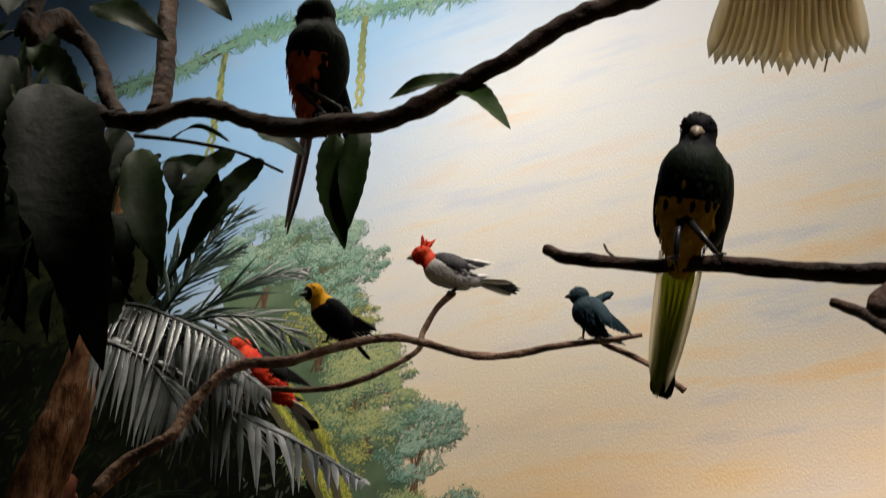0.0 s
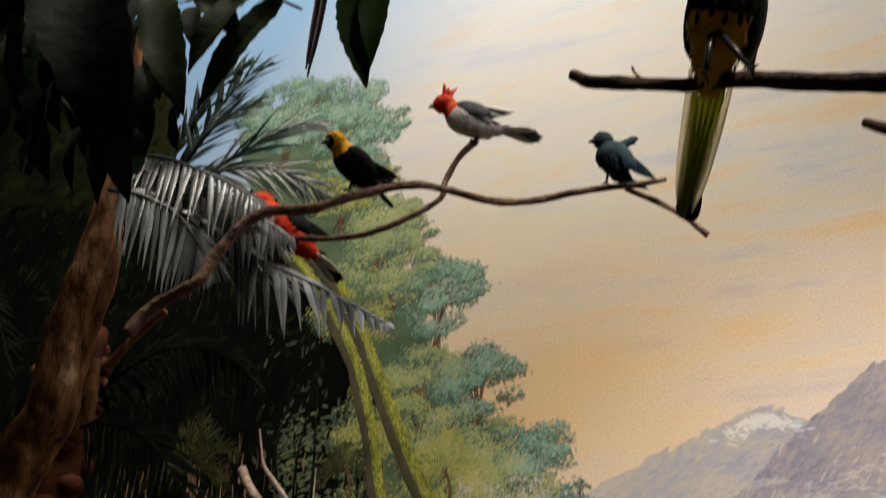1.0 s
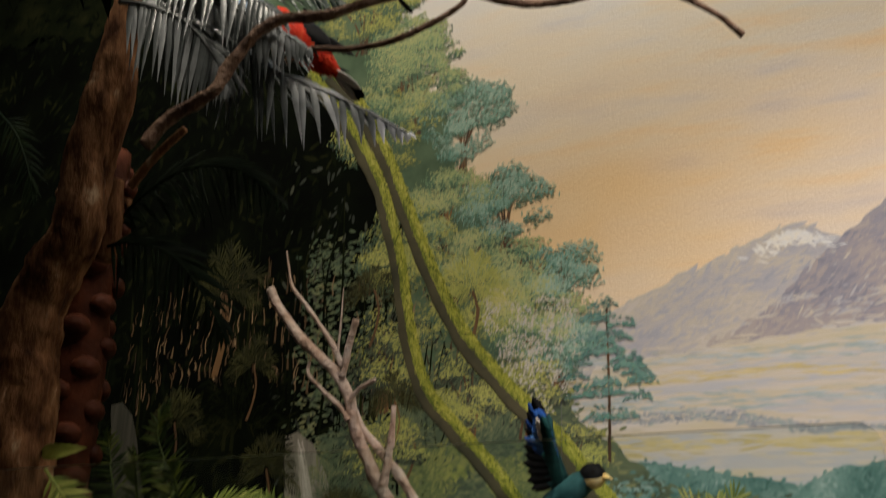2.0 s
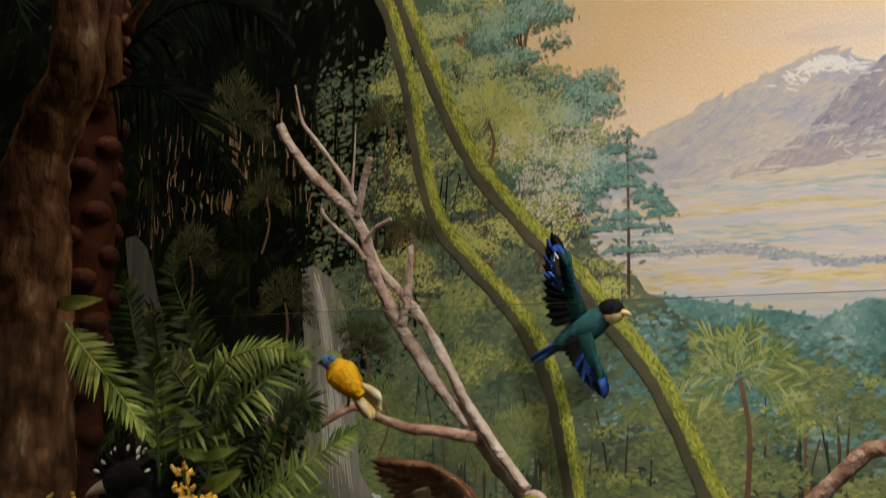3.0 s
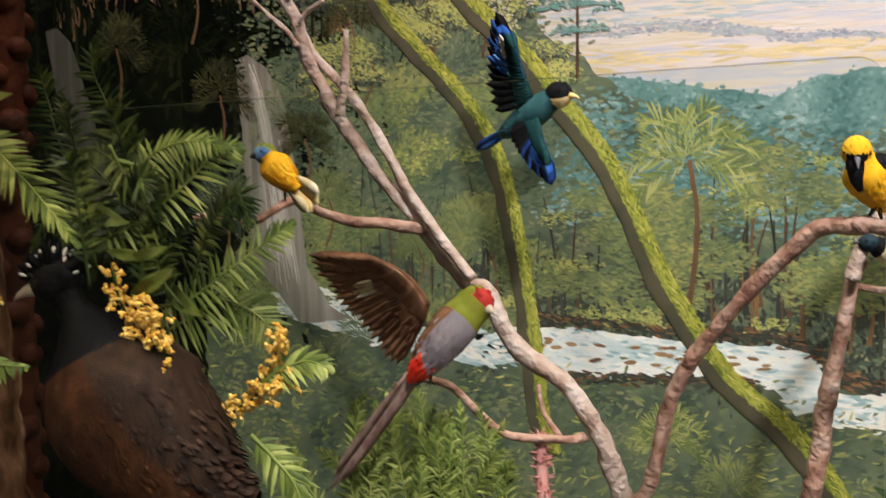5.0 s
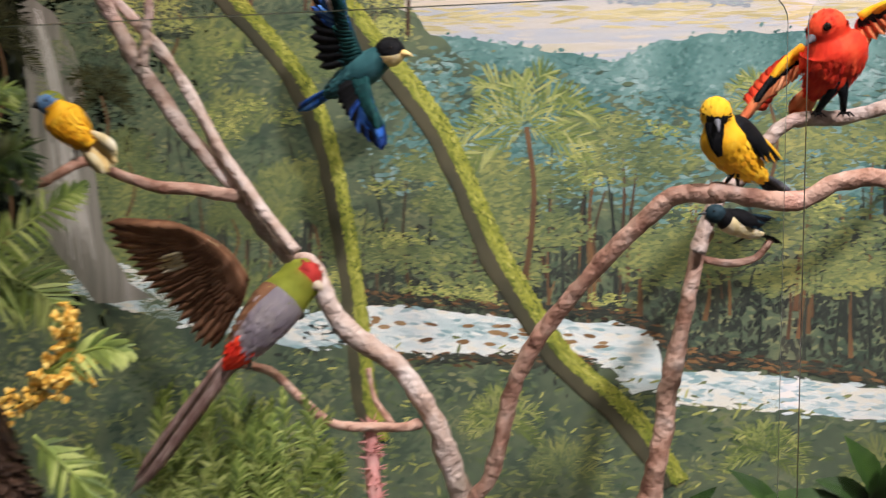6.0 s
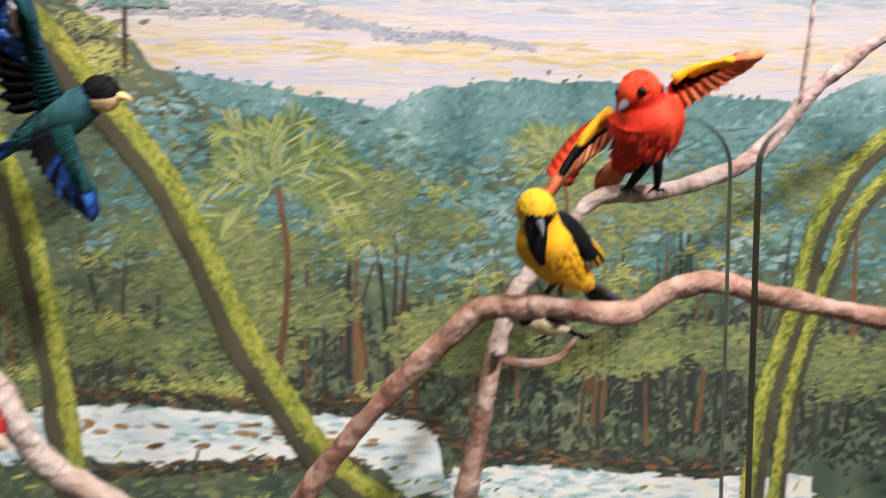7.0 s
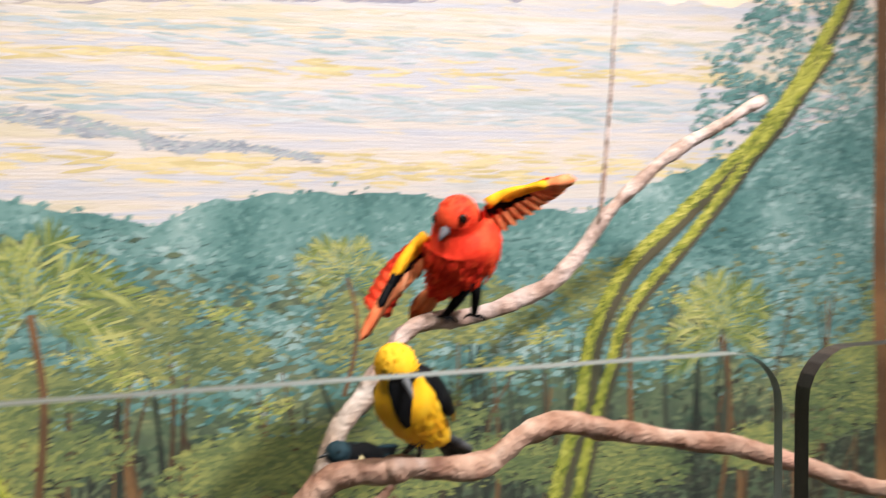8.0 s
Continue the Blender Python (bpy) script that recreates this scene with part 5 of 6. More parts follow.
bird("small slate blue bird mount on the thin branch's end", (1.491, -0.78, 2.201), (1.471, -0.79, 2.228), (1.461, -0.8, 2.259), (-0.8, -0.55, -0.1), (-0.55, -0.6, -0.5), 0.0205, 0.0125,
     dict(head=SLATE, belly=SLATE, back=SLATE, wing=SLATE, edge=SLATE), [(1.459, -0.79, 2.2), (1.479, -0.78, 2.201)], 0.15, 5, beak_len=0.7, seed=5,
     wings=[((1.473, -0.77, 2.255), (1.495, -0.76, 2.276), (0, -1, 0.1), 6, 0.012)])
# near-black head and body colours stand in for this parrot's backlit shade
bird("large dark parrot mount with yellow belly on a perch limb", (1.632, -1.22, 1.888), (1.69, -1.32, 1.978), (1.705, -1.33, 2.032), (-0.05, -0.8, -0.65), (0.05, -1, 0.05), 0.0268, 0.0138,
     dict(head=BLACK, throat=BLACK, belly=GREEN, back=GREEN, wing=GREEN, edge=GREEN, rim=SHEER, vent=GOLD, tail=LIME, beak=HORN, tip=BLACK), [(1.704, -1.33, 1.922), (1.675, -1.33, 1.928)], 0.02, 7, beak_len=0.65, beak_fat=0.5, seed=6, bare_neck=1.1, long_wing=0.6, tail_base=0.032, tail_blade=0.62, vent_t=0.4, tip=True)
bird("green parrot mount darkened to a silhouette, orange belly, on bough", (1.204, -1.1, 2.237), (1.288, -1.2, 2.382), (1.288, -1.22, 2.444), (-0.55, 0.3, -0.2), (-0.55, -0.75, -0.1), 0.037, 0.0235,
     dict(head=GREEN, throat=GREEN, belly=GREEN, back=GREEN, wing=GREEN, edge=GREEN, vent=ORANGE, tail=LILAC, beak=DARKHORN), [(1.338, -1.21, 2.285), (1.312, -1.21, 2.288)], 0.02, 6, beak_len=0.6, seed=7, bare_neck=1.1, tail_base=0.04, vent_t=0.42)
bird("large white bird mount with spread frayed tail", (1.77, -1.25, 2.132), (1.811, -1.3, 2.271), (1.833, -1.35, 2.314), (0.3, -0.8, 0.2), (0, -1, -0.3), 0.05, 0.03,
     dict(head=WHITE, belly=WHITE, back=WHITE, wing=WHITE, tail=SHEER, edge=SHEER, vent=CREAM), [], 0.5, 20, tail_blade=0.55, tail_base=0.07, seed=8)
bird("flying teal bird mount with blue wings and yellow face", (0.988, -0.1, 1.6), (1.088, -0.12, 1.648), (1.155, -0.13, 1.685), (0.95, -0.25, -0.05), (0.25, -0.55, -0.8), 0.027, 0.0225,
     dict(head=BLACK, throat=TEALF, face=BUTTER, belly=TEALF, back=TEALF, wing=BLACK, edge=NAVY, tail=BLUE, beak=BUTTER, bar=BLUE, patch=WHITE, covert=DEEPTEAL), [], 0.06, 6, face=-0.8, face_z=-0.18, nape="throat", fold=False, beak_len=0.9, beak_fat=0.34, seed=9, tail_base=0.012,
     wings=[((1.112, -0.135, 1.676), (1.066, -0.15, 1.822), (0.1, -1, 0.1), 12, 0.05, 0.9, 0.72, 78, 0.0, ((0.74, "bar", 0.45, 0.98), (0.6, "patch", 0.66, 0.86), (0.42, "covert", 0.0, 0.98))),
            ((1.118, -0.14, 1.652), (1.16, -0.17, 1.545), (0.1, -1, 0.1), 11, -0.045, 0.85, 1.0, 72, 0.0, ((0.68, "bar", 0.5, 1.0), (0.42, "covert", 0.0, 1.0)))])
bird("orange bellied bird mount with blue face on a twig", (0.981, -0.6, 1.519), (0.903, -0.575, 1.566), (0.89, -0.59, 1.592), (-0.6, -0.75, -0.1), (0.42, -0.88, -0.2), 0.025, 0.0145,
     dict(head=LIME, face=POWDER, throat=YELLOW, belly=YELLOW, back=GOLD, wing=LIME, edge=SLATE, tail=BUTTER, rim=CREAM, beak=DARKHORN, vent=YELLOW), [(0.899, -0.56, 1.527), (0.912, -0.55, 1.528)], 0.2, 9, tail_base=0.02, tail_blade=1.3, face=0.0, face_z=0.7, beak_len=0.6, seed=10, fold=False, bare_neck=1.15)
bird("large parrot mount with red cap and raised brown wing", (0.955, -0.56, 1.128), (1.12, -0.54, 1.333), (1.16, -0.5, 1.383), (0.9, -0.4, -0.2), (0.35, -0.55, -0.75), 0.032, 0.0235,
     dict(head=LIME, throat=LIME, face=CRIMSON, belly=LILAC, back=BROWN, wing=BROWN, edge=BROWN, vent=RED, tail=ROSE, beak=HORN, covert=BROWN, patch=CREAM), [(1.077, -0.52, 1.271), (1.088, -0.5, 1.271)], 0.03, 5, fold=False, face=0.3, face_z=2.0, tail_base=0.02, beak_len=0.6, seed=11, bare_neck=1.3, nape="throat", vent_t=0.25,
     wings=[((1.108, -0.545, 1.374), (1.016, -0.612, 1.492), (0.2, -1, 0.1), 20, 0.1, 0.95, 0.9, 66, 0.1, ((0.8, "wing", 0.0, 1.0), (0.7, "patch", 0.55, 0.68), (0.48, "covert", 0.0, 1.0), (0.3, "covert", 0.0, 1.0)), 42)])
bird("big dark brown bird mount with curly black crest", (1.086, -0.72, 1.102), (0.857, -0.78, 1.221), (0.713, -0.8, 1.435), (-0.85, -0.45, -0.25), (-0.4, -0.4, -0.85), 0.105, 0.029,
     dict(head=BLACK, throat=BLACK, belly=CHESTNUT, back=SOOT, wing=SOOT, edge=WHITE, tail=SOOT, beak=HORN, vent=CHESTNUT, covert=SOOT), [(0.784, -0.78, 0.884), (0.877, -0.75, 0.885)], 0.12, 6, fold=False, curl=90, vent_t=0.5, beak_len=1.1, seed=12, bare_neck=0.75)
bird("bright yellow bird mount with black bib and wings", (1.721, -0.42, 1.472), (1.65, -0.47, 1.529), (1.634, -0.49, 1.57), (0.1, -0.9, -0.4), (-0.25, -0.85, -0.35), 0.0275, 0.0178,
     dict(head=YELLOW, throat=YELLOW, face=BLACK, belly=YELLOW, back=YELLOW, wing=BLACK, edge=YELLOW, tail=DARKGREY, beak=GREY), [(1.642, -0.46, 1.489), (1.66, -0.46, 1.488)], 0.12, 6, face=0.72, face_z=0.2, beak_len=1.1, beak_fat=0.25, seed=13, bare_neck=1.05, nape="head", bib=0.32)
bird("scarlet bird mount with half-open wings on the rising branch", (1.728, -0.22, 1.572), (1.778, -0.25, 1.638), (1.766, -0.27, 1.681), (-0.75, -0.5, -0.5), (0.45, -0.85, -0.05), 0.0425, 0.0225,
     dict(head=RED, belly=RED, back=RED, wing=SALMON, edge=SALMON, tail=ORANGE, beak=GREY, throat=RED, leg=BLACK, bar=BLACK, covert=YELLOW, patch=BLACK), [(1.757, -0.25, 1.576), (1.79, -0.25, 1.576)], 0.14, 6, fold=False, beak_len=0.75, beak_fat=0.34, seed=14, bare_neck=1.35, eye=1.9, stout=1.6,
     wings=[((1.748, -0.235, 1.662), (1.66, -0.27, 1.566), (0.1, -1, 0.3), 8, 0.015, 0.9, 0.36, 16, 0.06, ((0.5, "bar", 0.0, 0.9), (0.3, "covert", 0.1, 0.55))),
            ((1.803, -0.25, 1.688), (1.897, -0.28, 1.722), (0.1, -1, 0.3), 11, -0.045, 0.64, 0.75, 80, 0.08, ((0.45, "bar", 0.0, 0.6), (0.28, "covert", 0.3, 0.9)))])
bird("tiny glossy blue-black bird mount on the forked branch", (1.722, -0.24, 1.411), (1.667, -0.25, 1.435), (1.637, -0.27, 1.45), (-0.85, -0.4, 0.1), (-0.1, -0.5, -0.8), 0.0175, 0.0125,
     dict(head=SLATE, throat=BLACK, belly=CREAM, back=SLATE, wing=BLACK, edge=SLATE, tail=BLACK), [(1.662, -0.24, 1.41)], 0.1, 5, beak_len=1.0, beak_fat=0.25, seed=15)

# ---------------------------------------------------------------- glass screen
def glass_material():
    m, nt, b = nodes_of("clear_glass", 0.0)
    b.inputs["Base Color"].default_value = (0.9, 0.96, 0.93, 1)
    b.inputs["Transmission Weight"].default_value, b.inputs["IOR"].default_value = 1.0, 1.45
    return m


GLASS = glass_material()
GLASS_EDGE = paint("polished_glass_edge", [(0.1, 0.125, 0.11), (0.18, 0.21, 0.19)], 0, 10, 0.35, 0.0)


def glass_pane(x0, x1, label, r0=0.0, r1=0.0, edge=None):
    """A frameless sheet with rounded upper corners and a polished rim."""
    z0, z1, y0, y1 = 0.6, 1.636, -0.9, -0.891
    rim = [(x0, z0), (x1, z0)]
    for cx, r, a0 in ((x1 - r1, r1, 0), (x0 + r0, r0, 90)):
        rim += [(cx + r * math.cos(radians(a0 + k * 15)), z1 - r + r * math.sin(radians(a0 + k * 15))) for k in range(7)] if r else [(cx, z1)]
    n = len(rim)
    ob = thing("glass_screen", label, "glass screen", "glass screens", at=(x0, y0, z0))
    f0 = [(a - x0, 0, b - z0) for a, b in rim]
    f1 = [(a - x0, y1 - y0, b - z0) for a, b in rim]
    sheet = part("sheet", mesh_of("sheet", f0 + f1, [tuple(range(n)), tuple(range(2 * n - 1, n - 1, -1))], GLASS, smooth=False), ob)
    sheet.visible_shadow = False
    g = Geo()
    g.add(f0 + f1, [(i, i + n, (i + 1) % n + n, (i + 1) % n) for i in range(n)])
    rimob = part("rim", g.mesh("rim", edge or GLASS_EDGE, False), ob, "greenish polished glass rim")
    return ob


glass_pane(-2.58, 1.678, "clear frameless glass screen with rounded upper corner", 0.0, 0.022)
glass_pane(1.691, 3.58, "clear frameless glass screen beside a narrow gap", 0.022, 0.0, DARKHORN)

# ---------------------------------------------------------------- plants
# near-black leaf colours: the deep shade is in the colour itself
LEAF_SHADED = paint("deep_shade_leaf", [(0.002, 0.005, 0.002), (0.005, 0.011, 0.004), (0.012, 0.022, 0.007)], 0.5, 20, 0.6, 0.4, None, 60, 0.002, 0.06)
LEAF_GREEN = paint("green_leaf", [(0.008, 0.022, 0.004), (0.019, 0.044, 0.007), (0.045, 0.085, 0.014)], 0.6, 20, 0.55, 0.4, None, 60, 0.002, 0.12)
# shadow as a near-black ramp, sheen as its slightly lighter patches
LEAF_SHEEN = paint("shaded_leaf_with_sheen", [(0.002, 0.005, 0.002), (0.004, 0.009, 0.004), (0.016, 0.025, 0.015)], 0.0, 11, 0.6, 0.5, None, 40, 0.004, 0.15)
# the grey is the sheen of lit leaves, put into the base colour
FROND_SHEEN = paint("sheen_grey_palm_leaf", [(0.05, 0.06, 0.058), (0.15, 0.165, 0.165), (0.36, 0.38, 0.39)], 1.1, 12, 0.3, 0.3)
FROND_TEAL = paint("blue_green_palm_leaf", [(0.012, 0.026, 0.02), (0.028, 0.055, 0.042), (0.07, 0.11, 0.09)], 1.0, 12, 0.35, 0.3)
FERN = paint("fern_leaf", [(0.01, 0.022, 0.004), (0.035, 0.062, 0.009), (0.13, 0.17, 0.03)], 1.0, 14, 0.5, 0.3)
# lighter copy of the fern green: brightness of lit fronds is in the colour
FERN_PALE = paint("lit_pale_fern_leaf", [(0.07, 0.11, 0.018), (0.19, 0.25, 0.045), (0.42, 0.46, 0.14)], 1.0, 14, 0.5, 0.3)
BLOSSOM = paint("yellow_blossom", [(0.5, 0.25, 0.03), (0.72, 0.42, 0.05), (0.82, 0.6, 0.18)], 1.0, 30, 0.6, 0.2)
PINK = paint("pink_flower", [(0.5, 0.16, 0.14), (0.66, 0.28, 0.24), (0.75, 0.45, 0.4)], 1.0, 30, 0.6, 0.2)
SCALE = paint("red_brown_palm_trunk", [(0.015, 0.004, 0.002), (0.05, 0.012, 0.005), (0.13, 0.035, 0.014)], 0.8, 16, 0.6, 0.6, None, 80, 0.004, 0.12)
BARK_TREE = paint("mottled_tree_bark", [(0.018, 0.007, 0.003), (0.075, 0.03, 0.013), (0.17, 0.078, 0.035), (0.28, 0.14, 0.068), (0.62, 0.45, 0.3)], 0, 38, 0.8, 1.0, (1, 1, 0.4), 60, 0.01, 0.1)


def leaf_geo(geo, base, tip, width, face, droop=0.15, cup=0.18, slot=0, nu=18, serrate=0.05, twist=0.0):
    """A broad leaf: a folded blade with a midrib, side veins raised and a slightly toothed edge."""
    base, tip, face = Vector(base), Vector(tip), Vector(face).normalized()
    way = tip - base
    length = way.length
    way.normalize()
    side = way.cross(face).normalized()
    face = side.cross(way).normalized()
    v, f = [], []
    for i in range(nu + 1):
        t = i / nu
        w = width * (2.05 * (t + 0.01) ** 0.62 * max(0.0, 1 - t) ** 0.95 + 0.012) * 0.5
        c = base + way * length * t + face * length * droop * math.sin(math.pi * t * 0.9)
        sd = (side * math.cos(twist * t) + face * math.sin(twist * t))
        for k in (-1, -0.55, 0, 0.55, 1):
            edge = 1 + (serrate if i % 2 else -serrate) * (abs(k) == 1)
            v.append(c + sd * w * k * edge + face * (cup * w * abs(k) + 0.09 * w * (1 if (i % 2 and abs(k) == 0.55) else 0) + (0.16 * w * math.sin(9 * t + 2 * k) if abs(k) == 1 else 0)) - face * (0.06 * w if k == 0 else 0))
    for i in range(nu):
        for k in range(4):
            q = i * 5 + k
            f.append((q, q + 1, q + 6, q + 5))
    geo.add(v, f, slot)


def leafy(name, label, category, leaves, material, stems=(), stem_mat=None, group=""):
    """A plant whose leaves are parts: rows of (base, tip, width, face, droop)."""
    o = Vector(leaves[0][0])
    root = thing(name, label, category, group, at=o)
    for b, t, w, face, droop in leaves:
        g = Geo()
        leaf_geo(g, Vector(b) - o, Vector(t) - o, w, face, droop, twist=random.Random(int(w * 1e5)).uniform(-0.4, 0.4))
        part("leaf", g.mesh("leaf", material), root)
    for pts, r0, r1 in stems:
        part("stem", tube(Geo(), [p - o for p in smooth_line(pts, 5)], r0, r1, 7, 0.1).mesh("stem", stem_mat or BARK_DARK), root)
    return root


def frond_geo(geo, pts, leaflet, n, width, face, droop=0.3, start=0.12, angle=0.9, rachis=0.004, seed=0, taper=True, fall=0.0):
    """A feathered frond: an arching rib with paired narrow leaflets."""
    rn = random.Random(seed)
    line = smooth_line(pts, 10)
    m = len(line)
    tube(geo, line, rachis, rachis * 0.3, 6, 0.0, 0)
    face = Vector(face).normalized()
    for k in range(n):
        t = start + (1 - start) * k / (n - 1)
        j = min(m - 2, int(t * (m - 1)))
        c = line[j].lerp(line[j + 1], t * (m - 1) - j)
        d = (line[j + 1] - line[j]).normalized()
        side = d.cross(face).normalized()
        ll = leaflet * (math.sin(math.pi * (0.16 + 0.8 * t)) if taper else 1.0) * rn.uniform(0.88, 1.08)
        a = angle * (1 - 0.45 * t) + rn.gauss(0, 0.13)
        for sg in (-1, 1):
            w = d * math.cos(a) + side * sg * math.sin(a) + Vector((rn.gauss(0, 0.08), rn.gauss(0, 0.1), -fall * rn.uniform(0.5, 1.3)))
            w.normalize()
            u = w.cross(face).normalized()
            v, f = [], []
            for i in range(5):
                q = i / 4
                ww = width * (0.5 + 1.2 * q if q < 0.4 else 1.0 * (1 - (q - 0.4) / 0.62))
                p = c + w * ll * q - Vector((0, 0, 1)) * droop * ll * q * q
                v += [p + u * ww, p + face * ww * 0.35, p - u * ww]
            for i in range(4):
                b = 3 * i
                f += [(b, b + 3, b + 4, b + 1), (b + 1, b + 4, b + 5, b + 2)]
            geo.add(v, f, 0)


def fronds(name, label, category, rows, material, group=""):
    o = Vector(rows[0][0][0])
    root = thing(name, label, category, group, at=o)
    for k, (pts, leaflet, n, width, face, droop, angle, fall) in enumerate(rows):
        g = Geo()
        frond_geo(g, [Vector(p) - o for p in pts], leaflet, n, width, face, droop, 0.1, angle, width * 0.8, k + len(rows) * 7, True, fall)
        part("frond", g.mesh("frond", material), root)
    return root


TOCAM = (0.3, -1, -0.2)
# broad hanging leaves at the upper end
leafy("shrub", "broad drooping leaf with shadow and faint sheen put into its colour", "shrub",
      [((1.02, -1.34, 2.335), (1.168, -1.3, 1.955), 0.13, (0.6, -1, 0.15), 0.14)], LEAF_SHEEN)
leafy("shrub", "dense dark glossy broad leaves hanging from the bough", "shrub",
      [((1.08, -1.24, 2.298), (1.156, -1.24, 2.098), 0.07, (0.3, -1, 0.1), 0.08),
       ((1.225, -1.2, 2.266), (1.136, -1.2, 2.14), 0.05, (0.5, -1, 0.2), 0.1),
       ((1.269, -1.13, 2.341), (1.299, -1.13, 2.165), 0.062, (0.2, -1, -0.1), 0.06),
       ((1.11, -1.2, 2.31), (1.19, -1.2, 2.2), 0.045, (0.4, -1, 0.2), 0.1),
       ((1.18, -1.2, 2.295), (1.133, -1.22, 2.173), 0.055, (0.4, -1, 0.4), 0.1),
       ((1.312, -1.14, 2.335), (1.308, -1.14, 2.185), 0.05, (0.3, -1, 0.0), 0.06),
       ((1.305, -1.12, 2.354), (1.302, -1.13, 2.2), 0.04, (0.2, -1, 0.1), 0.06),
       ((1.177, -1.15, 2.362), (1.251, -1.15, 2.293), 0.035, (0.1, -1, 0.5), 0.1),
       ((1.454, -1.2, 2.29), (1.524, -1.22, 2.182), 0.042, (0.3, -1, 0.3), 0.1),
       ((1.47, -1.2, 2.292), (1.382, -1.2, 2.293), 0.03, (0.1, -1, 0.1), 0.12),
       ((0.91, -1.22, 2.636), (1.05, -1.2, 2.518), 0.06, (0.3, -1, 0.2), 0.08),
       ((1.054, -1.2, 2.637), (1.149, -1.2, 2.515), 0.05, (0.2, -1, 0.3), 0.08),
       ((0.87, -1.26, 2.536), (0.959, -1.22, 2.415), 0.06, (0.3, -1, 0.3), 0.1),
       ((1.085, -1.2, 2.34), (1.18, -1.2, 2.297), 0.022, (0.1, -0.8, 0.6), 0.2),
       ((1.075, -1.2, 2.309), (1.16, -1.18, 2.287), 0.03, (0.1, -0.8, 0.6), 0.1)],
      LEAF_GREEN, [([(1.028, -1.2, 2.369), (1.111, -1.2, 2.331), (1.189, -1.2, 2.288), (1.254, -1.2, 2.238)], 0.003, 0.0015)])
rn = random.Random(77)
# the leaf mass, its shadow put into the leaf colour: leaves strewn over a slanting sheet between bough and trunk
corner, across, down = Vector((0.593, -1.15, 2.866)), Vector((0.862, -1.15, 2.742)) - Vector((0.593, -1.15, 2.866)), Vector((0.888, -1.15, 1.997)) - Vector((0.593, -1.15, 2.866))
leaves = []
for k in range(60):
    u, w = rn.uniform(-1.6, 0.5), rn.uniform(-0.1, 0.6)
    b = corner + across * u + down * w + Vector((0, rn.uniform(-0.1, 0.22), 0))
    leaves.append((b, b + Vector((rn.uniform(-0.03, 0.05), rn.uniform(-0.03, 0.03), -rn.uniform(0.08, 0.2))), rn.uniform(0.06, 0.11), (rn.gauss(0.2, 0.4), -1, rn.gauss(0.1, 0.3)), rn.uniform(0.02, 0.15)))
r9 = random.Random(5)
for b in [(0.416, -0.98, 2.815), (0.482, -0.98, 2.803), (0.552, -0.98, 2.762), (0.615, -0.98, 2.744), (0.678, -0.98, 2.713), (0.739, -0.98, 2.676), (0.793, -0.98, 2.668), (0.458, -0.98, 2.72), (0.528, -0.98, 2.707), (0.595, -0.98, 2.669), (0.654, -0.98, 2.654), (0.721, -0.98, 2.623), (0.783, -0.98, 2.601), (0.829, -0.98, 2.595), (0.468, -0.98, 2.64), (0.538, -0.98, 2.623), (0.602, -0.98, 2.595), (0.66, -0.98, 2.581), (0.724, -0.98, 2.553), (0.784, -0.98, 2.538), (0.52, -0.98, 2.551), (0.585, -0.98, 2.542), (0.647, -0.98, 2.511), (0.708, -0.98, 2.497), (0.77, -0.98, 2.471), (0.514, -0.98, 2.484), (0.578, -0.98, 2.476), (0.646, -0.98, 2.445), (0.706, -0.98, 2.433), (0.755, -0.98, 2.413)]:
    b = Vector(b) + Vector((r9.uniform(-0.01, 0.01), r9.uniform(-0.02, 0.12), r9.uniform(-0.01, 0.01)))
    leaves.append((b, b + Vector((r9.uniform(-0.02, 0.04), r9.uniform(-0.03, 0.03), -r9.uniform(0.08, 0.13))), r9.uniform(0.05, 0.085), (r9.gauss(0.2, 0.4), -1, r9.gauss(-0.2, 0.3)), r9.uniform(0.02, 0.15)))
leafy("shrub", "mass of broad leaves with deep shadow put into their colour", "shrub", leaves, LEAF_SHADED)
# slim green buds and small leaves by the bough's fork
leafy("shrub", "small yellow-green young leaves on a dark stem", "shrub",
      [((0.923, -1.3, 2.426), (0.906, -1.3, 2.503), 0.012, TOCAM, 0.05), ((0.949, -1.3, 2.361), (0.91, -1.3, 2.413), 0.014, TOCAM, 0.05),
       ((0.957, -1.3, 2.349), (0.96, -1.3, 2.421), 0.016, TOCAM, 0.05), ((0.97, -1.3, 2.292), (0.922, -1.3, 2.348), 0.016, TOCAM, 0.05), ((0.978, -1.3, 2.282), (1.002, -1.3, 2.311), 0.014, TOCAM, 0.05)],
      LEAF_GREEN, [([(0.99, -1.3, 2.229), (0.946, -1.284, 2.331), (0.896, -1.268, 2.446), (0.863, -1.252, 2.536), (0.854, -1.236, 2.599), (0.863, -1.22, 2.605)] + [(0.915, -1.22, 2.56), (0.939, -1.22, 2.526)], 0.004, 0.002)])

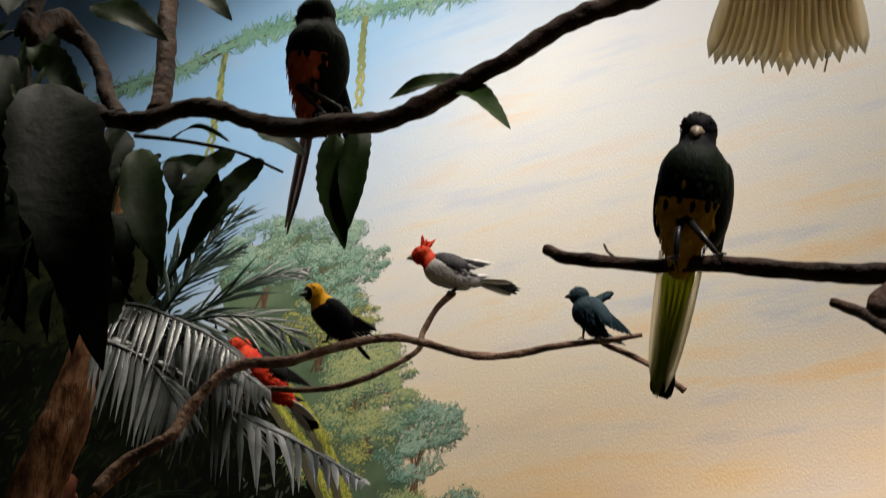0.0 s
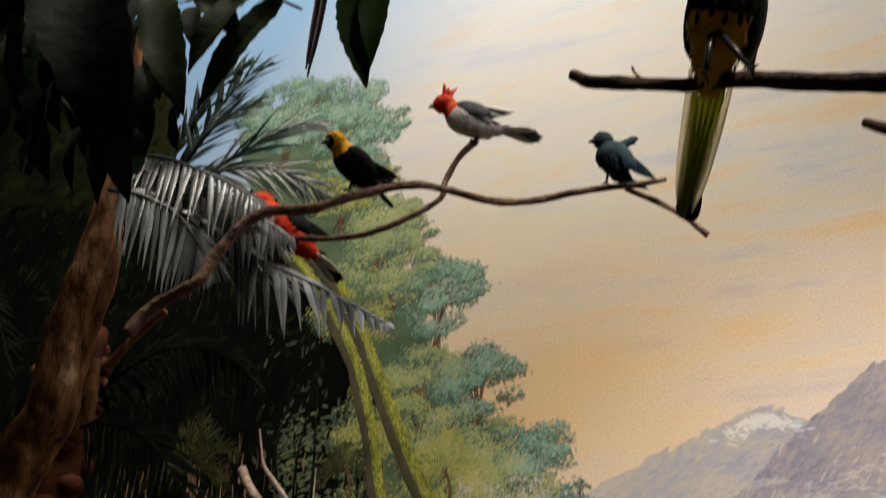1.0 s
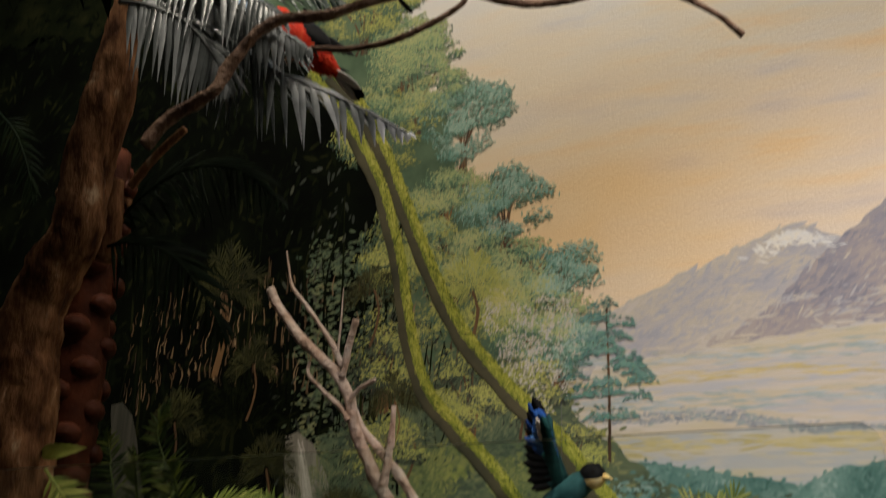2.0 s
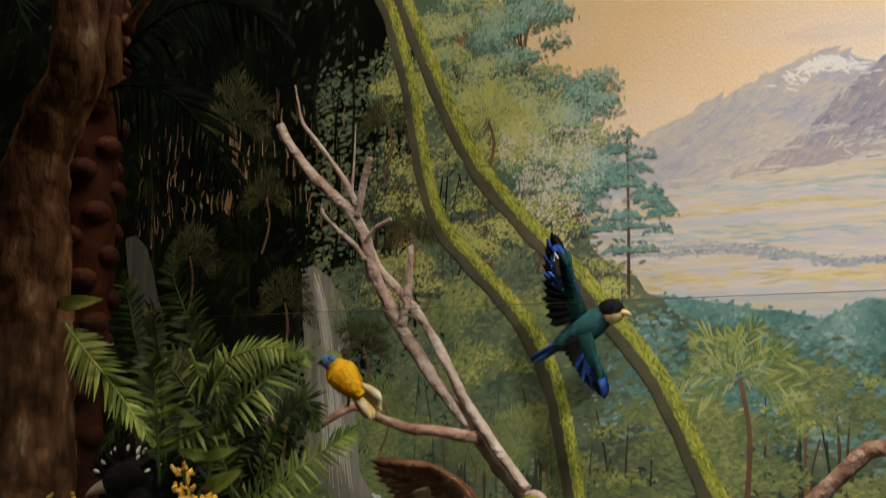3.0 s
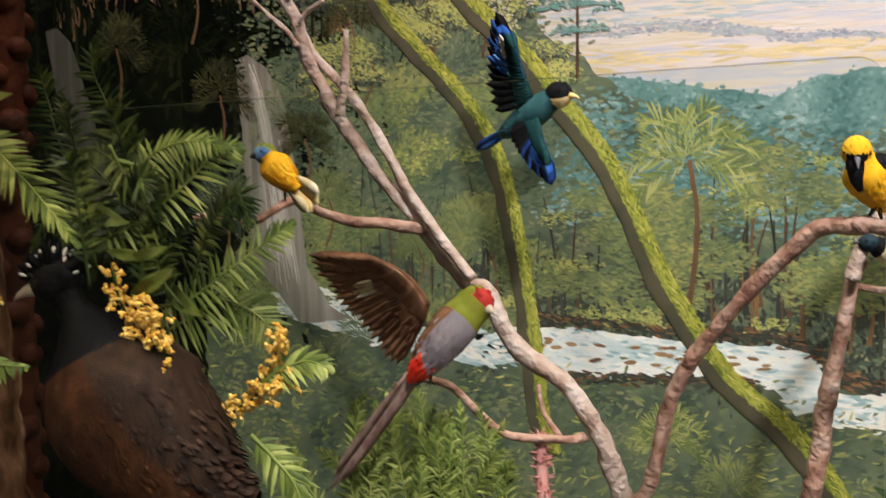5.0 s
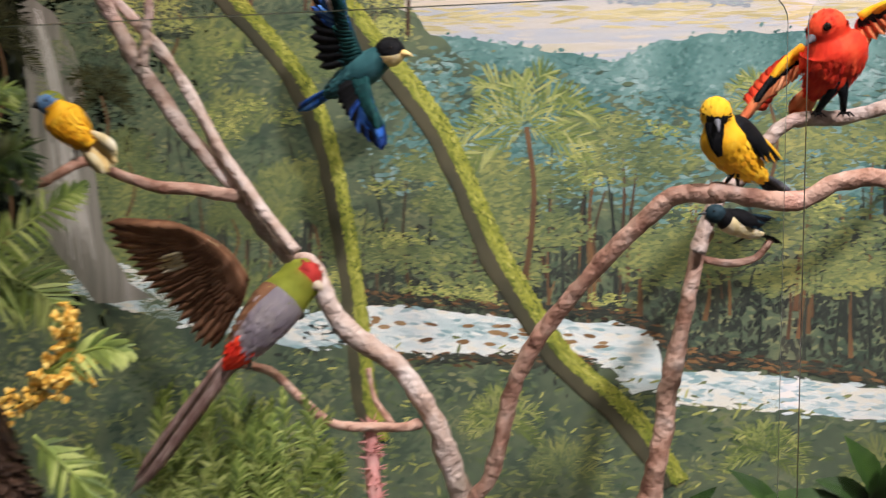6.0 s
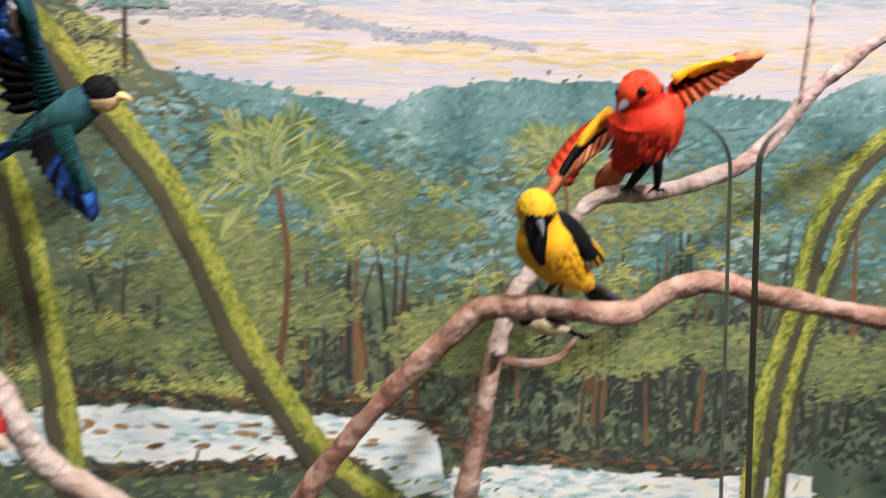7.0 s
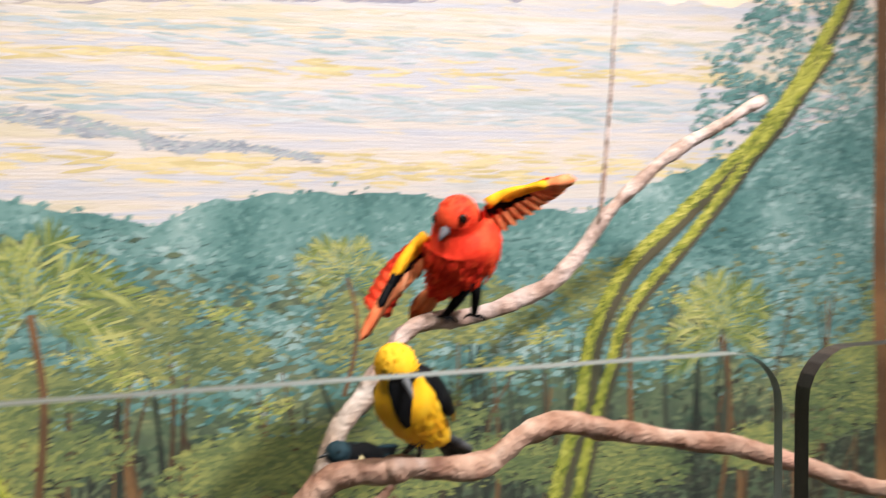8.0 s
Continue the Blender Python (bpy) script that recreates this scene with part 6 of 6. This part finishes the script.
# palm whose fronds have their silvery sheen put into a grey colour
fronds("palm", "arching palm fronds, coloured grey for the sheen of the light", "palm",
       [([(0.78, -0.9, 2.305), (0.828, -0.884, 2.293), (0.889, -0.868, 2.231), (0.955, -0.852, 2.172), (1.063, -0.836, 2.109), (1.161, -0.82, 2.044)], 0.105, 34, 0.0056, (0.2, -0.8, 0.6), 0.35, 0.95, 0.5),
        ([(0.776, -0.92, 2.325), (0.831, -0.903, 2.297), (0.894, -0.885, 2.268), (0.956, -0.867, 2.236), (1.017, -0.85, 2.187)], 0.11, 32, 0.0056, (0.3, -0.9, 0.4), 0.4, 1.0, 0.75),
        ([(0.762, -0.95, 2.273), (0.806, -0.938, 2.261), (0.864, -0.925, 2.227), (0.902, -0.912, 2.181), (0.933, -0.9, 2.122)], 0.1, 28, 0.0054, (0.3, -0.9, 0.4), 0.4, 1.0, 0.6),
        ([(0.733, -0.9, 2.346), (0.785, -0.9, 2.354), (0.866, -0.9, 2.314), (0.956, -0.9, 2.256), (1.01, -0.9, 2.208)], 0.1, 26, 0.0054, (0.2, -0.7, 0.7), 0.4, 0.95, 0.5)], FROND_SHEEN, "palm fronds")
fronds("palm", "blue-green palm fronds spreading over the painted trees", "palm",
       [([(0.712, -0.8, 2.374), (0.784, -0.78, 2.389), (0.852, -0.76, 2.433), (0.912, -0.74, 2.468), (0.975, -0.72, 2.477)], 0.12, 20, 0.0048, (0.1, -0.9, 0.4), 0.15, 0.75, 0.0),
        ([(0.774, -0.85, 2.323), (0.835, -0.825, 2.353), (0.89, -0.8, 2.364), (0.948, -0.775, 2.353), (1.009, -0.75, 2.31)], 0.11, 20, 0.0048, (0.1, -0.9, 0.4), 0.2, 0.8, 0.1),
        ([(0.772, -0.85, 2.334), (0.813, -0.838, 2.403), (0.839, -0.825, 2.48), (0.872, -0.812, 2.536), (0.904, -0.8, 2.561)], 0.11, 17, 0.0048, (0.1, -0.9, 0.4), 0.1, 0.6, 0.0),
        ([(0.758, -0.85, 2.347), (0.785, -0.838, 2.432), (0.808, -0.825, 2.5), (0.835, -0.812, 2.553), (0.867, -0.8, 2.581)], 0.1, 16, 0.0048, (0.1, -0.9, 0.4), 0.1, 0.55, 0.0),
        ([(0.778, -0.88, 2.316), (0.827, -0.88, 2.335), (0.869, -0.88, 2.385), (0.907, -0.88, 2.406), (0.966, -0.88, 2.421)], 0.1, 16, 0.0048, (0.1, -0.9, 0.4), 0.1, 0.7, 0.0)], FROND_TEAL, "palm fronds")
fronds("palm", "drooping palm fronds coloured dark for the trunk's shade", "palm",
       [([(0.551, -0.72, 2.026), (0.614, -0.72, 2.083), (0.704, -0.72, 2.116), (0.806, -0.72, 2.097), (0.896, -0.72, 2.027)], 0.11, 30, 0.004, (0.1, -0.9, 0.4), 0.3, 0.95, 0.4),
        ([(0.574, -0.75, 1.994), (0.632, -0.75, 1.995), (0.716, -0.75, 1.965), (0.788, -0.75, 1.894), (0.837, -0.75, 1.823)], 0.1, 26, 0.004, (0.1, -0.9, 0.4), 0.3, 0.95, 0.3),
        ([(0.278, -0.75, 2.292), (0.333, -0.75, 2.237), (0.376, -0.75, 2.165), (0.403, -0.75, 2.098)], 0.06, 20, 0.003, (0.1, -0.9, 0.4), 0.2, 0.95, 0.2)], LEAF_SHADED)

# trunks
limb("tree", "mottled brown tree trunk leaning and forking upward", BARK_TREE,
     ([(0.548, -0.8, 0.839), (0.542, -0.8, 1.143), (0.537, -0.8, 1.315), (0.529, -0.8, 1.456), (0.514, -0.8, 1.633), (0.501, -0.8, 1.78), (0.505, -0.8, 1.879), (0.534, -0.8, 1.95), (0.573, -0.8, 2.019)] + [(0.569, -0.8, 2.128), (0.591, -0.8, 2.233), (0.614, -0.8, 2.364), (0.627, -0.8, 2.494), (0.621, -0.8, 2.638), (0.612, -0.8, 2.779)], 0.074, 0.012),
     ([(0.575, -0.78, 2.021), (0.581, -0.78, 2.105), (0.589, -0.78, 2.152), (0.607, -0.78, 2.239), (0.601, -0.78, 2.335)], 0.02, 0.022),
     ([(0.43, -0.72, 2.121), (0.483, -0.72, 2.113), (0.538, -0.72, 2.09), (0.589, -0.72, 2.077)], 0.012, 0.009),
     ([(0.568, -0.74, 1.978), (0.575, -0.74, 2.034), (0.571, -0.74, 2.112)], 0.022, 0.016),
     ([(0.63, -0.76, 2.085), (0.674, -0.76, 2.126), (0.73, -0.76, 2.164)], 0.007, 0.006), category="tree", seg=16)
column = thing("palm", "red-brown palm trunk studded with old leaf bases", "palm", at=(0.389, -0.62, 0.71))
o = Vector((0.389, -0.62, 0.71))
line = [p - o for p in smooth_line([(0.389, -0.62, 0.71), (0.4, -0.62, 1.175), (0.405, -0.62, 1.453), (0.41, -0.62, 1.73), (0.413, -0.62, 2.008), (0.415, -0.62, 2.239)], 8)]
part("stem", tube(Geo(), line, 0.05, 0.045, 14, 0.1).mesh("stem", SCALE), column)
for k in range(110):
    t = k / 110
    c = line[0].lerp(line[-1], t)
    a = k * 2.4
    n = Vector((math.cos(a), math.sin(a), 0))
    g = Geo()
    egg(g, n * 0.046, (n, Vector((-n.y, n.x, 0)), Vector((0, 0, 1))), (0.018, 0.026, 0.021), lambda p: 0, 10, 7)
    ob = part("leaf_base", g.mesh("leaf_base", SCALE), column)
    ob.location = c

# ferns
fern_rows = []
for k in range(19):
    a = -1.35 + 2.15 * k / 18 + rn.gauss(0, 0.08)
    ll = rn.uniform(0.15, 0.26) * (1 if a < 0.3 else 0.7)
    b = Vector((0.79, -0.72, 1.425)) + Vector((rn.gauss(0, 0.03), rn.gauss(0, 0.04), rn.gauss(0, 0.02)))
    w = Vector((math.sin(a) * 0.95, rn.uniform(-0.35, 0.2), math.cos(a) * 0.8 + 0.1))
    fern_rows.append(([b, b + w * ll * 0.45 + Vector((0, 0, 0.03)), b + w * ll * 0.8 + Vector((0, 0, 0.02)), b + w * ll + Vector((0, 0, -0.05 * abs(a)))], rn.uniform(0.034, 0.046), 30, 0.0031, (0.1, -0.85, 0.5), 0.15, 1.25, 0.0))
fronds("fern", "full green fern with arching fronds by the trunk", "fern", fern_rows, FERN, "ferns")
fronds("fern", "pale fern fronds curling over, coloured as if lit", "fern",
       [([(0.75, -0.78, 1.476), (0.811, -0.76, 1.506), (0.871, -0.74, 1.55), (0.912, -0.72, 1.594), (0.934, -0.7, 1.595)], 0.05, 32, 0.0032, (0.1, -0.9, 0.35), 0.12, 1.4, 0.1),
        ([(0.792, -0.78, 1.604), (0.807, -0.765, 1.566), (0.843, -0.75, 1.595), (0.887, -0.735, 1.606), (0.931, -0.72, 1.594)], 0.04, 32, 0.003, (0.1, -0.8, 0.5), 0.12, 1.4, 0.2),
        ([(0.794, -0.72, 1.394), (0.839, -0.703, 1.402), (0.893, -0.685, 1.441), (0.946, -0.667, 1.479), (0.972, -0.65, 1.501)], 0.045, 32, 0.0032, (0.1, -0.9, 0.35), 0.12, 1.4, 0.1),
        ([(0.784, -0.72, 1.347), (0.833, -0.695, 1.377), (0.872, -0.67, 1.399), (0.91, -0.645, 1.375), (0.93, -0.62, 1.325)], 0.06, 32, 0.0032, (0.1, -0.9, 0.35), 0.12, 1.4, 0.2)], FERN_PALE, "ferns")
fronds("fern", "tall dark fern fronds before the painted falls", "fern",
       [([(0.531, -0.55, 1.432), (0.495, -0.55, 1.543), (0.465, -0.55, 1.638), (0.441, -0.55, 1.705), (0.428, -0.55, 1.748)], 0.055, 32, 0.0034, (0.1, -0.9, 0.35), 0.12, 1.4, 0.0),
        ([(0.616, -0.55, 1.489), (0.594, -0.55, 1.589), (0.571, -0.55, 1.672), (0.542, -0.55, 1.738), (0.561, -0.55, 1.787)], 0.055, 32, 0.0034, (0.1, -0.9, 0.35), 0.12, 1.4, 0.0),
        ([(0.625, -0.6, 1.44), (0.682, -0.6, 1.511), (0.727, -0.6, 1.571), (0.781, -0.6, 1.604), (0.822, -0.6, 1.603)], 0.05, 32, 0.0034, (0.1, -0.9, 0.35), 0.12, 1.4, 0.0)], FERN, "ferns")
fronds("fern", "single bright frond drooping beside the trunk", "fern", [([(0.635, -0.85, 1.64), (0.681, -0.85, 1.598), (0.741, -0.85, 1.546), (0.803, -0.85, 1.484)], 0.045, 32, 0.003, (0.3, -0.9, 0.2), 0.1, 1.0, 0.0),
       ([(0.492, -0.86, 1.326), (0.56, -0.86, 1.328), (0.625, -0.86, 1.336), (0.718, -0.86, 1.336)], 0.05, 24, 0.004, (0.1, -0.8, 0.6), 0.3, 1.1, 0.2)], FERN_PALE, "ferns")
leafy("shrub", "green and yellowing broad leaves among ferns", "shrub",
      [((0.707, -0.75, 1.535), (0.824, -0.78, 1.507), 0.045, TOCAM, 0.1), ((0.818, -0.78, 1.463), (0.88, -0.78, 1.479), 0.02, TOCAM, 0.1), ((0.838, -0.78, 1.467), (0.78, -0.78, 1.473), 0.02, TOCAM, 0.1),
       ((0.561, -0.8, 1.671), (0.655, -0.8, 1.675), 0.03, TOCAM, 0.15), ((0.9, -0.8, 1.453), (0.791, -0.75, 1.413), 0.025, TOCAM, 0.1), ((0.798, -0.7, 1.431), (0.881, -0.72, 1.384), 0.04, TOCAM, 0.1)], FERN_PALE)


def blossom_spray(label, stems, count, seed):
    r2 = random.Random(seed)
    o = Vector(stems[0][0])
    root = thing("flower_spray", label, "flowers", "yellow flower sprays", at=o)
    for pts in stems:
        line = [Vector(p) - o for p in smooth_line(pts, 8)]
        part("stem", tube(Geo(), line, 0.002, 0.001, 5, 0.0).mesh("stem", LEAF_GREEN), root)
        for k in range(count):
            c = line[r2.randrange(2, len(line))]
            g = Geo()
            for q in range(4):
                a = Vector((r2.gauss(0, 1), r2.gauss(0, 1), r2.gauss(0, 1))).normalized()
                egg(g, a * 0.003, (a, a.orthogonal().normalized(), a.cross(a.orthogonal()).normalized()), (0.0042, 0.003, 0.002), lambda p: 0, 7, 5)
            ob = part("blossom", g.mesh("blossom", BLOSSOM), root)
            ob.location = c + Vector((r2.gauss(0, 0.008), r2.gauss(0, 0.008), r2.gauss(0, 0.008)))
    return root


blossom_spray("hanging spray of small yellow blossoms between ferns", [[(0.807, -0.8, 1.449), (0.816, -0.8, 1.413), (0.835, -0.8, 1.385), (0.844, -0.8, 1.357)], [(0.835, -0.8, 1.421), (0.863, -0.8, 1.394), (0.876, -0.8, 1.366), (0.885, -0.8, 1.338)]], 60, 5)
blossom_spray("upright spray of small yellow blossoms near the parrot", [[(0.882, -0.7, 1.244), (0.92, -0.7, 1.27), (0.966, -0.7, 1.293), (1.005, -0.7, 1.309)], [(0.929, -0.7, 1.264), (0.952, -0.7, 1.303), (0.975, -0.7, 1.342), (0.98, -0.7, 1.364)]], 60, 6)
blossom_spray("small orange-yellow blossoms beside the trunk", [[(0.651, -0.85, 1.359), (0.641, -0.85, 1.388), (0.634, -0.85, 1.418)]], 14, 7)
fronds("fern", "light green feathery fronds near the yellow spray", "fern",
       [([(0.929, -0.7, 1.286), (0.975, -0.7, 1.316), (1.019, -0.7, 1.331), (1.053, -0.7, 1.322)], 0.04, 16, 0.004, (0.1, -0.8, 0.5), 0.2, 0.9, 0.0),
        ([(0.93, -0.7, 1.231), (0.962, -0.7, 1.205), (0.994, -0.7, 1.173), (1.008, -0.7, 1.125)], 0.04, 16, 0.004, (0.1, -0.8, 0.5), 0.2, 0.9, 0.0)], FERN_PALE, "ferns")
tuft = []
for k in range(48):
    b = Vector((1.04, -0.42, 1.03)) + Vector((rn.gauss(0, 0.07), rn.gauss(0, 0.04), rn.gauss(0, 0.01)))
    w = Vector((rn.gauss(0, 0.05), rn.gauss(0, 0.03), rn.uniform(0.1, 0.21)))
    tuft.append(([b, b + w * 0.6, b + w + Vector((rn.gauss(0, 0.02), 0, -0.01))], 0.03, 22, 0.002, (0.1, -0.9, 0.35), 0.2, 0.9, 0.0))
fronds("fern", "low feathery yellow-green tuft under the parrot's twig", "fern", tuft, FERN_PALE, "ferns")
spike = thing("flower_spike", "upright fuzzy pink flower spike below the pale branch", "flower", at=(1.187, -0.32, 0.99))
o = Vector((1.187, -0.32, 0.99))
sline = [p - o for p in smooth_line([(1.187, -0.32, 0.99), (1.185, -0.32, 1.055), (1.182, -0.32, 1.111), (1.181, -0.32, 1.155)], 6)]
part("stem", tube(Geo(), sline, 0.012, 0.008, 9, 0.1).mesh("stem", PINK), spike)
for k in range(160):
    c = sline[rn.randrange(len(sline))]
    a = Vector((rn.gauss(0, 1), rn.gauss(0, 1), rn.uniform(0.2, 1))).normalized()
    g = Geo()
    blade(g, c, a, a.orthogonal(), 0.022, 0.002, 0, 0.1, 0.4, 4)
    part("floret", g.mesh("floret", PINK), spike)
leafy("shrub", "rounded bright green leaves low before the rapids", "shrub",
      [((1.801, -0.55, 1.17), (1.762, -0.55, 1.243), 0.05, (0.2, -0.6, 0.8), 0.1), ((1.801, -0.55, 1.17), (1.736, -0.55, 1.194), 0.04, (0.1, -0.6, 0.8), 0.1), ((1.801, -0.55, 1.17), (1.815, -0.58, 1.26), 0.055, (0.2, -0.6, 0.8), 0.1),
       ((1.72, -0.5, 1.127), (1.651, -0.5, 1.184), 0.035, (0.2, -0.6, 0.8), 0.1), ((1.802, -0.55, 1.158), (1.687, -0.55, 1.172), 0.04, (0.2, -0.6, 0.8), 0.1), ((1.842, -0.5, 1.168), (1.808, -0.5, 1.214), 0.045, (0.2, -0.6, 0.8), 0.1)], LEAF_GREEN,
      [([(1.84, -0.53, 0.61), (1.82, -0.54, 0.9), (1.801, -0.55, 1.17)], 0.004, 0.002), ([(1.84, -0.53, 0.8), (1.85, -0.51, 1.0), (1.842, -0.5, 1.168)], 0.003, 0.002), ([(1.82, -0.54, 0.9), (1.77, -0.52, 1.03), (1.72, -0.5, 1.127)], 0.003, 0.002)])
leafy("shrub", "brownish broad leaves at the foot of the forked branch", "shrub",
      [((1.562, -0.35, 1.036), (1.644, -0.35, 1.116), 0.04, (0.2, -0.8, 0.5), 0.1), ((1.576, -0.35, 1.022), (1.658, -0.35, 1.088), 0.04, (0.2, -0.8, 0.5), 0.1), ((1.433, -0.4, 1.043), (1.382, -0.4, 1.097), 0.03, (0.2, -0.8, 0.5), 0.1)], LEAF_GREEN)
# the wire that holds the flying bird
wire = new("wire", tube(Geo(), [Vector((0, 0, 0)), Vector((0.0, 0.0, 0.3)), Vector((0.0, 0.125, 0.42))], 0.0004, 0.0004, 5, 0.0).mesh("wire", GREY))
wire.location = (1.096, -0.12, 1.648)
tagged(wire, "thin grey wire holding the flying bird", "wire")
wire = new("wire", tube(Geo(), [Vector((0, 0, 0)), Vector((0, 0, 1.5)), Vector((0, 0, 3.2))], 0.0004, 0.0004, 5, 0.0).mesh("wire", GREY))
wire.location = (1.811, -1.3, 2.271)
tagged(wire, "thin grey wire holding the white bird", "wire")
